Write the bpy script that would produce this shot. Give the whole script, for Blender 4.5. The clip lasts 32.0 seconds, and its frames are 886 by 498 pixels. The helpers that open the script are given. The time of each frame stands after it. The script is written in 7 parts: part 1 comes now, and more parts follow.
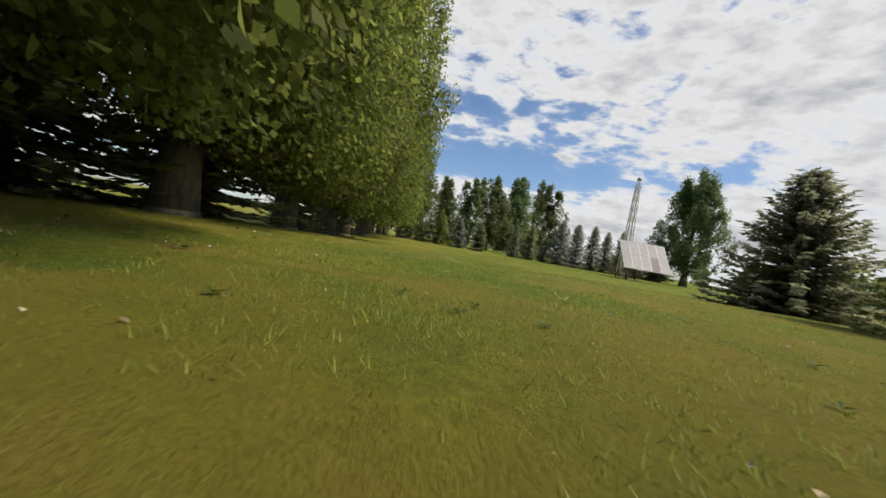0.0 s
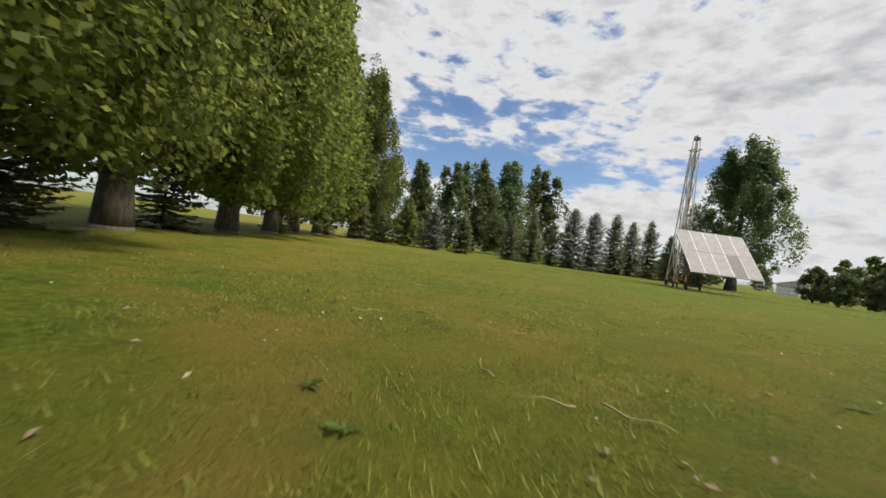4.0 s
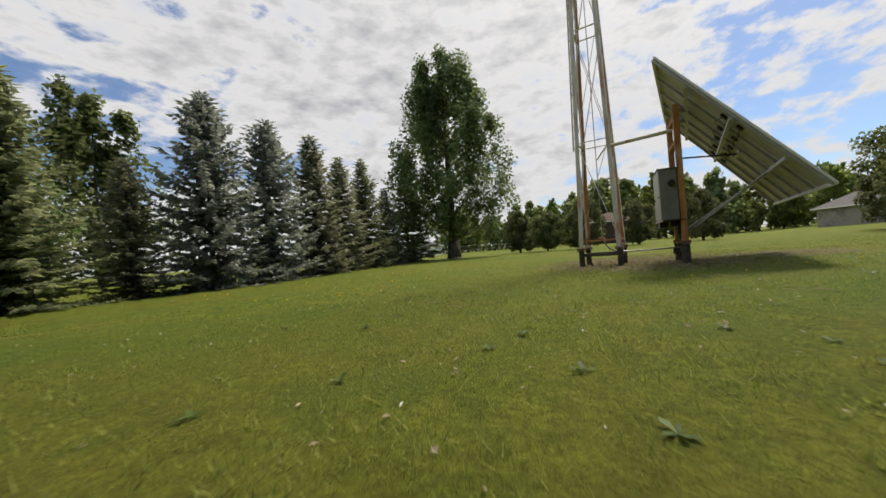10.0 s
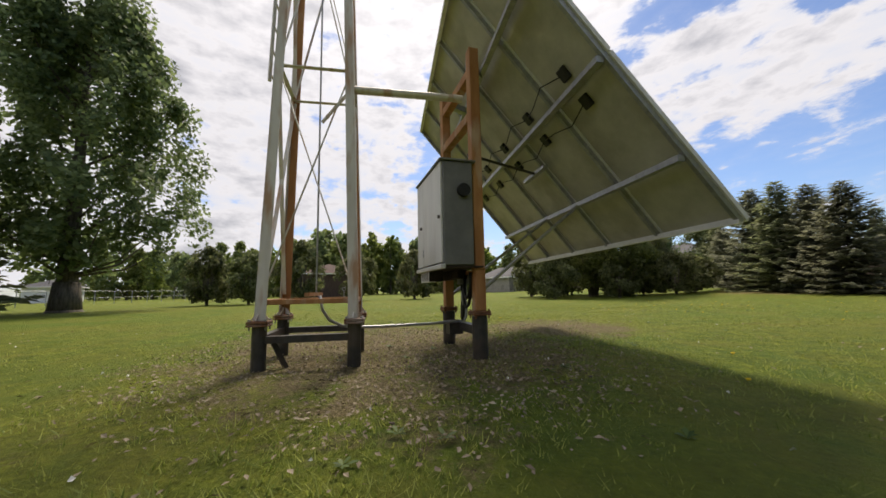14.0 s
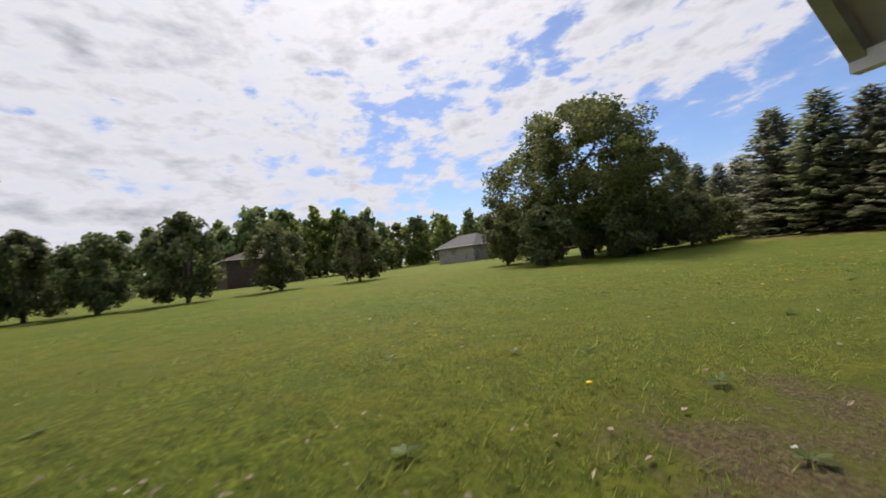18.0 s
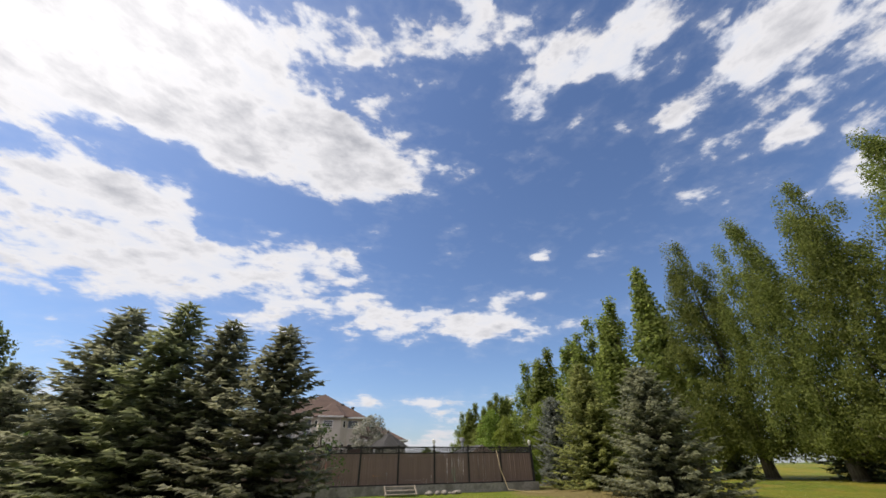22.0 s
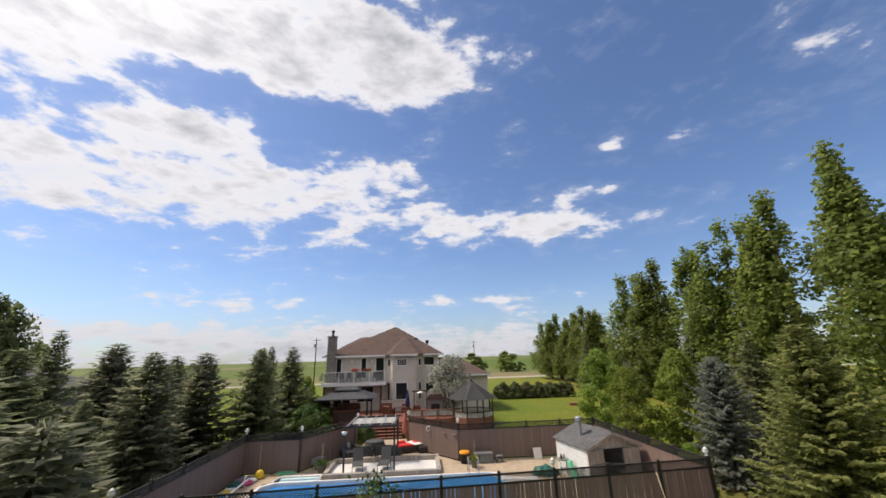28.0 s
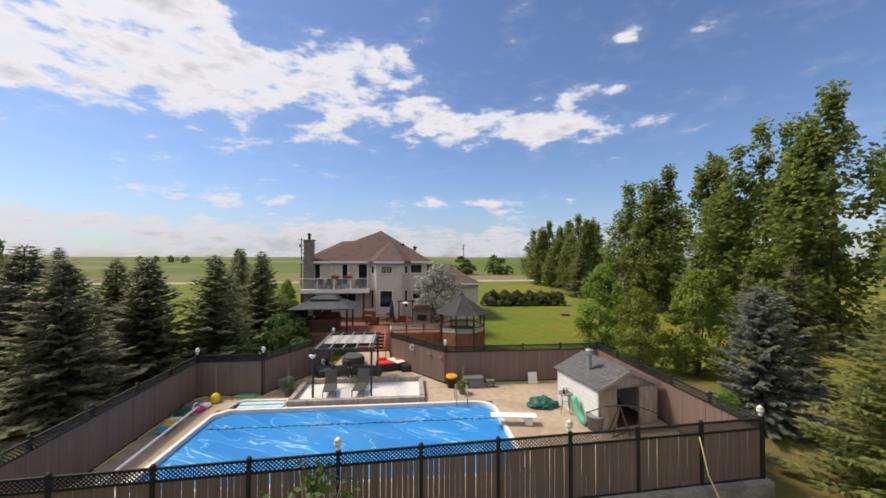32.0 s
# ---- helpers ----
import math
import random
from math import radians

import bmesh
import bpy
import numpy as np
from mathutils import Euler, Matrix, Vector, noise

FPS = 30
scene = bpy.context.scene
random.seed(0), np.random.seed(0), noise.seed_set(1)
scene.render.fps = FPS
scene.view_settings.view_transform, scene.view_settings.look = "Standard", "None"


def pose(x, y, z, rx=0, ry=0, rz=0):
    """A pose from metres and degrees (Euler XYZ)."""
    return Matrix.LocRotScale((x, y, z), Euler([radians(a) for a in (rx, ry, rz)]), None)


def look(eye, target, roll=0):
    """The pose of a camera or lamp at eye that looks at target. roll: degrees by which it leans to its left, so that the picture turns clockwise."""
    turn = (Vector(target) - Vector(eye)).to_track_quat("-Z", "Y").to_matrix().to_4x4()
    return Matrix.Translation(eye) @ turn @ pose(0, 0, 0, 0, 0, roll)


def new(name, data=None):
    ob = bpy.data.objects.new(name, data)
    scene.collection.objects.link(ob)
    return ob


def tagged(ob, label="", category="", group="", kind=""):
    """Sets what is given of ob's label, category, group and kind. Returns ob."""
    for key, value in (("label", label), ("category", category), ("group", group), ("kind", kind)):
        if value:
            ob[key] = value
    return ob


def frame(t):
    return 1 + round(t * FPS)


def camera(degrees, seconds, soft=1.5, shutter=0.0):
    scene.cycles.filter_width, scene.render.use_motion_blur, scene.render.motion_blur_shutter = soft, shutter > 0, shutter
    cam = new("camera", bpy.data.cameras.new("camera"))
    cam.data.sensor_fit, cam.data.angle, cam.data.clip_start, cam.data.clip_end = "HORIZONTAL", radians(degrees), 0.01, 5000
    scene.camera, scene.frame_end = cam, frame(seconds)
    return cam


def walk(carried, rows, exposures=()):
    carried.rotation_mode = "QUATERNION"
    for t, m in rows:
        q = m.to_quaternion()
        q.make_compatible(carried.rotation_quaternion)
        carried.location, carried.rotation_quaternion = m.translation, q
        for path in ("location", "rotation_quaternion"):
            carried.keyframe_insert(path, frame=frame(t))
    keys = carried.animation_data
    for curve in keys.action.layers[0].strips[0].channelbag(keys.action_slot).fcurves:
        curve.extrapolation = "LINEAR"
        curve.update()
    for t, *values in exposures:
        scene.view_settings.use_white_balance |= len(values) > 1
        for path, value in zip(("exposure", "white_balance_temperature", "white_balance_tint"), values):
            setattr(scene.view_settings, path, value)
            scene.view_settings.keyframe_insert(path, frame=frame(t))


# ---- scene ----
cam = camera(102.4, 32.0, soft=1.6, shutter=0.12)
PATH = [
    (0, (3.226, 11.294, 0.980), (3.396, 13.286, 0.922), 10.0),
    (0.5, (3.378, 12.950, 0.974), (3.597, 14.937, 0.928), 5.9),
    (1, (3.561, 14.664, 0.976), (3.851, 16.643, 0.945), 4.4),
    (1.5, (3.875, 16.293, 0.949), (4.236, 18.260, 0.937), 5.6),
    (2, (4.248, 18.028, 0.972), (4.638, 19.990, 0.970), 6.3),
    (2.5, (4.764, 19.765, 0.955), (5.146, 21.728, 0.931), 7.3),
    (3, (5.363, 21.567, 0.939), (5.708, 23.537, 0.907), 8.4),
    (3.5, (5.915, 23.530, 0.917), (6.190, 25.511, 0.880), 9.3),
    (5.5, (6.608, 33.527, 1.053), (6.914, 35.503, 1.026), 1.6),
    (6, (7.220, 35.629, 1.025), (7.670, 37.577, 0.994), 0.9),
    (6.5, (8.076, 37.774, 1.018), (8.645, 39.691, 0.983), 2.5),
    (7, (9.040, 39.985, 0.943), (9.742, 41.858, 0.913), 2.3),
    (7.5, (10.113, 42.220, 0.872), (10.905, 44.057, 0.855), 3.4),
    (8, (11.417, 44.849, 0.938), (12.254, 46.665, 0.930), 5.0),
    (8.5, (12.660, 47.145, 0.877), (13.820, 48.774, 0.875), -2.5),
    (9, (14.065, 48.970, 0.789), (15.672, 50.161, 0.775), -11.0),
    (9.5, (15.815, 50.361, 0.733), (17.572, 51.316, 0.716), -8.9),
    (10, (17.754, 51.391, 0.683), (19.543, 52.284, 0.698), -4.3),
    (10.5, (19.290, 51.942, 0.691), (21.103, 52.785, 0.737), -0.7),
    (11, (19.777, 52.008, 0.674), (21.664, 52.671, 0.707), -1.4),
    (11.5, (20.529, 52.193, 0.697), (22.529, 52.187, 0.672), -5.5),
    (12, (21.476, 52.211, 0.645), (23.436, 51.812, 0.666), -6.2),
    (12.5, (22.187, 52.169, 0.621), (24.035, 51.405, 0.659), -6.7),
    (13, (22.662, 52.024, 0.613), (24.480, 51.214, 0.811), -5.1),
    (13.5, (23.291, 51.800, 0.690), (25.133, 51.090, 1.011), -3.3),
    (14, (23.872, 51.603, 0.761), (25.776, 51.035, 0.989), -1.1),
    (14.5, (24.711, 51.402, 0.837), (26.644, 50.906, 0.975), -2.2),
    (16.5, (27.251, 51.034, 0.824), (29.206, 50.619, 0.736), 0.7),
    (17, (27.900, 50.931, 0.786), (29.874, 50.614, 0.730), 0.1),
    (17.5, (29.061, 50.749, 0.785), (31.029, 50.394, 0.777), -0.9),
    (18, (30.529, 49.198, 0.835), (32.367, 48.412, 0.896), -6.0),
    (18.5, (31.903, 47.838, 0.868), (33.218, 46.334, 0.973), -12.7),
    (19, (33.124, 46.530, 0.899), (33.778, 44.643, 1.011), -17.5),
    (19.5, (34.282, 45.661, 0.849), (34.393, 43.668, 0.970), -16.6),
    (20, (34.967, 44.571, 0.871), (34.920, 42.574, 0.964), -10.5),
    (20.5, (34.750, 43.187, 0.821), (34.532, 41.200, 0.892), -7.9),
    (21, (34.206, 42.052, 0.712), (33.549, 40.172, 0.898), -10.4),
    (21.5, (33.535, 40.964, 0.926), (32.943, 39.253, 1.775), -5.2),
    (22, (32.882, 39.988, 1.652), (32.431, 38.348, 2.704), -1.1),
    (22.5, (32.417, 38.881, 2.394), (31.869, 37.185, 3.302), -3.6),
    (23, (31.961, 37.619, 3.162), (31.390, 36.001, 4.190), -4.7),
    (23.5, (31.540, 36.481, 4.063), (30.986, 34.871, 5.112), -4.3),
    (24, (31.347, 35.701, 4.487), (30.813, 34.039, 5.463), -3.8),
    (24.5, (31.199, 35.277, 4.784), (30.690, 33.690, 5.889), -3.4),
    (25, (31.012, 34.814, 5.111), (30.509, 33.146, 6.094), -2.9),
    (25.5, (31.003, 34.278, 5.403), (30.516, 32.511, 6.202), -2.3),
    (27.5, (32.203, 31.971, 6.607), (31.980, 30.124, 7.342), -1.4),
    (28, (32.209, 31.353, 6.968), (32.069, 29.444, 7.548), -1.7),
    (28.5, (32.204, 30.735, 7.275), (32.095, 28.791, 7.732), -2.4),
    (29, (32.210, 30.084, 7.504), (32.121, 28.122, 7.879), -2.8),
    (29.5, (32.214, 29.412, 7.699), (32.137, 27.427, 7.930), -1.9),
    (30, (32.172, 28.757, 7.814), (32.104, 26.760, 7.906), -0.1),
    (30.5, (32.087, 28.115, 7.850), (32.020, 26.116, 7.823), 0.1),
    (31, (31.991, 27.486, 7.855), (31.910, 25.488, 7.866), 0.5),
    (31.5, (31.889, 26.894, 7.839), (31.749, 24.900, 7.908), 0.5),
    (32, (31.772, 26.355, 7.874), (31.586, 24.364, 7.916), 0.1),
]
walk(cam, [(t, look(eye, target, roll)) for t, eye, target, roll in PATH],
     [(0.0, 0.06, 7100, 9), (10.0, 0.0, 7200, 10), (13.0, 0.12, 7100, 13), (16.8, 0.22, 7200, 15), (18.2, 0.02, 6800, 15), (19.5, 0.12, 7000, 12), (25.0, 0.16, 7000, 13), (32.0, 0.14, 6950, 14)])

# ---- sky, sun ----
SUN_AZ, SUN_EL = 108.0, 55.0   # compass degrees from +y through +x, degrees above the ground


def build_world():
    world = bpy.data.worlds.new("sky")
    scene.world = world
    world.use_nodes = True
    nt = world.node_tree
    nt.nodes.clear()
    N, L = nt.nodes.new, nt.links.new

    def math(op, a, b=None, c=None, clamp=False):
        n = N("ShaderNodeMath")
        n.operation, n.use_clamp = op, clamp
        for i, v in enumerate((a, b, c)):
            if v is None:
                continue
            if isinstance(v, (int, float)):
                n.inputs[i].default_value = v
            else:
                L(v, n.inputs[i])
        return n.outputs[0]

    out, bg = N("ShaderNodeOutputWorld"), N("ShaderNodeBackground")
    sky = N("ShaderNodeTexSky")
    sky.sky_type, sky.sun_disc = "NISHITA", False
    sky.sun_elevation, sky.sun_rotation = radians(SUN_EL), radians(SUN_AZ)
    sky.air_density, sky.dust_density, sky.ozone_density = 1.0, 0.6, 2.0
    coord = N("ShaderNodeTexCoord")
    sep = N("ShaderNodeSeparateXYZ")
    L(coord.outputs["Generated"], sep.inputs[0])
    x, y, z = sep.outputs
    az = math("MULTIPLY", math("ARCTAN2", x, y), 57.2958)
    el = math("MULTIPLY", math("ARCSINE", z), 57.2958)
    zz = math("ADD", math("MAXIMUM", z, 0.0), 0.16)
    plane = N("ShaderNodeCombineXYZ")
    L(math("DIVIDE", x, zz), plane.inputs[0])
    L(math("DIVIDE", y, zz), plane.inputs[1])

    def noise_tex(scale, detail, rough, w, sx=1.0, sy=1.0, rot=0.0):
        m = N("ShaderNodeMapping")
        m.inputs["Scale"].default_value = (sx, sy, 1)
        m.inputs["Rotation"].default_value = (0, 0, radians(rot))
        m.inputs["Location"].default_value = (w, w * 0.7, w * 1.3)
        L(plane.outputs[0], m.inputs[0])
        t = N("ShaderNodeTexNoise")
        t.inputs["Scale"].default_value, t.inputs["Detail"].default_value = scale, detail
        t.inputs["Roughness"].default_value = rough
        L(m.outputs[0], t.inputs["Vector"])
        return t.outputs["Fac"]

    def ball_noise(scale, detail, rough, w, flat=2.2, warp=0.0):
        m = N("ShaderNodeMapping")
        m.inputs["Scale"].default_value = (1, 1, flat)
        m.inputs["Location"].default_value = (w, w * 0.7, w * 1.3)
        L(coord.outputs["Generated"], m.inputs[0])
        t = N("ShaderNodeTexNoise")
        t.inputs["Scale"].default_value, t.inputs["Detail"].default_value = scale, detail
        t.inputs["Roughness"].default_value, t.inputs["Distortion"].default_value = rough, warp
        L(m.outputs[0], t.inputs["Vector"])
        return t.outputs["Fac"]

    billow = ball_noise(6.5, 7.0, 0.56, 3.1, 2.4, 0.25)
    puffs = ball_noise(15.0, 6.0, 0.54, 7.7, 2.2, 0.2)
    streaks = noise_tex(2.6, 9.0, 0.66, 5.2, 1.0, 2.4, 25)
    broad = ball_noise(2.6, 2.0, 0.5, 1.3, 2.0)

    # cloud cover: (azimuth, elevation, spread in azimuth, spread in elevation, amount)
    LOBES = [
        (8, 48, 70, 36, 0.43), (72, 40, 46, 34, 0.50), (104, 24, 22, 13, 0.14), (-50, 42, 42, 34, 0.40), (30, 6, 75, 5.0, 0.42), (60, 16, 30, 8, 0.16),
        (20, 12.0, 20, 2.3, -0.40), (5, 13.5, 8, 2.5, -0.16), (108, 24, 9, 5, -0.16),
        (118, 40, 14, 14, 0.40), (138, 43, 20, 10, 0.62), (154, 47, 20, 9, 0.62), (174, 44, 15, 6, 0.50), (189, 41.5, 10, 3.4, 0.34),
        (128, 18, 12, 5.0, 0.30), (141, 22, 13, 6.0, 0.25), (152, 25, 12, 5.6, 0.27), (164, 23, 12, 6.0, 0.30), (177, 22, 11, 5.4, 0.29),
        (190, 20, 11, 4.0, 0.29), (203, 19, 9, 3.4, 0.28), (214, 18, 8, 2.4, 0.30), (176, 29.5, 7, 2.4, 0.33), (147, 29.5, 8, 2.0, 0.36), (207, 24, 7, 2.4, 0.24),
        (223, 27.5, 4, 1.6, 0.22), (214, 29, 4, 1.4, 0.18), (196, 34, 4, 1.4, 0.2),
        (172, 60, 20, 5, 0.24), (205, 63, 20, 6, 0.34), (226, 55, 12, 4.5, 0.38), (212, 51, 5, 2.4, 0.24), (246, 55, 9, 4.5, 0.32), (253, 43.5, 5.5, 2.4, 0.46),
        (240, 41.5, 7, 1.8, 0.32), (266, 46, 6, 3, 0.30), (270, 33, 7, 5, 0.36), (251, 33, 3, 1.4, 0.28), (300, 40, 40, 26, 0.34),
        (146, 36, 14, 3.0, -0.34), (165, 34.5, 12, 2.8, -0.30), (165, 2.0, 60, 4.2, 0.52), (184, 8.6, 12, 1.1, 0.34), (150, 8.0, 10, 1.0, 0.22),
    ]
    cover = None
    for a0, e0, wa, we, amount in LOBES:
        d = math("SUBTRACT", az, a0)
        d = math("WRAP", d, 180.0, -180.0)
        r = math("ADD", math("POWER", math("DIVIDE", d, wa), 2.0), math("POWER", math("DIVIDE", math("SUBTRACT", el, e0), we), 2.0))
        g = math("MULTIPLY", math("EXPONENT", math("MULTIPLY", r, -1.0)), amount)
        cover = g if cover is None else math("ADD", cover, g)
    cover = math("MINIMUM", cover, 0.64)
    shape = math("ADD", math("MULTIPLY", billow, 0.42), math("ADD", math("MULTIPLY", puffs, 0.34), math("MULTIPLY", streaks, 0.24)))
    shape = math("MULTIPLY", math("SUBTRACT", shape, 0.5), 2.3)
    dens = math("ADD", shape, math("SUBTRACT", cover, 0.235))
    dens = math("ADD", dens, math("MULTIPLY", math("SUBTRACT", broad, 0.5), 0.22))
    fac = N("ShaderNodeMapRange")
    fac.interpolation_type = "SMOOTHSTEP"
    fac.inputs["From Min"].default_value, fac.inputs["From Max"].default_value = -0.03, 0.19
    L(dens, fac.inputs["Value"])
    veil = N("ShaderNodeMapRange")
    veil.interpolation_type = "SMOOTHSTEP"
    veil.inputs["From Min"].default_value, veil.inputs["From Max"].default_value, veil.inputs["To Max"].default_value = -0.20, 0.10, 0.10
    L(dens, veil.inputs["Value"])
    cloud = math("MAXIMUM", fac.outputs[0], veil.outputs[0])
    tone = N("ShaderNodeValToRGB")
    tone.color_ramp.elements[0].position, tone.color_ramp.elements[0].color = 0.0, (0.66, 0.72, 0.835, 1)
    tone.color_ramp.elements[1].position, tone.color_ramp.elements[1].color = 1.0, (0.40, 0.43, 0.495, 1)
    e = tone.color_ramp.elements.new(0.40)
    e.color = (0.73, 0.76, 0.825, 1)
    thick = math("ADD", math("MULTIPLY", dens, 1.1), math("MULTIPLY", math("SUBTRACT", ball_noise(9.0, 7, 0.6, 11.0, 2.6), 0.44), 1.7), clamp=True)
    L(thick, tone.inputs[0])
    glow = math("MULTIPLY", math("EXPONENT", math("MULTIPLY", math("ADD",
                math("POWER", math("DIVIDE", math("SUBTRACT", az, SUN_AZ), 38.0), 2.0),
                math("POWER", math("DIVIDE", math("SUBTRACT", el, SUN_EL), 22.0), 2.0)), -1.0)), 0.45)
    lit = N("ShaderNodeMix")
    lit.data_type, lit.blend_type = "RGBA", "ADD"
    lit.inputs[0].default_value = 1.0
    L(tone.outputs[0], lit.inputs[6])
    cglow = N("ShaderNodeCombineColor")
    for i in range(3):
        L(glow, cglow.inputs[i])
    L(cglow.outputs[0], lit.inputs[7])
    blue = N("ShaderNodeMix")
    blue.data_type, blue.blend_type = "RGBA", "MULTIPLY"
    blue.inputs[0].default_value = 1.0
    L(sky.outputs[0], blue.inputs[6])
    blue.inputs[7].default_value = (0.093, 0.109, 0.133, 1)
    mix = N("ShaderNodeMix")
    mix.data_type = "RGBA"
    L(math("MULTIPLY", cloud, 0.98), mix.inputs[0])
    L(blue.outputs[2], mix.inputs[6])
    L(lit.outputs[2], mix.inputs[7])
    # the low bank of cloud in the south is greyer
    south = math("WRAP", math("SUBTRACT", az, 180.0), 180.0, -180.0)
    bank = math("MULTIPLY", math("EXPONENT", math("MULTIPLY", math("ADD", math("POWER", math("DIVIDE", south, 75.0), 2.0), math("POWER", math("DIVIDE", el, 6.5), 2.0)), -1.0)), 0.42)
    grey = N("ShaderNodeMix")
    grey.data_type = "RGBA"
    L(bank, grey.inputs[0])
    L(mix.outputs[2], grey.inputs[6])
    grey.inputs[7].default_value = (0.33, 0.37, 0.44, 1)
    L(grey.outputs[2], bg.inputs[0])
    bg.inputs[1].default_value = 1.0
    L(bg.outputs[0], out.inputs[0])
    sun = bpy.data.lights.new("sun", "SUN")
    sun.energy, sun.angle, sun.color = 3.65, radians(13.0), (1.0, 0.93, 0.80)
    a, e = radians(SUN_AZ), radians(SUN_EL)
    way = Vector((math_sin(a) * math_cos(e), math_cos(a) * math_cos(e), math_sin(e)))
    lamp = new("sun", sun)
    lamp.matrix_world = look(way * 200, (0, 0, 0))


math_sin, math_cos = math.sin, math.cos
build_world()

# ---- materials ----
def node_mat(name):
    m = bpy.data.materials.new(name)
    m.use_nodes = True
    nt = m.node_tree
    return m, nt, nt.nodes["Principled BSDF"]


def surface(name, c1, c2, scale=8.0, rough=0.7, metal=0.0, bump=0.15, stretch=(1, 1, 1), detail=5.0, c3=None, scale3=1.2, amount3=0.5, rnd=0.0, spec=0.4, bscale=None, edge3=(0.5, 0.62)):
    """Two-tone noise with bump; c3: stains at a larger scale; rnd: variation from piece to piece."""
    m, nt, p = node_mat(name)
    N, L = nt.nodes.new, nt.links.new
    co, mp = N("ShaderNodeTexCoord"), N("ShaderNodeMapping")
    L(co.outputs["Object"], mp.inputs[0])
    mp.inputs["Scale"].default_value = stretch
    t = N("ShaderNodeTexNoise")
    t.inputs["Scale"].default_value, t.inputs["Detail"].default_value, t.inputs["Roughness"].default_value = scale, detail, 0.65
    L(mp.outputs[0], t.inputs["Vector"])
    r = N("ShaderNodeValToRGB")
    r.color_ramp.elements[0].position, r.color_ramp.elements[1].position = 0.32, 0.68
    r.color_ramp.elements[0].color, r.color_ramp.elements[1].color = (*c1, 1), (*c2, 1)
    L(t.outputs["Fac"], r.inputs[0])
    col = r.outputs[0]
    if c3:
        t3 = N("ShaderNodeTexNoise")
        t3.inputs["Scale"].default_value, t3.inputs["Detail"].default_value = scale3, 6.0
        L(mp.outputs[0], t3.inputs["Vector"])
        mr = N("ShaderNodeMapRange")
        mr.inputs["From Min"].default_value, mr.inputs["From Max"].default_value = edge3
        mr.inputs["To Max"].default_value = amount3
        L(t3.outputs["Fac"], mr.inputs["Value"])
        mx = N("ShaderNodeMix")
        mx.data_type = "RGBA"
        L(mr.outputs[0], mx.inputs[0])
        L(col, mx.inputs[6])
        mx.inputs[7].default_value = (*c3, 1)
        col = mx.outputs[2]
    if rnd:
        oi, hv = N("ShaderNodeObjectInfo"), N("ShaderNodeHueSaturation")
        mr = N("ShaderNodeMapRange")
        mr.inputs["To Min"].default_value, mr.inputs["To Max"].default_value = 1 - rnd, 1 + rnd
        L(oi.outputs["Random"], mr.inputs["Value"])
        L(mr.outputs[0], hv.inputs["Value"])
        L(col, hv.inputs["Color"])
        col = hv.outputs[0]
    L(col, p.inputs["Base Color"])
    p.inputs["Roughness"].default_value, p.inputs["Metallic"].default_value = rough, metal
    p.inputs["Specular IOR Level"].default_value = spec
    if bump:
        b = N("ShaderNodeBump")
        b.inputs["Strength"].default_value, b.inputs["Distance"].default_value = bump, 0.02
        tb = t
        if bscale:
            tb = N("ShaderNodeTexNoise")
            tb.inputs["Scale"].default_value, tb.inputs["Detail"].default_value = bscale, 4.0
            L(mp.outputs[0], tb.inputs["Vector"])
        L(tb.outputs["Fac"], b.inputs["Height"])
        L(b.outputs[0], p.inputs["Normal"])
    return m


def foliage(name, dark, light, trans=0.35, rough=0.55, hue=0.02):
    """Leaves or needles: each small blade takes its own tone, each plant its own shade; light passes through."""
    m, nt, p = node_mat(name)
    N, L = nt.nodes.new, nt.links.new
    g, r = N("ShaderNodeNewGeometry"), N("ShaderNodeValToRGB")
    r.color_ramp.elements[0].color, r.color_ramp.elements[1].color = (*dark, 1), (*light, 1)
    L(g.outputs["Random Per Island"], r.inputs[0])
    oi, hv = N("ShaderNodeObjectInfo"), N("ShaderNodeHueSaturation")
    for key, lo, hi in (("Value", 0.82, 1.18), ("Hue", 0.5 - hue, 0.5 + hue)):
        mr = N("ShaderNodeMapRange")
        mr.inputs["To Min"].default_value, mr.inputs["To Max"].default_value = lo, hi
        L(oi.outputs["Random"], mr.inputs["Value"])
        L(mr.outputs[0], hv.inputs[key])
    L(r.outputs[0], hv.inputs["Color"])
    L(hv.outputs[0], p.inputs["Base Color"])
    p.inputs["Roughness"].default_value = rough
    p.inputs["Specular IOR Level"].default_value = 0.3
    tr, mx = N("ShaderNodeBsdfTranslucent"), N("ShaderNodeMixShader")
    L(hv.outputs[0], tr.inputs[0])
    mx.inputs[0].default_value = trans
    L(p.outputs[0], mx.inputs[1])
    L(tr.outputs[0], mx.inputs[2])
    L(mx.outputs[0], nt.nodes["Material Output"].inputs[0])
    return m


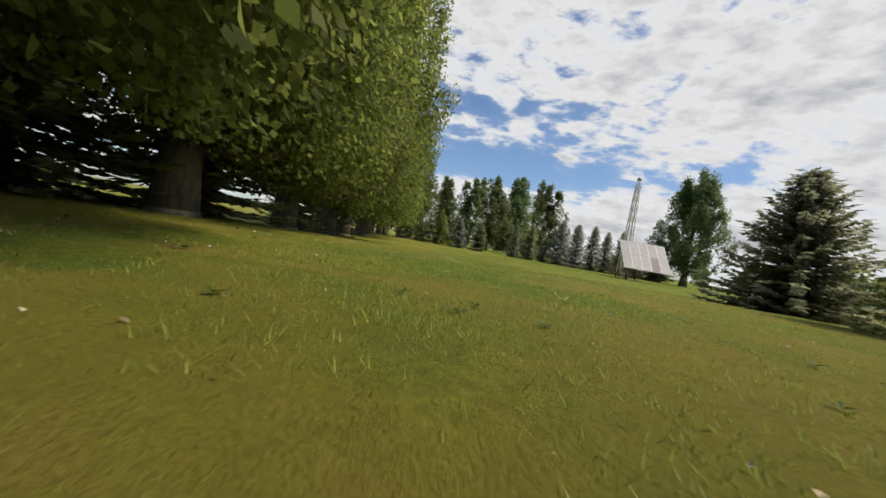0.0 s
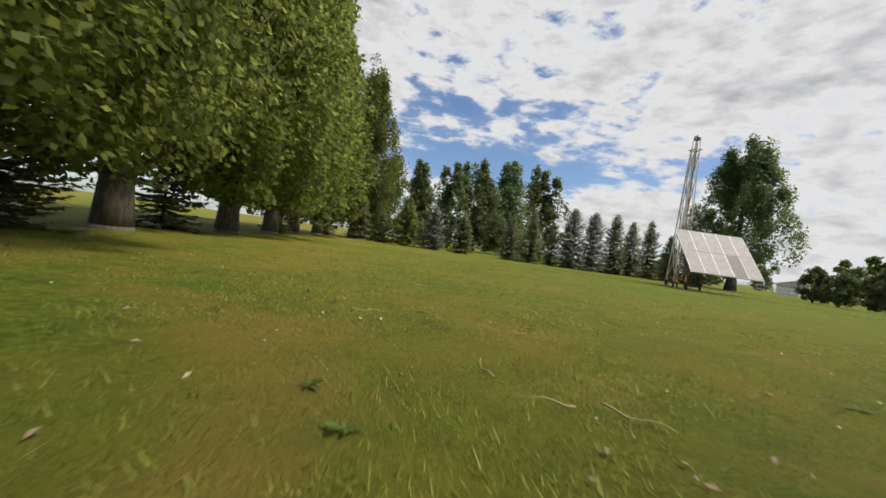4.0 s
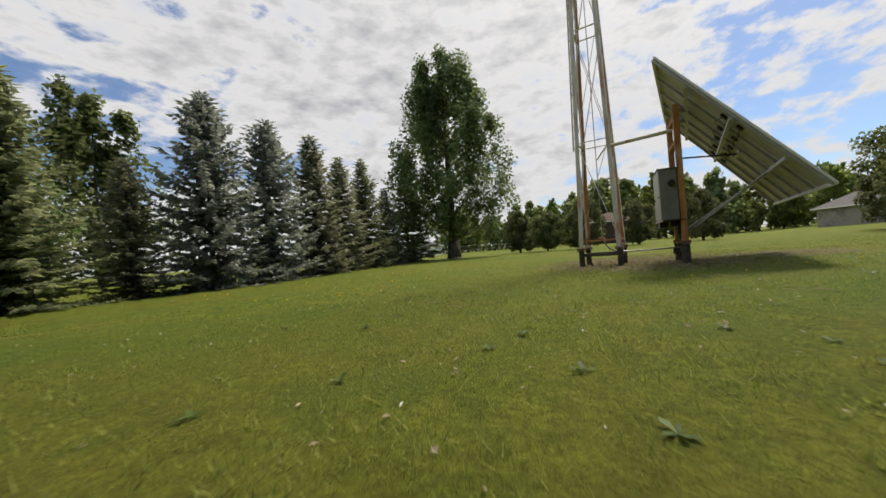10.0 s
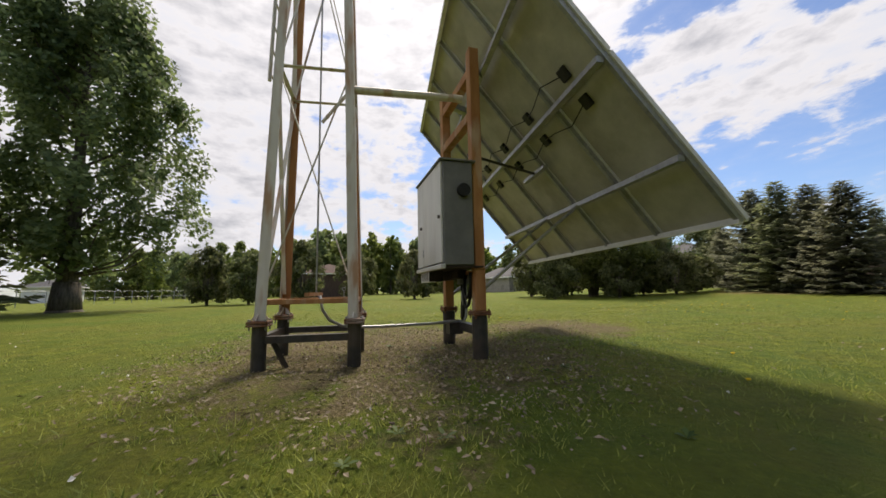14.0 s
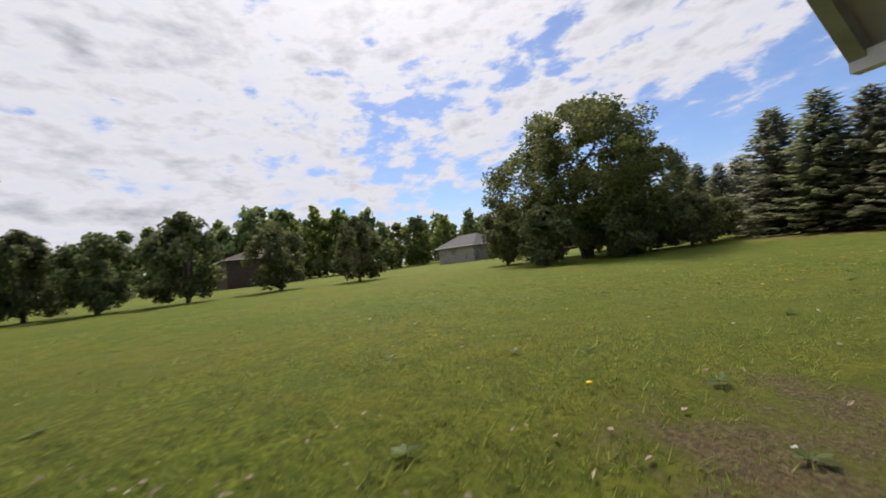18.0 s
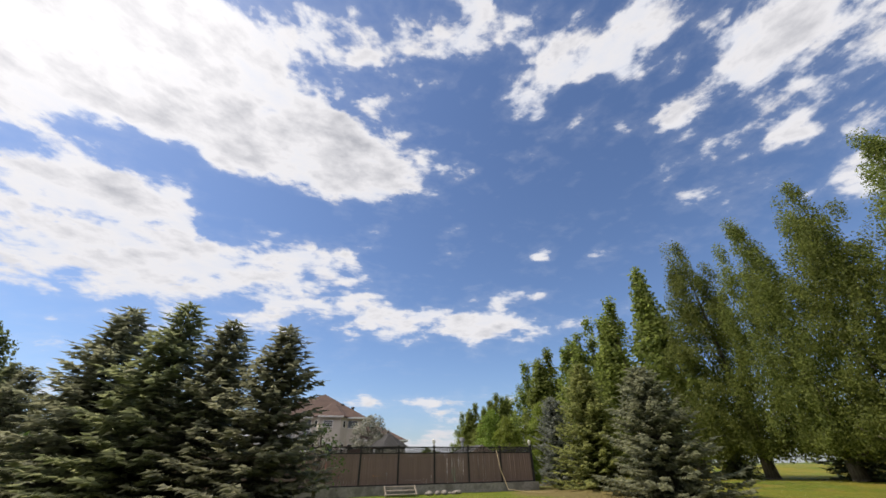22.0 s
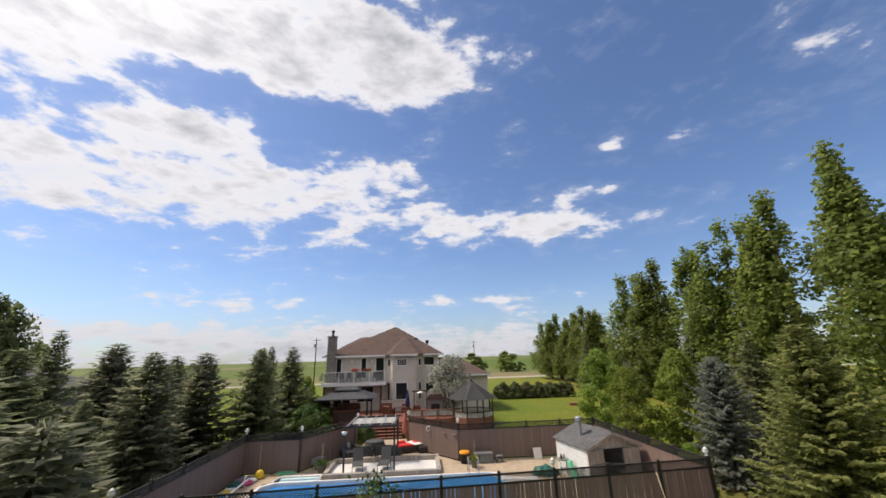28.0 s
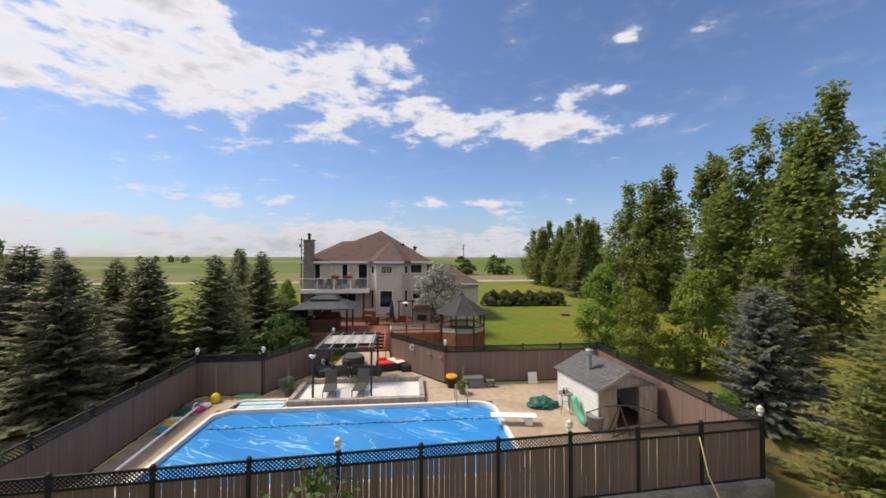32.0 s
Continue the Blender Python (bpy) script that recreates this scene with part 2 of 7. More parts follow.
def lawn_material():
    """Mown lawn: fine blades, clumps, yellowed patches, bare leaf-strewn soil round the steel tower and under the trees."""
    m, nt, p = node_mat("lawn")
    N, L = nt.nodes.new, nt.links.new
    co = N("ShaderNodeTexCoord")

    def nz(scale, detail=4.0, rough=0.6, off=0.0):
        mp = N("ShaderNodeMapping")
        mp.inputs["Location"].default_value = (off, off, 0)
        L(co.outputs["Object"], mp.inputs[0])
        t = N("ShaderNodeTexNoise")
        t.inputs["Scale"].default_value, t.inputs["Detail"].default_value, t.inputs["Roughness"].default_value = scale, detail, rough
        L(mp.outputs[0], t.inputs["Vector"])
        return t.outputs["Fac"]

    def ramp(fac, stops):
        r = N("ShaderNodeValToRGB")
        r.color_ramp.elements[0].position, r.color_ramp.elements[0].color = stops[0][0], (*stops[0][1], 1)
        r.color_ramp.elements[1].position, r.color_ramp.elements[1].color = stops[-1][0], (*stops[-1][1], 1)
        for pos, c in stops[1:-1]:
            r.color_ramp.elements.new(pos).color = (*c, 1)
        L(fac, r.inputs[0])
        return r.outputs[0]

    def mix(fac, a, b, kind="MIX"):
        x = N("ShaderNodeMix")
        x.data_type, x.blend_type = "RGBA", kind
        for i, v in ((0, fac), (6, a), (7, b)):
            if isinstance(v, (int, float)):
                x.inputs[i].default_value = v
            elif isinstance(v, tuple):
                x.inputs[i].default_value = (*v, 1)
            else:
                L(v, x.inputs[i])
        return x.outputs[2]

    def rng(fac, a, b, to=1.0):
        r = N("ShaderNodeMapRange")
        r.inputs["From Min"].default_value, r.inputs["From Max"].default_value, r.inputs["To Max"].default_value = a, b, to
        L(fac, r.inputs["Value"])
        return r.outputs[0]

    sep = N("ShaderNodeSeparateXYZ")
    L(co.outputs["Object"], sep.inputs[0])

    def mth(op, a, b=None):
        n = N("ShaderNodeMath")
        n.operation = op
        for i, v in enumerate((a, b)):
            if v is None:
                continue
            if isinstance(v, (int, float)):
                n.inputs[i].default_value = v
            else:
                L(v, n.inputs[i])
        return n.outputs[0]

    west = N("ShaderNodeMapRange")
    west.inputs["From Min"].default_value, west.inputs["From Max"].default_value, west.inputs["To Min"].default_value = 20.0, 5.0, 0.3
    L(sep.outputs[0], west.inputs["Value"])
    west = west.outputs[0]
    fine = ramp(nz(60, 5, 0.75), [(0.3, (0.022, 0.040, 0.006)), (0.52, (0.082, 0.120, 0.016)), (0.75, (0.190, 0.215, 0.045))])
    clump = ramp(nz(6.5, 6, 0.7, 3.0), [(0.35, (0.036, 0.066, 0.008)), (0.65, (0.135, 0.160, 0.024))])
    col = mix(0.55, fine, clump)
    col = mix(0.6, col, ramp(nz(19, 4, 0.7, 12.0), [(0.34, (0.46, 0.52, 0.42)), (0.5, (1.28, 1.26, 1.15)), (0.68, (2.20, 2.05, 1.7))]), "MULTIPLY")
    col = mix(0.55, col, ramp(nz(2.6, 4, 0.65, 15.0), [(0.36, (0.66, 0.74, 0.58)), (0.5, (1.15, 1.15, 1.1)), (0.66, (1.65, 1.5, 1.4))]), "MULTIPLY")
    col = mix(mth("MULTIPLY", rng(nz(1.1, 5, 0.65, 9.0), 0.47, 0.68, 0.75), west), col, (0.205, 0.160, 0.034))
    col = mix(rng(nz(0.23, 4, 0.6, 5.0), 0.46, 0.60, 0.5), col, (0.082, 0.132, 0.018))
    col = mix(rng(nz(0.75, 6, 0.7, 31.0), 0.54, 0.60, 0.5), col, ramp(nz(45, 3, 0.6, 2.0), [(0.35, (0.040, 0.082, 0.013)), (0.65, (0.105, 0.170, 0.030))]))
    col = mix(mth("MULTIPLY", rng(nz(0.17, 5, 0.65, 21.0), 0.42, 0.58, 0.6), west), col, (0.225, 0.172, 0.034))
    col = mix(mth("MULTIPLY", rng(nz(0.55, 6, 0.7, 41.0), 0.52, 0.64, 0.6), west), col, (0.235, 0.165, 0.050))
    def spot(x0, y0, rx, ry):
        return mth("ADD", mth("POWER", mth("DIVIDE", mth("SUBTRACT", sep.outputs[0], x0), rx), 2.0), mth("POWER", mth("DIVIDE", mth("SUBTRACT", sep.outputs[1], y0), ry), 2.0))

    soil = ramp(nz(34, 6, 0.8, 2.0), [(0.3, (0.040, 0.030, 0.018)), (0.5, (0.135, 0.102, 0.062)), (0.74, (0.330, 0.270, 0.185))])
    bare = mth("ADD", mth("MAXIMUM", mth("SUBTRACT", 1.15, spot(28.9, 50.97, 3.1, 2.4)), mth("SUBTRACT", 1.1, spot(30.1, 47.5, 1.8, 1.5))), mth("MULTIPLY", mth("SUBTRACT", nz(1.9, 6, 0.75, 4.0), 0.5), 4.2))
    col = mix(rng(bare, 0.1, 0.75, 0.9), col, soil)
    dry = None
    for x0, y0, rx, ry in ((18.6, 24.0, 4.2, 3.2), (17.5, 17.0, 3.6, 4.5), (20.0, 19.5, 4.2, 4.4), (37.5, 25.5, 5.5, 4.0), (46.5, 8.0, 5.0, 9.0), (17.0, 9.0, 3.4, 6.0), (14.6, 13.5, 4.0, 5.5)):
        b = mth("SUBTRACT", 1.0, spot(x0, y0, rx, ry))
        dry = b if dry is None else mth("MAXIMUM", dry, b)
    dry = mth("ADD", dry, mth("MULTIPLY", mth("SUBTRACT", nz(0.8, 5, 0.7, 6.0), 0.5), 1.6))
    col = mix(rng(dry, 0.05, 0.6, 0.85), col, ramp(nz(20, 5, 0.7, 8.0), [(0.3, (0.10, 0.075, 0.04)), (0.7, (0.23, 0.17, 0.09))]))
    col = mix(1.0, col, (1.16, 1.17, 1.02), "MULTIPLY")
    # open crop land far beyond the yard
    far = mth("SUBTRACT", -70.0, sep.outputs[1])
    col = mix(rng(far, 0.0, 6.0, 1.0), col, ramp(nz(0.006, 3, 0.5, 1.0), [(0.35, (0.080, 0.125, 0.018)), (0.52, (0.110, 0.142, 0.032)), (0.62, (0.200, 0.170, 0.085))]))
    L(col, p.inputs["Base Color"])
    p.inputs["Roughness"].default_value = 0.85
    p.inputs["Specular IOR Level"].default_value = 0.15
    b = N("ShaderNodeBump")
    b.inputs["Strength"].default_value, b.inputs["Distance"].default_value = 1.0, 0.05
    L(nz(30, 6, 0.75), b.inputs["Height"])
    L(b.outputs[0], p.inputs["Normal"])
    return m


M = {}
M["lawn"] = lawn_material()
M["blade"] = foliage("grass blades", (0.105, 0.160, 0.020), (0.410, 0.430, 0.100), 0.5)
M["bark"] = surface("poplar bark", (0.060, 0.050, 0.040), (0.190, 0.165, 0.135), 9, 0.9, bump=0.8, stretch=(1, 1, 0.25))
M["sbark"] = surface("spruce bark", (0.045, 0.032, 0.022), (0.120, 0.090, 0.065), 14, 0.9, bump=0.6, stretch=(1, 1, 0.4))
M["poplar"] = foliage("poplar leaves", (0.106, 0.145, 0.037), (0.292, 0.338, 0.088), 0.68, hue=0.007)
M["cotton"] = foliage("cottonwood leaves", (0.105, 0.150, 0.060), (0.270, 0.330, 0.135), 0.58)
M["elm"] = foliage("elm leaves", (0.090, 0.125, 0.036), (0.245, 0.290, 0.090), 0.58)
M["lime"] = foliage("young ash leaves", (0.120, 0.185, 0.024), (0.300, 0.375, 0.070), 0.5)
M["shrub"] = foliage("lilac leaves", (0.080, 0.100, 0.040), (0.230, 0.255, 0.110), 0.55)
M["hedge"] = foliage("hedge leaves", (0.035, 0.075, 0.015), (0.120, 0.190, 0.045), 0.3)
M["blossom"] = foliage("crab apple blossom", (0.16, 0.19, 0.12), (0.62, 0.62, 0.55), 0.25)
M["sprblue"] = foliage("blue spruce needles", (0.165, 0.195, 0.165), (0.400, 0.430, 0.370), 0.62, 0.6, 0.01)
M["sprgreen"] = foliage("green spruce needles", (0.130, 0.155, 0.085), (0.340, 0.360, 0.190), 0.62, 0.6, 0.01)
M["sprgold"] = foliage("yellow-green spruce needles", (0.155, 0.178, 0.062), (0.375, 0.390, 0.145), 0.62, 0.6, 0.01)
M["sprgrey"] = foliage("grey-green spruce needles", (0.155, 0.170, 0.110), (0.380, 0.390, 0.260), 0.62, 0.6, 0.01)
M["white_rust"] = surface("white paint over rust", (0.55, 0.53, 0.50), (0.70, 0.68, 0.65), 6, 0.55, bump=0.1, c3=(0.38, 0.185, 0.075), scale3=7.0, amount3=0.8, edge3=(0.50, 0.66), stretch=(1, 1, 0.22))
M["rust"] = surface("orange rusted steel", (0.30, 0.125, 0.045), (0.46, 0.235, 0.10), 5, 0.75, bump=0.12, c3=(0.55, 0.46, 0.37), scale3=6.0, amount3=0.55, edge3=(0.52, 0.68), stretch=(1, 1, 0.3))
M["plate"] = surface("rusted plate", (0.10, 0.045, 0.025), (0.26, 0.12, 0.06), 10, 0.8, bump=0.3, c3=(0.45, 0.40, 0.36), scale3=3, amount3=0.5)
M["black"] = surface("black painted steel", (0.022, 0.021, 0.021), (0.058, 0.055, 0.052), 8, 0.5, bump=0.1, c3=(0.10, 0.075, 0.055), scale3=3, amount3=0.5)
M["galv"] = surface("galvanised steel", (0.28, 0.29, 0.30), (0.42, 0.43, 0.44), 12, 0.45, 0.6, bump=0.05)
M["cabinet"] = surface("pale enamelled steel", (0.58, 0.59, 0.59), (0.68, 0.68, 0.67), 4, 0.4, bump=0.03, c3=(0.40, 0.38, 0.35), scale3=6.0, amount3=0.5, stretch=(1, 1, 0.16), edge3=(0.48, 0.68))
M["cabgrey"] = surface("grey steel", (0.135, 0.140, 0.145), (0.185, 0.190, 0.195), 5, 0.5, bump=0.04, c3=(0.25, 0.24, 0.22), scale3=2.5, amount3=0.3)
# mottled near-black brown for the parts beneath the cabinet
M["soot"] = surface("sooty underside", (0.008, 0.007, 0.006), (0.05, 0.035, 0.025), 9, 0.9, bump=0.2)
M["rubber"] = surface("black rubber", (0.008, 0.008, 0.008), (0.02, 0.02, 0.02), 20, 0.45, bump=0.05)
M["alu"] = surface("aluminium frame", (0.62, 0.62, 0.63), (0.74, 0.74, 0.75), 10, 0.5, 0.1, bump=0.02)
# the sky's reflection in the glass is put into the pale cell colour
M["cell"] = surface("sun-bleached solar cells under glass", (0.300, 0.285, 0.305), (0.400, 0.380, 0.400), 3, 0.5, 0.0, bump=0.0, spec=0.15, rnd=0.06)
M["cell_dark"] = surface("darker solar cells under glass", (0.165, 0.150, 0.180), (0.220, 0.205, 0.235), 3, 0.5, 0.0, bump=0.0, spec=0.15)
M["backsheet"] = surface("yellowed white backsheet", (0.40, 0.385, 0.31), (0.54, 0.52, 0.43), 3, 0.6, bump=0.02, c3=(0.30, 0.27, 0.19), scale3=1.4, amount3=0.5)
M["canopy"] = surface("grey weathered canopy cloth", (0.34, 0.33, 0.32), (0.46, 0.45, 0.43), 7, 0.9, bump=0.2)
M["fence"] = surface("brown painted boards", (0.150, 0.104, 0.088), (0.215, 0.152, 0.130), 5, 0.75, bump=0.15, stretch=(1, 1, 0.15), c3=(0.26, 0.22, 0.19), scale3=5, amount3=0.35, edge3=(0.58, 0.7), rnd=0.07)
M["fblack"] = surface("black fence paint", (0.010, 0.009, 0.009), (0.030, 0.027, 0.026), 9, 0.6, bump=0.08)
M["concrete"] = surface("weathered concrete", (0.22, 0.205, 0.185), (0.36, 0.34, 0.31), 7, 0.9, bump=0.3, c3=(0.13, 0.12, 0.105), scale3=1.5, amount3=0.6)
M["deck"] = surface("sandy concrete paving", (0.36, 0.275, 0.195), (0.47, 0.37, 0.27), 3, 0.85, bump=0.1, c3=(0.26, 0.195, 0.135), scale3=0.5, amount3=0.5, bscale=40)
M["kerb"] = surface("pale coping", (0.62, 0.60, 0.57), (0.74, 0.72, 0.69), 6, 0.6, bump=0.05)
M["stucco"] = surface("beige stucco", (0.55, 0.50, 0.44), (0.64, 0.595, 0.53), 20, 0.9, bump=0.25, c3=(0.40, 0.35, 0.29), scale3=0.8, amount3=0.3)
M["trimwhite"] = surface("white paint", (0.72, 0.71, 0.69), (0.80, 0.79, 0.77), 8, 0.5, bump=0.03)
M["shingle"] = surface("brown roof shingles", (0.070, 0.043, 0.036), (0.130, 0.086, 0.072), 22, 0.9, bump=0.3, c3=(0.055, 0.035, 0.030), scale3=1.4, amount3=0.4, rnd=0.12)
M["gshingle"] = surface("grey asphalt shingles", (0.078, 0.077, 0.080), (0.140, 0.138, 0.140), 22, 0.9, bump=0.3, c3=(0.08, 0.08, 0.085), scale3=1.2, amount3=0.4, rnd=0.12)
M["metalroof"] = surface("grey steel roofing", (0.040, 0.043, 0.048), (0.066, 0.070, 0.078), 4, 0.6, 0.1, bump=0.03)
M["stone"] = surface("grey chimney stone", (0.13, 0.12, 0.11), (0.30, 0.275, 0.25), 6, 0.9, bump=0.5, rnd=0.2)
M["redwood"] = surface("red-brown stained timber", (0.175, 0.062, 0.040), (0.265, 0.110, 0.072), 7, 0.65, bump=0.15, stretch=(1, 1, 0.3), rnd=0.1)
M["darkwood"] = surface("dark stained timber", (0.045, 0.026, 0.018), (0.095, 0.055, 0.038), 7, 0.6, bump=0.15, stretch=(1, 1, 0.2))
M["lattice"] = surface("white lattice", (0.70, 0.69, 0.66), (0.80, 0.79, 0.77), 8, 0.6, bump=0.05)
M["shed"] = surface("white shed siding", (0.66, 0.67, 0.68), (0.78, 0.78, 0.78), 4, 0.5, bump=0.05, c3=(0.50, 0.49, 0.46), scale3=1.8, amount3=0.4)
M["shedgrey"] = surface("weathered grey ply", (0.27, 0.235, 0.20), (0.43, 0.38, 0.33), 6, 0.85, bump=0.2, stretch=(1, 1, 0.25), c3=(0.18, 0.15, 0.12), scale3=2, amount3=0.5)
M["dark"] = surface("dark interior", (0.010, 0.010, 0.010), (0.03, 0.03, 0.03), 4, 0.9, bump=0)
M["rattan"] = surface("dark rattan", (0.018, 0.013, 0.011), (0.060, 0.045, 0.038), 40, 0.6, bump=0.4)
M["red"] = surface("red cushion cloth", (0.52, 0.020, 0.022), (0.66, 0.045, 0.040), 14, 0.85, bump=0.1)
M["whitecloth"] = surface("white cloth", (0.66, 0.65, 0.62), (0.78, 0.77, 0.74), 10, 0.9, bump=0.1)
M["navy"] = surface("navy cloth", (0.012, 0.018, 0.075), (0.028, 0.040, 0.135), 14, 0.85, bump=0.1)
M["pinkcloth"] = surface("faded coral cloth", (0.50, 0.16, 0.13), (0.62, 0.25, 0.21), 14, 0.85, bump=0.1)
M["grey"] = surface("charcoal cloth mesh", (0.045, 0.046, 0.048), (0.085, 0.086, 0.088), 50, 0.8, bump=0.1)
M["yellow"] = surface("yellow plastic", (0.70, 0.46, 0.02), (0.80, 0.56, 0.05), 8, 0.4, bump=0.02)
M["teal"] = surface("dark green tarpaulin", (0.008, 0.075, 0.055), (0.020, 0.130, 0.095), 9, 0.5, bump=0.4)
M["mint"] = surface("mint green plastic", (0.10, 0.42, 0.26), (0.16, 0.52, 0.34), 8, 0.4, bump=0.02)
M["cyan"] = surface("blue plastic", (0.02, 0.25, 0.50), (0.04, 0.35, 0.62), 8, 0.4, bump=0.02)
M["magenta"] = surface("pink plastic", (0.55, 0.03, 0.16), (0.65, 0.06, 0.22), 8, 0.4, bump=0.02)
M["orangepl"] = surface("orange flowers and lid", (0.75, 0.26, 0.01), (0.85, 0.36, 0.03), 20, 0.5, bump=0.1)
M["terracotta"] = surface("grey-green glazed pot", (0.12, 0.14, 0.13), (0.20, 0.22, 0.20), 9, 0.5, bump=0.05)
M["gravel"] = surface("pale gravel", (0.30, 0.26, 0.20), (0.46, 0.41, 0.33), 3, 0.95, bump=0.2)
M["twig"] = surface("dry bleached twig", (0.36, 0.28, 0.16), (0.56, 0.46, 0.30), 12, 0.85, bump=0.1)
M["litter"] = surface("dead poplar leaf", (0.105, 0.074, 0.038), (0.42, 0.35, 0.245), 3, 0.8, bump=0.05, rnd=0.4)
M["fluff"] = surface("poplar fluff", (0.62, 0.62, 0.56), (0.78, 0.78, 0.72), 10, 0.95, bump=0)
M["dandelion"] = surface("dandelion flower", (0.80, 0.52, 0.01), (0.90, 0.64, 0.03), 30, 0.8, bump=0.1)
M["pebble"] = surface("pebbles", (0.10, 0.082, 0.06), (0.26, 0.22, 0.17), 5, 0.9, bump=0.1, rnd=0.3)
M["lampglass"] = surface("white lamp globe", (0.74, 0.74, 0.72), (0.82, 0.82, 0.80), 8, 0.3, bump=0)


def glass_mat():
    m, nt, p = node_mat("window glass")
    p.inputs["Base Color"].default_value = (0.012, 0.015, 0.018, 1)
    p.inputs["Roughness"].default_value, p.inputs["Specular IOR Level"].default_value = 0.06, 0.6
    return m


def cover_mat():
    """Blue bubble cover on the pool, with wrinkle glare painted as pale stripes, and puddles."""
    m, nt, p = node_mat("blue pool cover")
    N, L = nt.nodes.new, nt.links.new
    co, turn, mp = N("ShaderNodeTexCoord"), N("ShaderNodeMapping"), N("ShaderNodeMapping")
    L(co.outputs["Object"], turn.inputs[0])
    turn.inputs["Rotation"].default_value = (0, 0, 0.55)
    L(turn.outputs[0], mp.inputs[0])
    mp.inputs["Scale"].default_value = (0.30, 1.25, 1)
    t = N("ShaderNodeTexNoise")
    t.inputs["Scale"].default_value, t.inputs["Detail"].default_value, t.inputs["Distortion"].default_value = 0.8, 3.0, 0.5
    L(mp.outputs[0], t.inputs["Vector"])
    r = N("ShaderNodeValToRGB")
    els = r.color_ramp.elements
    els[0].position, els[0].color = 0.36, (0.012, 0.190, 0.53, 1)
    els[1].position, els[1].color = 0.72, (0.022, 0.27, 0.64, 1)
    # narrow pale stops paint the light caught along the wrinkles
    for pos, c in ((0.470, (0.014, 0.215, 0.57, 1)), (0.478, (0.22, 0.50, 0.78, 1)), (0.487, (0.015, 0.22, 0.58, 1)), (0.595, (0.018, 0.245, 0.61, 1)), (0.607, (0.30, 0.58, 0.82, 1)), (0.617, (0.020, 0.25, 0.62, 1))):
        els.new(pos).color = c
    L(t.outputs["Fac"], r.inputs[0])
    t2 = N("ShaderNodeTexNoise")
    t2.inputs["Scale"].default_value, t2.inputs["Detail"].default_value = 0.9, 6.0
    L(co.outputs["Object"], t2.inputs["Vector"])
    mr, mx = N("ShaderNodeMapRange"), N("ShaderNodeMix")
    mr.inputs["From Min"].default_value, mr.inputs["From Max"].default_value, mr.inputs["To Max"].default_value = 0.54, 0.66, 0.45
    L(t2.outputs["Fac"], mr.inputs["Value"])
    mx.data_type = "RGBA"
    L(mr.outputs[0], mx.inputs[0])
    L(r.outputs[0], mx.inputs[6])
    mx.inputs[7].default_value = (0.085, 0.25, 0.47, 1)
    L(mx.outputs[2], p.inputs["Base Color"])
    p.inputs["Roughness"].default_value = 0.35
    b = N("ShaderNodeBump")
    b.inputs["Strength"].default_value, b.inputs["Distance"].default_value = 0.5, 0.05
    L(t.outputs["Fac"], b.inputs["Height"])
    L(b.outputs[0], p.inputs["Normal"])
    return m


M["glass"], M["cover"] = glass_mat(), cover_mat()
M["water"] = surface("pale pool steps", (0.42, 0.60, 0.66), (0.56, 0.70, 0.74), 2, 0.3, bump=0.02)


# ---- building helpers ----
def mesh_of(name, bm, mat):
    me = bpy.data.meshes.new(name)
    bm.to_mesh(me)
    bm.free()
    for x in (mat if isinstance(mat, (list, tuple)) else [mat]):
        me.materials.append(M[x] if isinstance(x, str) else x)
    return me


def part(name, bm, mat, parent=None, label="", loc=None):
    me = bm if isinstance(bm, bpy.types.Mesh) else mesh_of(name, bm, mat)
    ob = new(name, me)
    if parent:
        ob.parent = parent
    if loc:
        ob.location = loc
    if label:
        ob["label"] = label
    return ob


def thing(name, loc, label, category, group="", kind="", rot=0.0):
    ob = new(name)
    ob.empty_display_size = 0.2
    ob.matrix_world = pose(*loc, 0, 0, rot)
    return tagged(ob, label, category, group, kind)


def add_box(bm, c, s, rot=None, bev=0.0):
    """A box of size s about c; rot: a 3x3 turn; bev: width of its bevelled edges."""
    r = bmesh.ops.create_cube(bm, size=1.0)
    vs = r["verts"]
    bmesh.ops.scale(bm, vec=s, verts=vs)
    if bev:
        es = list({e for v in vs for e in v.link_edges})
        vs = bmesh.ops.bevel(bm, geom=es, offset=bev, segments=1, affect="EDGES")["verts"]
    if rot is not None:
        bmesh.ops.rotate(bm, cent=(0, 0, 0), matrix=rot, verts=vs)
    bmesh.ops.translate(bm, vec=c, verts=vs)
    return vs


def box(c, s, rot=None, bev=0.0):
    bm = bmesh.new()
    add_box(bm, c, s, rot, bev)
    return bm


def add_bar(bm, a, b, w, h=None, bev=0.0):
    """A square bar from a to b."""
    a, b = Vector(a), Vector(b)
    d = b - a
    rot = d.to_track_quat("Z", "Y").to_matrix()
    return add_box(bm, (a + b) / 2, (w, h or w, d.length), rot, bev)


def bar(a, b, w, h=None, bev=0.0):
    bm = bmesh.new()
    add_bar(bm, a, b, w, h, bev)
    return bm


def add_pipe(bm, a, b, r, n=10, r2=None):
    a, b = Vector(a), Vector(b)
    d = b - a
    m = Matrix.Translation((a + b) / 2) @ d.to_track_quat("Z", "Y").to_matrix().to_4x4()
    return bmesh.ops.create_cone(bm, cap_ends=True, segments=n, radius1=r, radius2=r if r2 is None else r2, depth=d.length, matrix=m)["verts"]


def pipe(a, b, r, n=10, r2=None):
    bm = bmesh.new()
    add_pipe(bm, a, b, r, n, r2)
    return bm


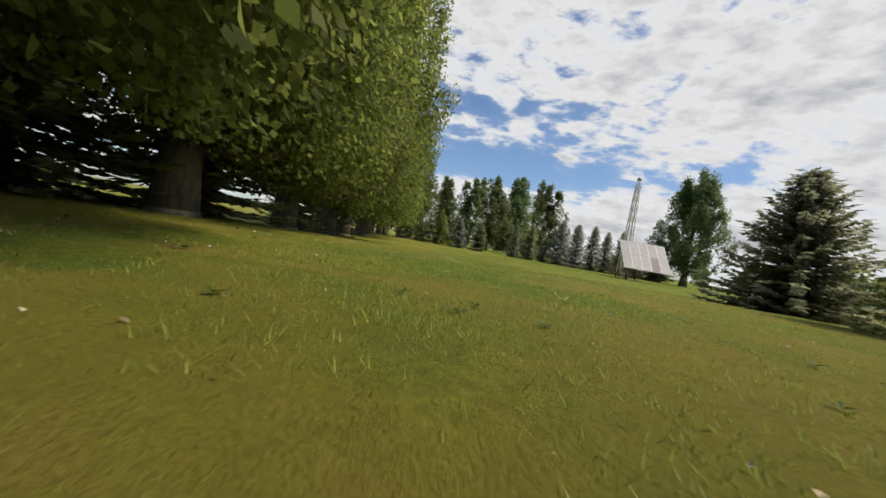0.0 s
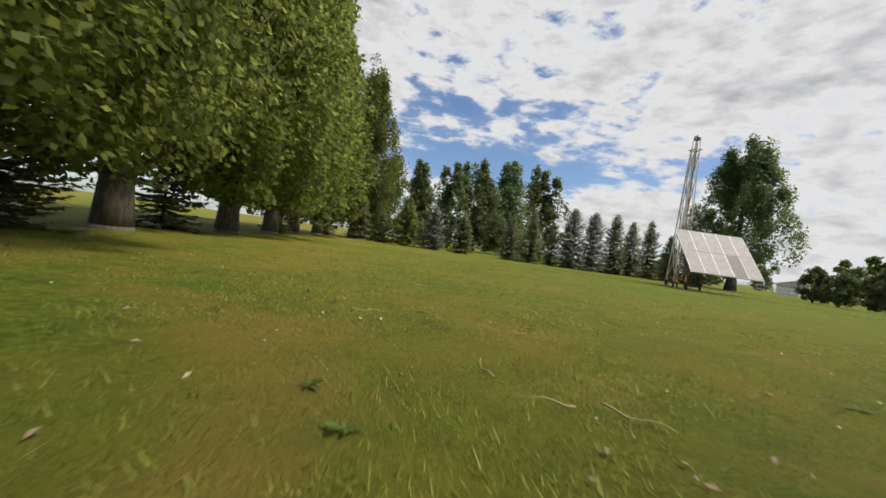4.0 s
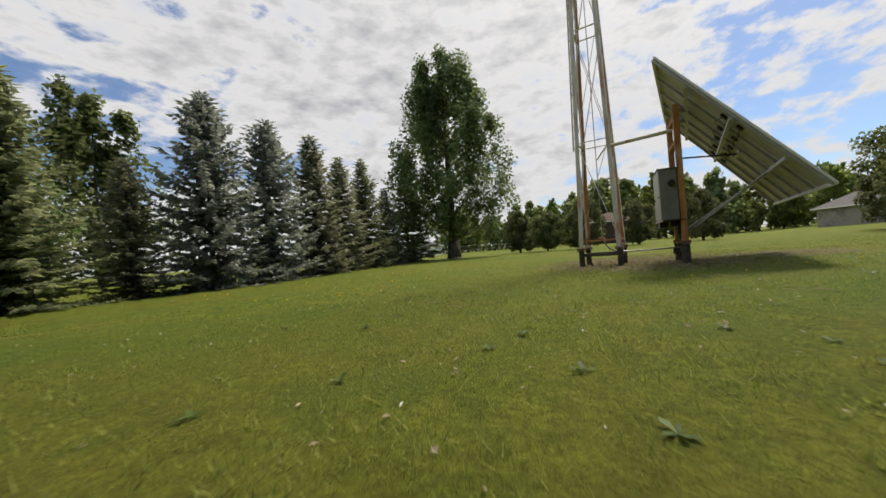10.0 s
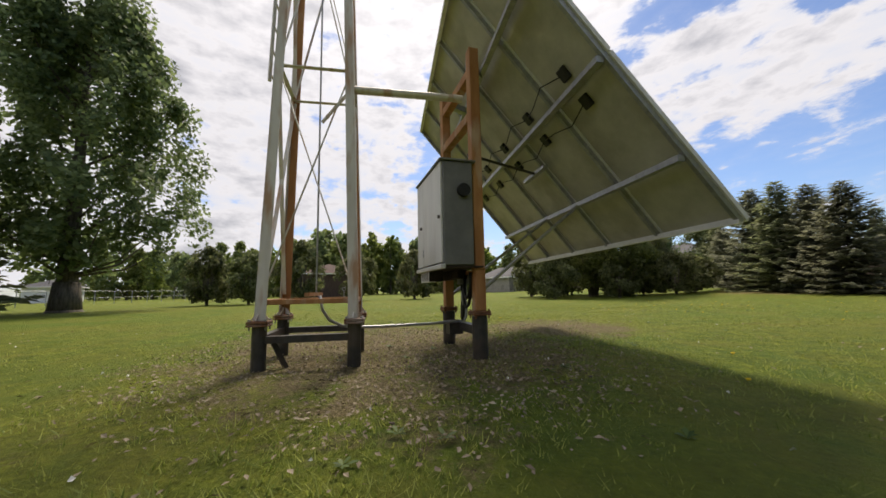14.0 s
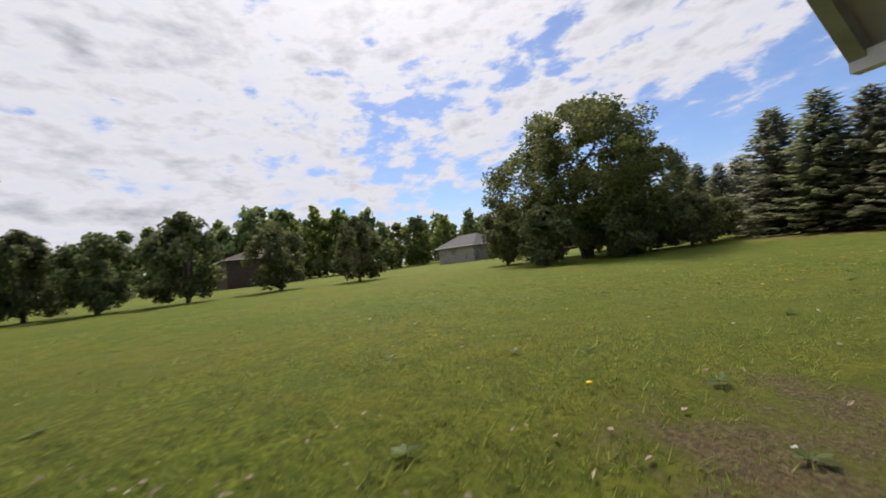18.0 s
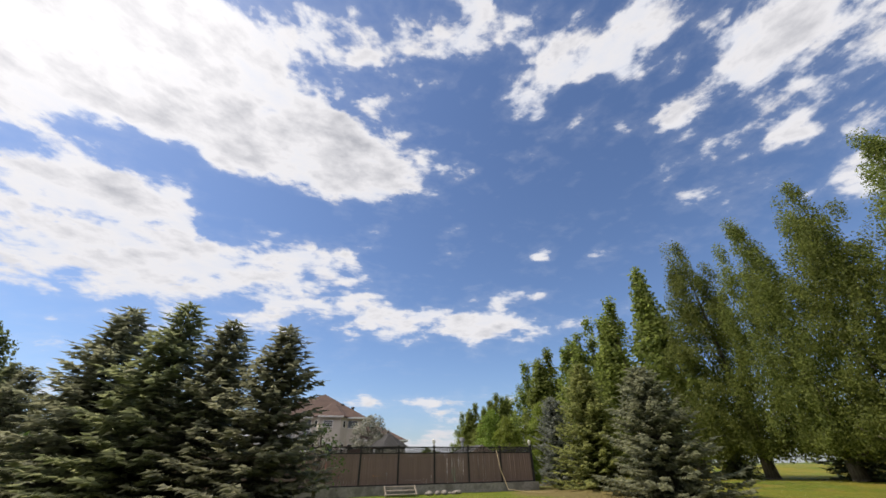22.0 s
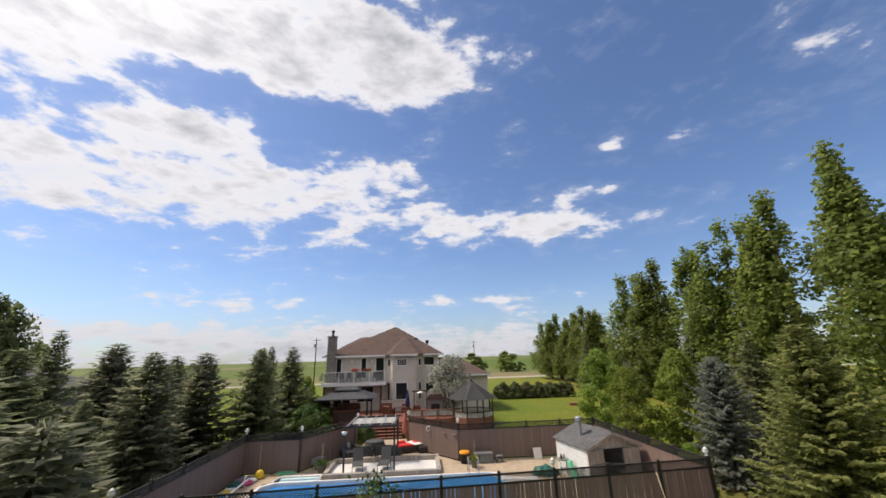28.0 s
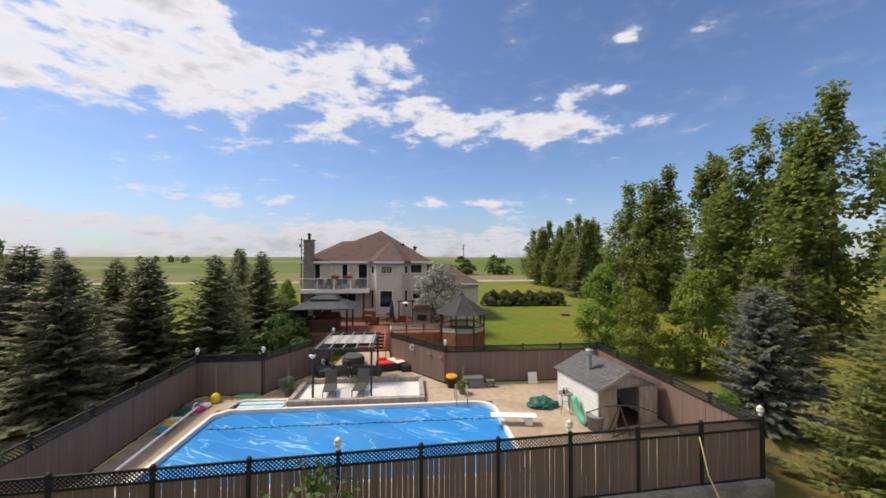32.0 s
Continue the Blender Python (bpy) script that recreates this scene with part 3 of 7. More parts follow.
def add_tube(bm, pts, r, n=6, r2=None):
    """A bent tube through pts, tapering from r to r2."""
    pts = [Vector(p) for p in pts]
    rings, r2 = [], r if r2 is None else r2
    for i, p in enumerate(pts):
        d = (pts[min(i + 1, len(pts) - 1)] - pts[max(i - 1, 0)]).normalized()
        q = d.to_track_quat("Z", "Y").to_matrix()
        rr = r + (r2 - r) * i / max(1, len(pts) - 1)
        rings.append([bm.verts.new(p + q @ Vector((rr * math_cos(6.2832 * k / n), rr * math_sin(6.2832 * k / n), 0))) for k in range(n)])
    for a, b in zip(rings, rings[1:]):
        for k in range(n):
            f = bm.faces.new((a[k], a[(k + 1) % n], b[(k + 1) % n], b[k]))
            f.smooth = True
    bm.faces.new(rings[0][::-1])
    bm.faces.new(rings[-1])


def tube(pts, r, n=6, r2=None):
    bm = bmesh.new()
    add_tube(bm, pts, r, n, r2)
    return bm


def lathe(profile, n=14):
    """A turned shape from (radius, height) pairs."""
    bm = bmesh.new()
    rings = [[bm.verts.new((max(r, 1e-4) * math_cos(6.2832 * k / n), max(r, 1e-4) * math_sin(6.2832 * k / n), z)) for k in range(n)] for r, z in profile]
    for a, b in zip(rings, rings[1:]):
        for k in range(n):
            f = bm.faces.new((a[k], a[(k + 1) % n], b[(k + 1) % n], b[k]))
            f.smooth = True
    bm.faces.new(rings[0][::-1])
    bm.faces.new(rings[-1])
    return bm


def prism(poly, z0, z1):
    """A slab from a list of (x, y), from z0 to z1."""
    bm = bmesh.new()
    lo = [bm.verts.new((x, y, z0)) for x, y in poly]
    hi = [bm.verts.new((x, y, z1)) for x, y in poly]
    bm.faces.new(lo[::-1])
    bm.faces.new(hi)
    for i in range(len(poly)):
        j = (i + 1) % len(poly)
        bm.faces.new((lo[i], lo[j], hi[j], hi[i]))
    bmesh.ops.recalc_face_normals(bm, faces=bm.faces)
    return bm


def quads(name, corners, mat, smooth=False):
    """A mesh of loose four-cornered blades; corners: n x 4 x 3."""
    n = len(corners)
    me = bpy.data.meshes.new(name)
    me.vertices.add(4 * n)
    me.vertices.foreach_set("co", np.ascontiguousarray(corners, dtype=np.float32).ravel())
    me.loops.add(4 * n)
    me.loops.foreach_set("vertex_index", np.arange(4 * n, dtype=np.int32))
    me.polygons.add(n)
    me.polygons.foreach_set("loop_start", np.arange(0, 4 * n, 4, dtype=np.int32))
    me.update(calc_edges=True)
    me.materials.append(M[mat] if isinstance(mat, str) else mat)
    return me


def unit(v):
    return v / (np.linalg.norm(v, axis=-1, keepdims=True) + 1e-9)


def leaf_quads(rng, c, size, droop=0.0, long=1.35):
    """Rhombic leaf sprays at the places c, turned at random, size metres long."""
    n = len(c)
    out = c * (1, 1, 0)
    face = unit(unit(out + 1e-4) * 0.8 + (0, 0, 0.75) + rng.normal(size=(n, 3)) * 0.75)
    d = unit(np.cross(face, rng.normal(size=(n, 3))) - (0, 0, droop))
    o = unit(np.cross(d, face))
    s = (size * rng.uniform(0.65, 1.35, n))[:, None]
    d, o = d * s * 0.5 * long, o * s * 0.42
    nrm = unit(np.cross(d, o)) * s * 0.10
    return np.stack([c - d, c + o * 1.0 + nrm - d * 0.1, c + d, c - o + nrm - d * 0.1], 1)


def smooth01(t):
    t = min(1.0, max(0.0, t))
    return t * t * (3 - 2 * t)


def ground_z(x, y):
    """The lawn's height: it climbs gently towards the pool fence and the house."""
    return 0.5 * smooth01((36 - y) / 18) + 0.6 * smooth01((1 - y) / 9)

# ---- ground ----
def build_ground():
    xs = [-3000, -1500, -800, -400, -200, -120, -80, -55] + list(range(-40, 101, 1)) + [115, 140, 200, 400, 800, 1500, 3000]
    ys = [-3000, -1500, -800, -400, -200, -120, -80] + list(range(-60, 121, 1)) + [135, 160, 220, 400, 800, 1500, 3000]
    rng = np.random.default_rng(3)
    verts = [(x, y, ground_z(x, y) + (0.012 * rng.normal() if -40 < x < 100 and -60 < y < 120 else 0)) for y in ys for x in xs]
    w = len(xs)
    faces = [(j * w + i, j * w + i + 1, (j + 1) * w + i + 1, (j + 1) * w + i) for j in range(len(ys) - 1) for i in range(w - 1)]
    me = bpy.data.meshes.new("ground")
    me.from_pydata(verts, [], faces)
    me.polygons.foreach_set("use_smooth", [True] * len(faces))
    me.materials.append(M["lawn"])
    tagged(new("ground", me), "mown green lawn with dry yellowed patches and bare soil", "lawn", kind="structure")


build_ground()


# ---- plants ----
def spruce_meshes(seed, H, R, mat, skirt=0.25, droop=0.25, spray=0.36, step=0.21, per=10, gap=0.125, power=0.95):
    """Trunk and crown of a spruce: whorls of drooping branches, each with needle sprays on both sides."""
    rng = np.random.default_rng(seed)
    tb = bmesh.new()
    add_tube(tb, [(0, 0, -0.1), (0.02, 0, H * 0.3), (0, 0.02, H * 0.7), (0, 0, H * 0.985)], 0.035 * R + 0.055, 7, 0.012)
    blades, z = [], skirt
    while z < H - 0.12:
        u = (z - skirt) / (H - skirt)
        ring = R * (1 - u) ** power * (0.86 + 0.14 * min(1, u / 0.08)) * (1 + 0.10 * math_sin(z * 5.3 + seed)) + 0.07
        k = max(4, int(per * (0.55 + 0.45 * (1 - u))))
        a0 = rng.uniform(0, 6.28)
        for b in range(k):
            a = a0 + 6.2832 * (b + rng.uniform(-0.3, 0.3)) / k
            ln = ring * rng.uniform(0.62, 1.22)
            lift = 0.45 * u - droop * (1 - u) + rng.uniform(-0.1, 0.1)
            out, side = np.array([np.cos(a), np.sin(a), 0]), np.array([-np.sin(a), np.cos(a), 0])
            n = max(2, int(ln / gap))
            s = (np.arange(n) + rng.uniform(0.2, 0.8, n)) / n
            zz = z + ln * (lift * s - 0.20 * s * (1 - s) + 0.12 * s ** 3)
            c = out * (s * ln)[:, None] + np.stack([0 * s, 0 * s, zz], 1)
            for sg in (-1, 1):
                reach = np.minimum(spray, 0.10 + 0.75 * ln * (1 - s) ** 0.8)[:, None] * rng.uniform(0.75, 1.3, (n, 1))
                d = unit(out * rng.uniform(0.45, 0.85, (n, 1)) + sg * side * rng.uniform(0.5, 0.95, (n, 1)) + np.array([0, 0, 1]) * rng.uniform(-0.42, 0.18, (n, 1)))
                w = unit(np.cross(d, np.array([0, 0, 1.0])) + np.array([0, 0, 1]) * rng.uniform(-0.9, 0.9, (n, 1))) * reach * 0.27
                tip = c + d * reach
                mid = c + d * reach * 0.5 + np.array([0, 0, 0.02])
                blades.append(np.stack([c, mid + w, tip, mid - w], 1))
            tip = c[-1] + out * 0.12
            for sg in (-1, 1):
                w = unit(side * sg + np.array([0, 0, rng.uniform(-0.6, 0.6)])) * 0.07
                blades.append(np.array([[c[-1], tip + w, tip + out * 0.2 + np.array([0, 0, 0.03]), tip - w * 0.4]]))
        z += step * rng.uniform(0.8, 1.2) * (0.65 + 0.35 * (1 - u))
    top = np.array([[0, 0, H - 0.3]])
    for i in range(8):
        a = rng.uniform(0, 6.28)
        d = np.array([np.cos(a) * 0.10, np.sin(a) * 0.10, 0.26])
        w = np.array([-np.sin(a), np.cos(a), 0]) * 0.03
        blades.append(np.stack([top, top + d * 0.5 + w, top + d * 1.15, top + d * 0.5 - w], 1))
    return mesh_of("trunk", tb, "sbark"), quads("crown", np.concatenate(blades), mat)


def clump_tree(seed, H, R, base, n, leaf, mat, shape, trunk_r, clumps=110, spread=0.62, stems=1, bark="bark", limb_n=26, lean=0.0, lobes=0.25, leaders=0, split=False, low=0.9):
    """Trunk with limbs, and a crown of leaf clumps; shape(u): the crown's half-width (0..1) at the height u (0..1)."""
    rng = np.random.default_rng(seed)
    us = rng.uniform(0.0, 1.0, clumps) ** 0.95
    ang = rng.uniform(0, 6.2832, clumps)
    lob = 1 + lobes * np.sin(ang * 3 + us * 7 + seed) + 0.12 * rng.normal(size=clumps)
    rad = np.array([shape(u) for u in us]) * R * lob * np.clip(rng.uniform(0.25, 1.08, clumps) ** 0.55, 0, 1)
    cen = np.stack([rad * np.cos(ang), rad * np.sin(ang), base + us * (H - base)], 1)
    if leaders:
        # upswept sub-crowns, each a slim spindle of its own height
        la, lh = rng.uniform(0, 6.2832, leaders), rng.uniform(0.70, 1.0, leaders)
        lh[0] = 1.0
        lr = R * 0.60 * np.sqrt(rng.uniform(0.15, 1.0, leaders))
        lr[0] = 0.0
        who = rng.integers(0, leaders, clumps)
        v = rng.uniform(0, 1, clumps) ** low
        wide = R * 0.40 * np.sin(np.pi * np.clip(0.16 + 0.84 * v, 0, 1) ** 0.75) ** 0.8 * (1.22 - 0.78 * v) * np.clip(rng.uniform(0.2, 1.05, clumps) ** 0.5, 0, 1)
        hub = lr[who] * (0.55 + 0.45 * np.sin(np.pi * np.clip(v + 0.1, 0, 1)))
        cen = np.stack([hub * np.cos(la[who]) + wide * np.cos(ang), hub * np.sin(la[who]) + wide * np.sin(ang), base + v * (lh[who] * H - base)], 1)
    tb = bmesh.new()
    for s in range(stems):
        a = 6.2832 * s / stems + seed
        off = 0.0 if stems == 1 else 0.22 * R
        top = (lean + 0.55 * off * math_cos(a) * 2.4, 0.55 * off * math_sin(a) * 2.4, base + (H - base) * (0.86 if stems == 1 else 0.6))
        r0 = trunk_r if stems == 1 else trunk_r * 0.6
        b0 = (0.15 * off * math_cos(a), 0.15 * off * math_sin(a))
        pts = [(b0[0], b0[1], -0.15), (b0[0], b0[1], 0.25), (b0[0] + 0.3 * (top[0] - b0[0]), b0[1] + 0.3 * (top[1] - b0[1]), base * 0.9 + 0.3), (0.7 * top[0], 0.7 * top[1], top[2] * 0.6), top]
        add_tube(tb, pts[1:], r0, 9, 0.03)
        add_tube(tb, [pts[0], (b0[0], b0[1], 0.12)], r0 * 1.5, 9, r0 * 1.22)
        add_tube(tb, [(b0[0], b0[1], 0.12), (b0[0], b0[1], 1.5)], r0 * 1.22, 9, r0 * 0.94)
    limbs = []
    for i in rng.choice(clumps, min(limb_n, clumps), replace=False):
        c = Vector(cen[i])
        h0 = max(base * 0.75, c.z - (0.35 + 0.5 * rng.uniform()) * Vector((c.x, c.y)).length * 1.5 - 0.6)
        start = Vector((c.x * 0.04, c.y * 0.04, h0))
        mid = start.lerp(c, 0.55) + Vector((0, 0, -0.12 * (c - start).length))
        if split:
            lb = bmesh.new()
            limbs.append(lb)
        add_tube(lb if split else tb, [start, mid, c], 0.10 * trunk_r + 0.028, 5, 0.012)
    per = max(4, n // clumps)
    rs = spread * rng.uniform(0.7, 1.3, clumps)
    off = rng.normal(size=(clumps, per, 3))
    off = off / (np.linalg.norm(off, axis=2, keepdims=True) + 1e-6) * (rng.uniform(0, 1, (clumps, per, 1)) ** 0.45) * rs[:, None, None] * np.array([1, 1, 1.5 if leaders else 0.85])
    pts = (cen[:, None, :] + off).reshape(-1, 3)
    pts = pts[pts[:, 2] > max(0.05, base * 0.55)]
    return (mesh_of("trunk", tb, bark), quads("crown", leaf_quads(rng, pts, leaf, 0.0, 1.2), mat), *[mesh_of("limb", b, bark) for b in limbs])


def plant(name, meshes, x, y, label, group, scale=1.0, turn=0.0, tall=1.0, z=None):
    ob = thing(name, (x, y, ground_z(x, y) if z is None else z), label, "shrub" if "shrub" in name or "bush" in name else "tree", group)
    ob.matrix_world = pose(x, y, ground_z(x, y) if z is None else z, 0, 0, turn) @ Matrix.Diagonal((scale, scale, scale * tall, 1))
    for me in meshes:
        part(me.name.split(".")[0], me, None, ob)
    return ob


def poplar_shape(u):
    return (math_sin(math.pi * min(1, 0.10 + 0.90 * u) ** 0.60)) ** 0.80 * (1 - 0.38 * u)


def slim_shape(u):
    return (math_sin(math.pi * min(1, 0.10 + 0.90 * u) ** 0.62)) ** 0.75 * (1 - 0.25 * u)


def round_shape(u):
    return math.sqrt(max(0.0, 1 - (1.9 * (u - 0.45)) ** 2))


def cotton_shape(u):
    return (math_sin(math.pi * min(1, 0.14 + 0.86 * u) ** 0.8)) ** 0.7


POP_CLOSE = [clump_tree(11 + i, 20.6, 6.2, 1.9, 88000, 0.130, "poplar", poplar_shape, 0.42, 600, 0.68, limb_n=26, leaders=11, split=True, low=1.28) for i in range(2)]
POP_NEAR = [clump_tree(11 + i, 20.6, 6.2, 1.9, 40000, 0.21, "poplar", poplar_shape, 0.42, 640, 0.62, limb_n=40, leaders=11, split=True, low=1.08) for i in range(3)]
POP_FAR = [clump_tree(31 + i, 21.6, 5.2, 1.6, 14000, 0.31, "poplar", slim_shape, 0.34, 340, 0.74, limb_n=24, leaders=7, split=True) for i in range(3)]
POP_SLIM = [clump_tree(36 + i, 20.0, 6.6, 0.8, 11000, 0.40, "cotton", slim_shape, 0.26, 260, 0.85, limb_n=14, leaders=7) for i in range(3)]
SPR = {}
for key, H, R, seed in (("sprblue", 6.2, 2.5, 5), ("sprgreen", 7.0, 2.1, 6), ("sprgold", 7.4, 2.6, 7), ("sprgrey", 7.0, 2.1, 8)):
    SPR[key] = spruce_meshes(seed, H, R, key, spray=0.27, step=0.225, per=11, gap=0.068, power={"sprblue": 0.74, "sprgrey": 0.84}.get(key, 0.95)), H
SPR_THIN = {k: (spruce_meshes(40 + i, 7.0, 2.1, k, step=0.29, per=8, spray=0.44), 7.0) for i, k in enumerate(("sprblue", "sprgreen", "sprgrey"))}
SPRUCE_WORDS = {"sprblue": "dense blue spruce with silvery needles and low drooping skirts", "sprgreen": "dark green spruce with drooping branches down to the lawn",
                "sprgold": "tall yellow-green spruce with fresh shoots", "sprgrey": "grey-green spruce with brown inner twigs"}


def spruce(key, x, y, height, turn, group, wide=1.0, thin=False, z=None, words=""):
    meshes, H = (SPR_THIN if thin else SPR)[key]
    s = height / H
    return plant("spruce", meshes, x, y, words or SPRUCE_WORDS[key], group, s * wide, turn, 1 / wide, z)


# the long row of poplars west of the lawn
def row_x(y):
    return -1.9 + 0.02 * max(0.0, 20 - y) + 0.4 * max(0.0, y - 60.5)


rng = np.random.default_rng(21)
for i, y in enumerate((7.6, 13.4, 19.4, 25.3, 31.0, 36.8, 42.9, 48.9, 54.7, 60.8, 66.6)):
    near = 10 < y < 52 or y > 64
    me = POP_CLOSE[i % 2] if 10 < y < 32 else (POP_NEAR if near else POP_FAR)[i % 3]
    plant("poplar", me, row_x(y) + rng.uniform(-0.4, 0.4), y, "tall hybrid poplar with a rough grey trunk and glossy green leaves", "poplars in the long row", (1.0 if near else 1.22) + rng.uniform(-0.06, 0.06), rng.uniform(0, 360), (1.08 if y < 32 else 1.02) if near else 0.83)
for i, y in enumerate((1.5, -4.3, -10.0, -15.8, -21.5, -35.0, -40.0, -45.0, -50.5, -56.0, -61.5)):
    plant("poplar", POP_FAR[i % 3], -1.3 + rng.uniform(-0.5, 0.5), y, "tall hybrid poplar with a rough grey trunk and glossy green leaves", "poplars in the long row", (1.24 if y > -30 else 1.08) + rng.uniform(-0.07, 0.05), rng.uniform(0, 360), 0.62 + 0.15 * smooth01((y + 24) / 24))
# spruces between and behind the poplars
for i, (y, h) in enumerate(((10.4, 5.2), (28.2, 5.2), (34.0, 5.0), (39.8, 4.2), (51.8, 3.6), (63.0, 4.2), (4.6, 5.0), (-2.0, 7.0), (-8.0, 8.0), (-19.0, 8.5), (-32.0, 9.0))):
    spruce(("sprgreen", "sprgrey")[i % 2], row_x(y) + (-0.4 if y > 0 else 3.6), y, h, rng.uniform(0, 360), "spruces among the poplars", thin=y < 15 or y > 34)
spruce("sprgreen", -3.1, 21.9, 6.2, 0, "spruces among the poplars", 1.4)
spruce("sprgreen", -4.3, 18.4, 6.6, 200, "spruces among the poplars", 1.3)
spruce("sprgreen", -5.2, 8.5, 5.6, 90, "spruces among the poplars", 1.2, True)
# spruces on the lawn by the pool fence
plant("spruce", spruce_meshes(91, 5.75, 2.75, "sprgrey", 0.15, spray=0.27, step=0.19, per=15, gap=0.068, power=0.80), 18.0, 24.0, "dense grey-green spruce with low drooping skirts", "spruces near the pool fence", 1.0, 20)
plant("spruce", spruce_meshes(92, 7.4, 3.0, "sprgold", 0.15, spray=0.27, step=0.20, per=13, gap=0.078, power=0.90), 17.0, 17.5, SPRUCE_WORDS["sprgold"], "spruces near the pool fence", 1.0, 140)
spruce("sprblue", 16.3, 12.0, 6.1, 250, "spruces near the pool fence", 0.9)
spruce("sprgreen", 11.2, 9.0, 7.6, 30, "spruces near the pool fence", 0.95, True)
# group of spruces across the lawn
for key, x, y, h, t, wd in (("sprgrey", 34.8, 27.6, 5.6, 0, 1.30), ("sprgrey", 36.9, 26.1, 6.1, 80, 1.25), ("sprgreen", 38.7, 25.6, 6.8, 190, 1.25), ("sprgrey", 41.4, 23.6, 7.1, 300, 1.30)):
    spruce(key, x, y, h, t, "spruces in the dense group", wd)
# spruces along the north edge of the lawn
tops = ((2.0, 64.0, 4.5, "sprgrey"), (4.1, 64.0, 3.5, "sprgreen"), (6.7, 64.0, 5.2, "sprgold"), (9.6, 64.0, 4.9, "sprblue"), (12.8, 64.0, 4.5, "sprgreen"),
        (18.2, 64.0, 5.0, "sprgrey"), (20.6, 64.0, 5.8, "sprgreen"), (22.9, 64.0, 4.1, "sprgrey"), (25.2, 64.0, 6.8, "sprblue"), (28.0, 64.5, 6.8, "sprblue"),
        (31.0, 65.1, 7.1, "sprgrey"), (33.5, 65.6, 6.6, "sprgrey"), (36.3, 66.2, 7.2, "sprgreen"), (39.7, 66.9, 5.8, "sprgrey"), (43.8, 67.7, 7.9, "sprgreen"))
for i, (x, y, h, key) in enumerate(tops):
    near = 14 < x < 40
    spruce(key, x, y, h, 37 * i, "spruces along the north edge", (0.76 if key == "sprblue" else 0.92) if near else 1.25, key != "sprgold" and not near)
# poplars beyond them
for i, (x, y, h) in enumerate(((3.6, 80.6, 12.9), (7.7, 82.6, 13.3), (14.1, 85.8, 15.0), (19.1, 88.3, 15.9), (25.5, 91.5, 17.9), (33.5, 95.5, 18.7))):
    plant("poplar", POP_SLIM[i % 3], x, y, "slim young poplar with an upswept crown", "poplars beyond the north edge", 1.25 * h / 20.0, 60 * i, 0.79)
# old cottonwood
plant("cottonwood", clump_tree(55, 18.4, 6.0, 2.4, 36000, 0.24, "cotton", cotton_shape, 0.55, 330, 0.78, limb_n=40, leaders=10, split=True), 46.6, 64.7, "old cottonwood with a thick dark trunk and a ragged crown", "")
# lilac bushes in a row
BUSH = [clump_tree(61 + i, 3.0, 1.5, 0.25, 5200, 0.17, "shrub", round_shape, 0.10, 55, 0.42, stems=4, limb_n=14) for i in range(2)]
for i, (x, y, s) in enumerate(((52.3, 60.2, 0.92), (51.8, 57.5, 0.88), (52.6, 54.2, 1.05), (54.6, 49.9, 0.98), (54.7, 45.1, 0.98), (52.1, 35.1, 1.05), (52.0, 31.0, 1.0), (51.0, 27.5, 1.0))):
    plant("lilac_bush", BUSH[i % 2], x, y, "rounded dark lilac bush with clipped trunk-like stems", "lilac bushes in a row", s, 77 * i, 1.35)
# broad elm with shrubs at its foot
plant("elm", clump_tree(71, 9.1, 4.75, 1.0, 46000, 0.165, "elm", round_shape, 0.34, 250, 0.72, stems=4, limb_n=36, lobes=0.2, split=True), 46.9, 32.8, "broad spreading elm with several crooked stems", "")
for i, (x, y, s) in enumerate(((43.4, 33.6, 0.95), (44.6, 30.4, 0.9), (43.0, 29.2, 0.9), (43.4, 27.0, 0.9), (45.4, 37.2, 0.95))):
    plant("thicket_bush", BUSH[i % 2], x, y, "low dark bush in the thicket under the elm", "bushes by the elm", s, 50 * i)
# far shelter belt to the east
FARTREE = [clump_tree(81 + i, 12.0, 3.6, 0.6, 850, 0.90, ("elm", "poplar", "cotton")[i], cotton_shape, 0.25, 60, 1.0, limb_n=8) for i in range(3)]
for i in range(96):
    a = i / 95
    x, y = 112 + 9 * math_sin(i * 1.7) - 15 * a, 97 - 124 * a
    plant("belt_tree", FARTREE[i % 3], x, y, "far tree in the shelter belt", "trees of the shelter belt", 0.58 + 0.14 * abs(math_sin(i * 2.9)) + 0.26 * math.exp(-((y - 50) / 14) ** 2), 40 * i, 1.0 + 0.2 * abs(math_sin(i * 1.3)))
for i in range(16):
    plant("belt_tree", FARTREE[i % 3], 63 + i * 4.5, 113 - 0.25 * i + 5 * math_sin(i * 2.1), "far tree in the shelter belt", "trees of the shelter belt", 0.40 + 0.15 * abs(math_sin(i * 1.9)), 33 * i)

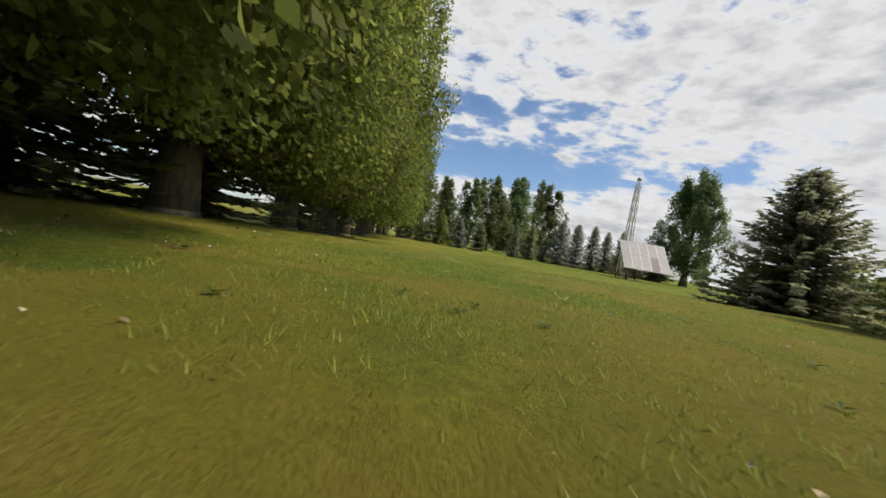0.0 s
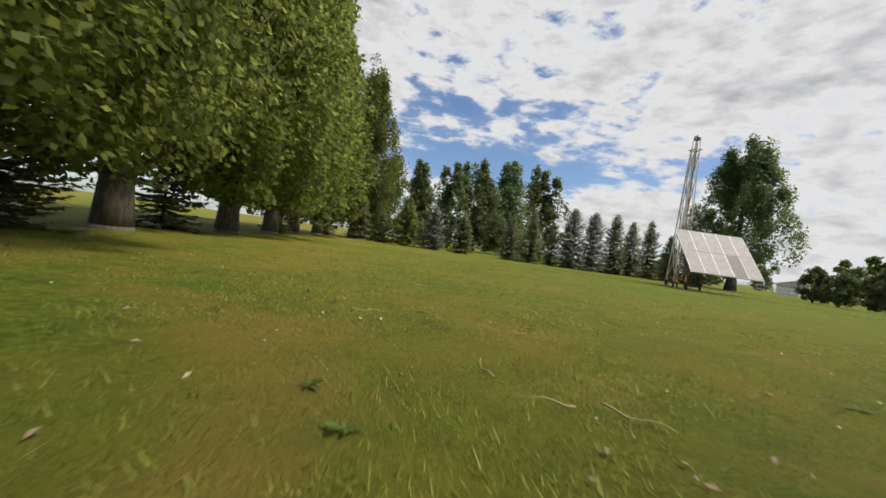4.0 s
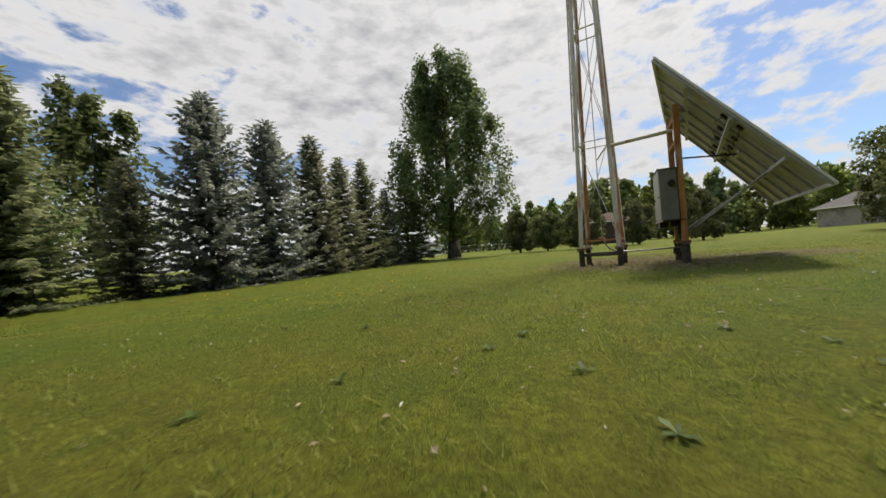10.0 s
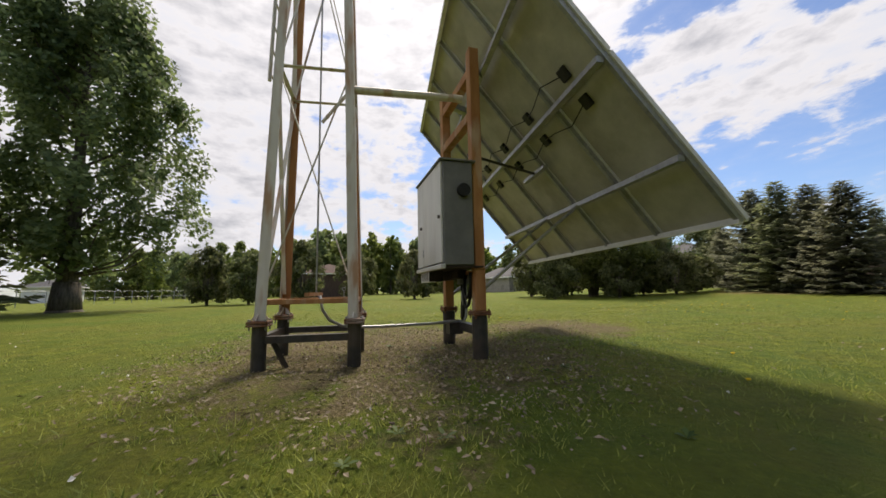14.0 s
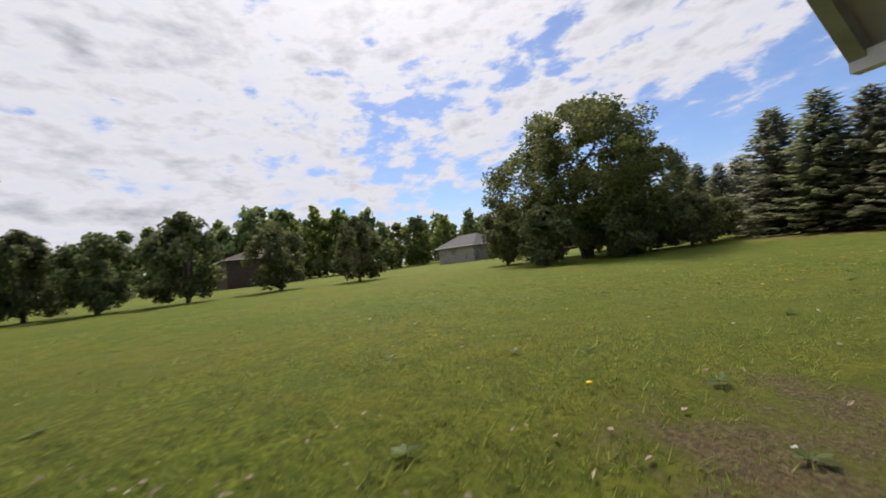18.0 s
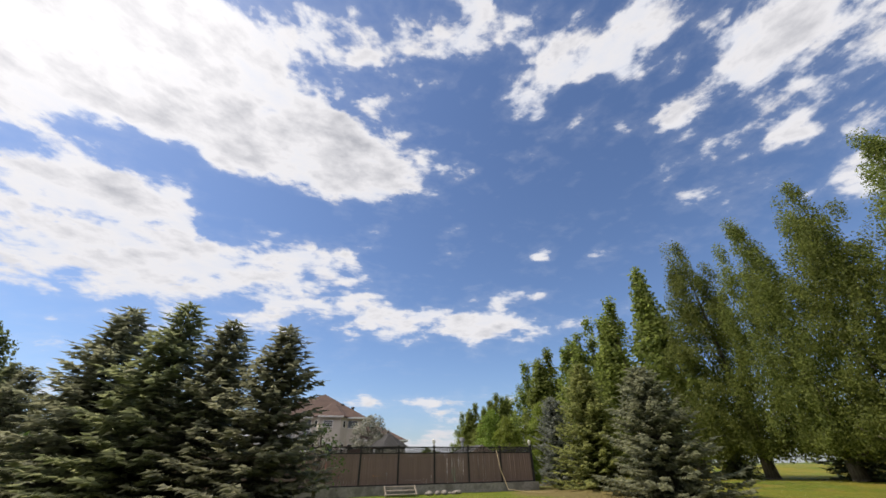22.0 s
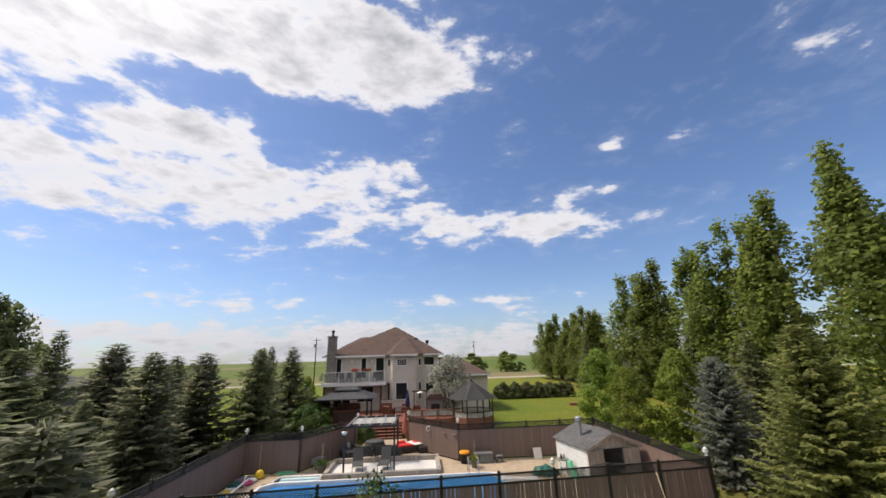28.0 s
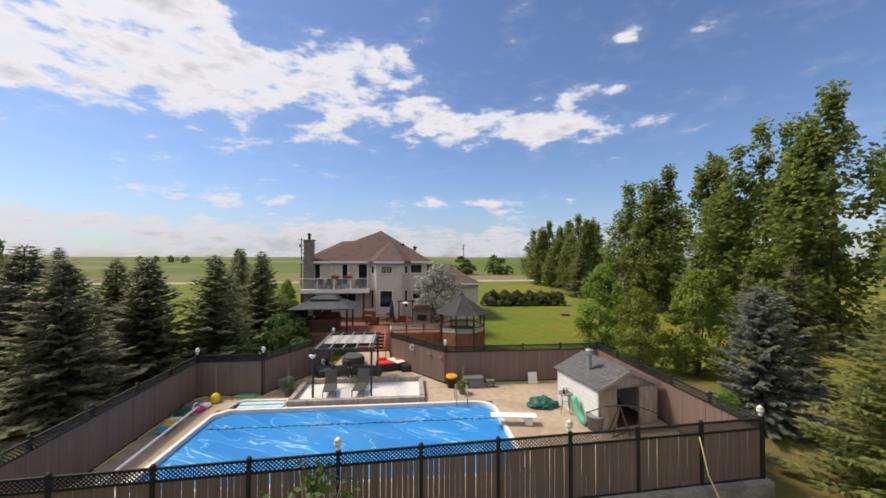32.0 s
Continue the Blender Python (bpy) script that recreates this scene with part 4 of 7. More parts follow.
# ---- steel tower ----
def build_tower():
    T = thing("steel_tower", (28.27, 51.83, 0), "tapering white steel derrick tower with rust streaks on black pedestals", "tower")
    T.rotation_euler = (0, 0, radians(-6.1))
    H = 11.6

    def half(z):
        return 0.46 - 0.30 * max(0, z - 0.5) / (H - 0.5)

    def corner(i, z):
        sx, sy = ((-1, 1), (-1, -1), (1, -1), (1, 1))[i]
        return Vector((sx * half(z), sy * half(z), z))

    def flange(a, b, dx, dy):
        """One flat side of an angle iron, tapering upwards from a to b."""
        bm, rings = bmesh.new(), []
        for p, k in ((a, 1.0), (b, 0.62)):
            rings.append([bm.verts.new(p + Vector(o)) for o in ((0, 0, 0), (dx * k, 0, 0), (dx * k, dy * k, 0), (0, dy * k, 0))])
        for k in range(4):
            bm.faces.new((rings[0][k], rings[0][(k + 1) % 4], rings[1][(k + 1) % 4], rings[1][k]))
        bm.faces.new(rings[0][::-1])
        bm.faces.new(rings[1])
        bmesh.ops.recalc_face_normals(bm, faces=bm.faces)
        return bm

    for i in range(4):
        sx, sy = ((-1, 1), (-1, -1), (1, -1), (1, 1))[i]
        out = Vector((sx * 0.045, sy * 0.045, 0))
        leg = part("leg", flange(corner(i, 0.49) + out, corner(i, H) + out * 0.62, -sx * 0.095, -sy * 0.012), "white_rust", T, "white angle-iron leg with rust streaks")
        part("inner_flange", flange(corner(i, 0.49) + out + Vector((0, -sy * 0.013, 0)), corner(i, H) + out * 0.62 + Vector((0, -sy * 0.013, 0)), -sx * 0.012, -sy * 0.095), "rust" if sx > 0 else "white_rust", leg, "rusted inner face")
        c = corner(i, 0.5)
        bm = bmesh.new()
        for g in ((0.10, 0.02), (0.02, 0.10), (-0.10, 0.02), (0.02, -0.10)):
            d = Vector((g[0], g[1], 0)).normalized()
            s = Vector((-d.y, d.x, 0)) * 0.007
            p0, p1, p2 = c + d * 0.02, c + d * 0.088, c + d * 0.02 + Vector((0, 0, 0.085))
            lo = [bm.verts.new(p + s) for p in (p0, p1, p2)]
            hi = [bm.verts.new(p - s) for p in (p0, p1, p2)]
            bm.faces.new(lo)
            bm.faces.new(hi[::-1])
            for k in range(3):
                bm.faces.new((lo[k], hi[k], hi[(k + 1) % 3], lo[(k + 1) % 3]))
        part("gusset", bm, "white_rust", leg)
        ped = part("pedestal", pipe((c.x, c.y, -0.1), (c.x, c.y, 0.46), 0.070, 14), "black", T, "black round steel pedestal")
        part("base_plate", box((c.x, c.y, 0.475), (0.20, 0.20, 0.024), None, 0.004), "plate", ped, "rusted square base plate")
        part("lower_plate", box((c.x, c.y, 0.446), (0.20, 0.20, 0.022), None, 0.004), "plate", ped)
        for bx, by in ((0.075, 0.075), (-0.075, 0.075), (0.075, -0.075), (-0.075, -0.075)):
            bm = bmesh.new()
            add_pipe(bm, (c.x + bx, c.y + by, 0.40), (c.x + bx, c.y + by, 0.508), 0.008, 6)
            add_pipe(bm, (c.x + bx, c.y + by, 0.49), (c.x + bx, c.y + by, 0.504), 0.016, 6)
            part("bolt", bm, "galv", ped)
    rings = (0.67, 3.28, 6.3, 8.9, 10.9)
    for z in rings:
        for i in range(4):
            part("cross_bar", bar(corner(i, z), corner((i + 1) % 4, z), 0.055, 0.05 if z < 1 else 0.012, 0.003), "rust" if z < 1 else "white_rust", T)
    for z0, z1 in ((0.74, 3.25), (3.31, 6.27), (6.33, 8.87), (8.93, 10.87)):
        for i in range(4):
            j = (i + 1) % 4
            both = ((corner(i, z0), corner(j, z1), 0.008), (corner(j, z0), corner(i, z1), -0.008))
            if z0 < 1:
                both = (both, both[:1], (), both)[i]
            for a, b, o in both:
                n = (corner(i, z0) + corner(j, z0)).normalized() * o
                part("diagonal", bar(a + n, b + n, 0.045, 0.010), "white_rust", T)
    # beams between the pedestals
    for i in range(4):
        a, b = corner(i, 0.30), corner((i + 1) % 4, 0.30)
        part("ground_beam", bar(a, b, 0.07), "black", T)
    part("knee_strut", bar(corner(0, 0.32) + Vector((0.02, -0.1, 0)), corner(0, 0.0) + Vector((0.10, -0.26, -0.05)), 0.05), "black", T)
    part("pump_rod", pipe((0, 0, 0.74), (0, 0, 11.4), 0.011, 6), "galv", T)
    def eye_ring():
        bm = tube([(0.445, -0.27 + 0.020 * math_cos(a), 0.795 + 0.022 * math_sin(a)) for a in np.linspace(0, 6.28, 13)], 0.006, 6)
        add_pipe(bm, (0.445, -0.27, 0.68), (0.445, -0.27, 0.775), 0.007, 8)
        return bm

    rb = part("rod_bracket", bar((-0.46, 0.02, 0.74), (0.46, 0.02, 0.74), 0.05, 0.04), "rust", T)
    part("eye_bolt", eye_ring(), "galv", rb)
    part("rod_guide", bar((0.0, -0.38, 3.3), (0.05, -0.02, 2.85), 0.03), "white_rust", T)
    # ladder on the north face
    lad = bmesh.new()
    for x in (-0.36, -0.08):
        add_bar(lad, (x, half(3.2) + 0.10, 3.1), (x * 0.55 - 0.02, half(10.9) + 0.10, 10.95), 0.032)
    rails = part("ladder", lad, "white_rust", T)
    for k in range(26):
        z = 3.2 + 0.295 * k
        t = (z - 3.1) / 7.85
        y = half(3.2) + 0.10 + t * (half(10.9) - half(3.2))
        part("rung", pipe((-0.36 + t * 0.142, y, z), (-0.08 + t * 0.016, y, z), 0.011, 6), "white_rust", rails)
    # head of the tower
    ring = bmesh.new()
    for i in range(4):
        sx = ((-1, 1), (-1, -1), (1, -1), (1, 1))
        a, b = sx[i], sx[(i + 1) % 4]
        add_bar(ring, (a[0] * 0.30, a[1] * 0.30, 10.98), (b[0] * 0.30, b[1] * 0.30, 10.98), 0.06)
    part("collar", ring, "white_rust", T)
    part("cap", lathe([(0.02, 11.78), (0.22, 11.78), (0.25, 11.84), (0.25, 11.98), (0.20, 12.08), (0.06, 12.12), (0.02, 12.24)], 12), "galv", T)
    for i in range(4):
        c = corner(i, H)
        part("head_post", bar(c, (c.x * 0.85, c.y * 0.85, 11.86), 0.05), "white_rust", T)
    # pipe strut to the solar frame
    part("tie_pipe", pipe((-0.38, -0.40, 3.06), (-0.20, -1.74, 3.16), 0.045, 12), "white_rust", T)
    return T


build_tower()


# ---- solar array ----
def build_solar():
    S = thing("solar_array", (28.35, 50.05, 0), "tilted ten-module solar array on two orange rusted posts", "solar panel")
    S.rotation_euler = (0, 0, radians(0.4))
    # posts and their cross-bars, in the array's own axes
    posts = []
    for x in (-0.66, 0.48):
        p = part("post", bar((x, 0, 0.52), (x, 0, 3.70), 0.125, 0.125, 0.008), "rust", S, "orange rusted square steel post")
        part("base_plate", box((x, 0, 0.505), (0.205, 0.205, 0.022), None, 0.004), "plate", p)
        part("lower_plate", box((x, 0, 0.480), (0.205, 0.205, 0.022), None, 0.004), "plate", p)
        part("pedestal", pipe((x, 0, -0.1), (x, 0, 0.46), 0.088, 14), "black", p)
        for bx, by in ((0.08, 0.08), (-0.08, 0.08), (0.08, -0.08), (-0.08, -0.08)):
            part("bolt", pipe((x + bx, by, 0.435), (x + bx, by, 0.535), 0.011, 6), "plate", p)
        bm = bmesh.new()
        add_bar(bm, (x + 0.06, -0.06, 0.66), (x + 0.22, -0.06, 0.66), 0.05)
        add_pipe(bm, (x + 0.17, -0.06, 0.55), (x + 0.17, -0.06, 0.74), 0.010, 6)
        add_pipe(bm, (x + 0.12, -0.06, 0.60), (x + 0.24, -0.06, 0.58), 0.009, 6)
        part("clamp", bm, "rust", p)
        posts.append(p)
    for z in (3.42, 2.86):
        part("cross_bar", bar((-0.60, 0, z), (0.42, 0, z), 0.11, 0.11, 0.006), "rust", S)
    part("ground_beam", bar((-0.66, 0, 0.30), (0.48, 0, 0.30), 0.10), "black", S)
    part("beam_stub", bar((-0.02, 0.0, 0.27), (-0.02, 0.18, 0.27), 0.16, 0.14), "black", S)
    # the tilted plane: along x, and up the slope
    turn = Matrix.Rotation(radians(-8.5), 3, "Z") @ Matrix.Rotation(radians(51), 3, "X")
    mid = Vector((0.40, -1.12, 2.87))

    def at(u, v, w=0.0):
        return mid + turn @ Vector((u, v, w))

    for i in range(5):
        for j in range(2):
            u, v = (i - 2) * 0.998, (j - 0.5) * 1.97
            fr = bmesh.new()
            for a, b in (((-0.49, -0.975), (0.49, -0.975)), ((0.49, -0.975), (0.49, 0.975)), ((0.49, 0.975), (-0.49, 0.975)), ((-0.49, 0.975), (-0.49, -0.975))):
                add_bar(fr, at(u + a[0], v + a[1]), at(u + b[0], v + b[1]), 0.028, 0.042)
            mod = part("module", fr, "alu", S, "solar module in a pale aluminium frame")
            part("glass", box(at(u, v, 0.012), (0.965, 1.935, 0.006), turn), "cell_dark" if (i, j) == (3, 0) else "cell", mod)
            part("backsheet", box(at(u, v, 0.002), (0.965, 1.935, 0.006), turn), "backsheet", mod)
            jv = v + (-0.80 if j else 0.80)
            part("junction_box", box(at(u + 0.08, jv, -0.025), (0.13, 0.15, 0.05), turn, 0.01), "rubber", mod)
            if i < 4:
                part("cable", tube([at(u + 0.10, jv, -0.04), at(u + 0.4, jv + (0.1 if j else -0.1), -0.10), at(u + 0.75, jv + (0.02 if j else -0.02), -0.09), at(u + 1.06, jv, -0.04)], 0.007, 5), "rubber", mod)
    for i in range(6):
        u = (i - 2.5) * 0.998
        part("rail", bar(at(u * 0.985, -1.95, -0.045), at(u * 0.985, 1.95, -0.045), 0.045, 0.05), "galv", S)
    for v in (-1.16, 0.0, 1.05):
        part("purlin", bar(at(-2.46, v, -0.10), at(2.46, v, -0.10), 0.07, 0.06), "galv", S)
    for v in (-1.93, 1.93):
        part("edge_angle", bar(at(-2.48, v, -0.055), at(2.48, v, -0.055), 0.05, 0.06), "alu", S)
    for x in (-0.48, 0.48):
        part("hinge", bar((x, -0.02, 3.62), at(x - 0.36, 1.05, -0.13), 0.09), "galv", S)
        part("strut", pipe((x + 0.1, -0.07, 0.68), at(x - 0.2, -1.16, -0.13), 0.024, 10), "galv", S)
    part("turn_screw", pipe((-0.30, -0.05, 2.50), at(-0.3, -0.45, -0.10), 0.02, 8), "black", S)
    part("screw_bracket", bar(at(-0.62, -0.45, -0.09), at(0.12, -0.45, -0.09), 0.07, 0.05), "galv", S)
    return S


build_solar()


# ---- control cabinet on the posts ----
def build_cabinet():
    C = thing("control_cabinet", (28.35, 50.05, 0), "pale steel control cabinet with a vented skirt, bolted to the posts", "electrical cabinet")
    C.rotation_euler = (0, 0, radians(0.4))
    x0, x1, y0, y1, z0, z1 = -0.76, 0.42, 0.08, 0.44, 1.03, 2.22
    body = bmesh.new()
    add_box(body, ((x0 + x1) / 2, (y0 + y1) / 2, (z0 + z1) / 2), (x1 - x0, y1 - y0, z1 - z0), None, 0.012)
    part("body", body, "cabgrey", C)
    for a, b in ((x0 + 0.015, (x0 + x1) / 2 + 0.26), ((x0 + x1) / 2 + 0.266, x1 - 0.015)):
        d = part("door", box(((a + b) / 2, y1 + 0.012, (z0 + z1) / 2 + 0.01), (b - a, 0.02, z1 - z0 - 0.04), None, 0.006), "cabinet", C, "pale enamelled door")
        part("hinge", pipe((b - 0.01, y1 + 0.024, z0 + 0.15), (b - 0.01, y1 + 0.024, z0 + 0.25), 0.008, 8), "galv", d)
        part("latch", pipe((a + 0.06, y1 + 0.02, z0 + 0.55), (a + 0.06, y1 + 0.045, z0 + 0.55), 0.020, 8), "black", d)
    part("drip_edge", box(((x0 + x1) / 2, y1 + 0.012, z0 - 0.012), (x1 - x0 + 0.03, 0.055, 0.05), None, 0.006), "cabinet", C)
    # solid dark strip added as the shade in the slit under the doors
    part("drip_shadow_gap", box(((x0 + x1) / 2, y1 + 0.018, z0 + 0.020), (x1 - x0 + 0.01, 0.02, 0.008)), "dark", C)
    part("rain_hood", box(((x0 + x1) / 2, (y0 + y1) / 2, z1 + 0.012), (x1 - x0 + 0.05, y1 - y0 + 0.08, 0.024), None, 0.006), "cabgrey", C)
    part("gauge", pipe((x0 - 0.05, 0.20, 1.88), (x0, 0.20, 1.88), 0.075, 16), "rubber", C, "round black gauge on the cabinet side")
    # vented skirt below the doors
    sk = part("vent_box", box((0.125, 0.335, 0.945), (0.39, 0.19, 0.145), None, 0.004), "soot", C)
    part("vent_panel", box((0.125, 0.435, 0.945), (0.41, 0.008, 0.15), None, 0.002), "cabinet", sk, "perforated pale steel panel")
    part("vent_flange", box((0.125, 0.39, 0.866), (0.41, 0.10, 0.008), None, 0.002), "cabinet", sk)
    slot = mesh_of("vent_slot", box((0, 0, 0), (0.0105, 0.004, 0.0062), None, 0.0015), "dark")
    for r in range(11):
        for k in range(23):
            part("vent_slot", slot, None, sk, loc=(-0.058 + 0.0160 * k + (0.008 if r % 2 else 0), 0.4395, 0.884 + 0.0122 * r))
    for x in (-0.07, 0.318):
        part("vent_rivet", pipe((x, 0.438, 0.90), (x, 0.443, 0.90), 0.006, 8), "galv", sk)
    part("underside", box(((x0 + x1) / 2, 0.20, 1.015), (x1 - x0 - 0.02, 0.46, 0.02)), "soot", C)
    part("rear_skirt", box((0.10, 0.10, 0.95), (0.44, 0.10, 0.13), None, 0.006), "soot", C)
    part("wire_trunk", box((-0.24, 0.08, 0.945), (0.26, 0.12, 0.11), None, 0.008), "soot", C)
    part("pull_box", box((-0.30, 0.06, 0.90), (0.13, 0.11, 0.15), None, 0.008), "cabgrey", C)
    part("bracket_rail", bar((-0.62, 0.02, 0.96), (0.40, 0.02, 0.96), 0.05, 0.04), "rust", C)
    for a, b, z, y in ((-0.26, -0.16, 0.40, 0.03), (-0.30, -0.52, 0.55, 0.05), (-0.42, -0.60, 0.66, 0.08)):
        part("flexible_hose", tube([(a, y, 0.93), (a - 0.005, y, 0.80), (a - 0.01, y + 0.01, z + 0.16), (a * 0.75 + b * 0.25, y + 0.015, z + 0.03), ((a + b) / 2, y + 0.015, z), (a * 0.2 + b * 0.8, y + 0.01, z + 0.03), (b, y, z + 0.14), (b - 0.005, y, 0.82), (b - 0.01, y, 0.96)], 0.019, 10), "rubber", C, "black corrugated hose loop")
    part("conduit", tube([(-0.04, -0.07, 0.96), (-0.04, -0.07, 0.42), (-0.04, -0.05, 0.375), (-0.04, 0.00, 0.36), (-0.02, 0.40, 0.34), (-0.01, 1.02, 0.332), (-0.03, 1.34, 0.34), (-0.06, 1.50, 0.37), (-0.10, 1.63, 0.44), (-0.12, 1.71, 0.56), (-0.125, 1.74, 0.72)], 0.018, 10), "galv", C)
    part("conduit", pipe((-0.16, 0.02, 0.36), (-0.16, 0.02, 0.94), 0.018, 10), "galv", C)
    part("drain_pipe", pipe((-0.42, -0.04, -0.05), (-0.42, -0.04, 1.01), 0.032, 12), "galv", C, "pale grey plastic drain pipe")


build_cabinet()

# ---- pool yard ----
DECK = 0.70


def globe_lamp(x, y, z):
    L = thing("post_lamp", (x, y, z), "small white globe lamp on a fence post", "lamp", "lamps on the fence")
    part("base", lathe([(0.05, 0.0), (0.06, 0.03), (0.03, 0.08)], 10), "trimwhite", L)
    part("globe", lathe([(0.03, 0.07), (0.085, 0.11), (0.105, 0.17), (0.085, 0.23), (0.03, 0.27)], 12), "lampglass", L)
    part("finial", lathe([(0.11, 0.235), (0.05, 0.29), (0.01, 0.33)], 10), "trimwhite", L)


BOARD = {}


def fence_run(name, a, b, n, z0, z1, out=1):
    """A board fence from a to b in n bays: black posts, rails and lattice, brown upright boards."""
    a, b = Vector((*a, 0)), Vector((*b, 0))
    d = (b - a).normalized()
    F = thing(name, (a.x, a.y, 0), "brown board fence with black posts, rails and a black lattice top", "fence", kind="", rot=math.degrees(math.atan2(d.y, d.x)))
    ln = (b - a).length
    bay = ln / n
    off = 0.0 if "north" in name else 0.058
    for i in range(n + 1):
        p = part("post", bar((i * bay, off, z0 - 0.35), (i * bay, off, z1 + 0.05), 0.095, 0.095, 0.006), "fblack", F)
        part("post_cap", lathe([(0.065, z1 + 0.05), (0.07, z1 + 0.07), (0.02, z1 + 0.12)], 8), "fblack", p, loc=(i * bay, off, 0))
    rng = np.random.default_rng(int(ln * 100))
    zl = z1 - 0.30
    h = zl - z0 - 0.06
    key = round(h, 3)
    if key not in BOARD:
        bm = bmesh.new()
        add_box(bm, (0, 0, h / 2), (0.136, 0.020, h), None, 0.003)
        BOARD[key] = mesh_of("board", bm, "fence")
    for i in range(n):
        x0, x1 = i * bay + 0.05, (i + 1) * bay - 0.05
        for z in (z1, zl, z0 + 0.02):
            part("rail", bar((x0, 0, z), (x1, 0, z), 0.045, 0.06), "fblack", F)
        if "north" not in name:
            x0, x1 = i * bay, (i + 1) * bay
        k = int((x1 - x0) / (0.143 if "north" in name else 0.137))
        w = (x1 - x0) / k
        for j in range(k):
            o = part("board", BOARD[key], None, F)
            o.location = (x0 + (j + 0.5) * w, 0.004 * rng.normal(), z0 + 0.03)
            o.rotation_euler = (0, 0.004 * rng.normal(), 0)
        lat = bmesh.new()
        m = int((x1 - x0) / 0.105)
        for j in range(-2, m + 1):
            for sg in (1, -1):
                xa, xb = x0 + j * 0.105, x0 + j * 0.105 + 0.255
                if sg < 0:
                    xa, xb = xb, xa
                pa, pb = Vector((xa, 0.006 * sg, zl + 0.03)), Vector((xb, 0.006 * sg, z1 - 0.03))
                lo, hi = min(xa, xb), max(xa, xb)
                if lo < x0 or hi > x1:
                    t0, t1 = sorted(((x0 - xa) / (xb - xa), (x1 - xa) / (xb - xa)))
                    t0, t1 = max(0, t0), min(1, t1)
                    if t1 - t0 < 0.1:
                        continue
                    pa, pb = pa.lerp(pb, t0), pa.lerp(pb, t1)
                add_bar(lat, pa, pb, 0.008, 0.026)
        part("lattice", lat, "fblack", F)
    return F


FN, FT = 0.94, 2.78
fence_run("fence_north", (20.75, 16.0), (42.15, 17.40), 10, FN, FT)
fence_run("fence_east", (42.15, 17.40), (42.5, 7.05), 5, 0.74, FT)
fence_run("fence_southeast", (42.5, 7.05), (39.3, 7.0), 2, 0.74, FT)
fence_run("fence_slanted", (39.3, 7.0), (36.7, 2.4), 3, 0.74, FT)
fence_run("fence_gateside", (33.0, 2.2), (29.75, 6.25), 3, 0.74, FT)
fence_run("fence_south", (29.75, 6.25), (20.75, 6.2), 4, 0.74, FT)
fence_run("fence_west", (20.75, 6.2), (20.75, 16.0), 5, 0.74, FT)
for x, y in ((20.75, 16.0), (33.6, 16.84), (42.15, 17.40), (42.5, 7.05), (39.3, 7.0), (36.7, 2.4), (33.0, 2.2), (29.75, 6.25), (27.2, 16.42)):
    globe_lamp(x, y, FT + 0.10)


def slab(name, poly, z0, z1, mat, label, kind="structure"):
    return tagged(part(name, prism(poly, z0, z1), mat), label, name.replace("_", " "), kind=kind)


PX0, PX1, PY0, PY1 = 27.65, 40.65, 8.75, 14.75
slab("pool_deck_north", [(20.8, 16.0), (42.1, 17.4), (42.1, PY1), (20.8, PY1)], 0.25, DECK, "deck", "sandy poured concrete deck beside the pool")
slab("pool_deck_west", [(20.8, PY1), (PX0, PY1), (PX0, PY0), (20.8, PY0)], 0.25, DECK, "deck", "sandy poured concrete deck beside the pool")
slab("pool_deck_east", [(PX1, PY1), (42.2, PY1), (42.4, PY0), (PX1, PY0)], 0.25, DECK, "deck", "sandy poured concrete deck beside the pool")
slab("pool_deck_south", [(20.8, PY0), (37.7, PY0), (37.7, 7.7), (40.2, 7.7), (40.2, PY0), (42.4, PY0), (42.5, 7.1), (39.3, 7.0), (36.7, 2.4), (36.4, -1.0), (33.3, -1.0), (33.0, 2.2), (29.75, 6.25), (20.8, 6.2)], 0.25, DECK - 0.002, "deck", "sandy poured concrete deck beside the pool")
slab("retaining_wall", [(20.55, 16.25), (42.3, 17.65), (42.3, 17.3), (20.55, 15.9)], 0.2, 0.93, "concrete", "low weathered concrete retaining wall under the fence")
slab("retaining_wall_west", [(20.55, 16.0), (20.85, 16.0), (20.85, 6.0), (20.55, 6.0)], 0.2, 0.72, "concrete", "low weathered concrete retaining wall under the fence")


def rounded_pool(inset, r=0.9):
    """The pool's outline: rounded western corners, stair bay at the south-east."""
    x0, x1, y0, y1 = PX0 + inset, PX1 - inset, PY0 + inset, PY1 - inset
    pts = []
    for cx, cy, a0 in ((x0 + r, y1 - r, 90), (x0 + r, y0 + r, 180)):
        pts += [(cx + r * math_cos(radians(a0 + k * 15)), cy + r * math_sin(radians(a0 + k * 15))) for k in range(7)]
    pts += [(x1 - 0.5, y0), (x1, y0 + 0.5)]
    pts += [(x1, y1)]
    return pts


def ring_bm(outer, inner, z0, z1):
    bm = bmesh.new()
    n = len(outer)
    v = [[bm.verts.new((x, y, z)) for x, y in pts] for pts, z in ((outer, z0), (outer, z1), (inner, z1), (inner, z0))]
    for i in range(n):
        j = (i + 1) % n
        for a, b in ((0, 1), (1, 2), (2, 3)):
            bm.faces.new((v[a][i], v[a][j], v[b][j], v[b][i]))
    bmesh.ops.recalc_face_normals(bm, faces=bm.faces)
    return bm


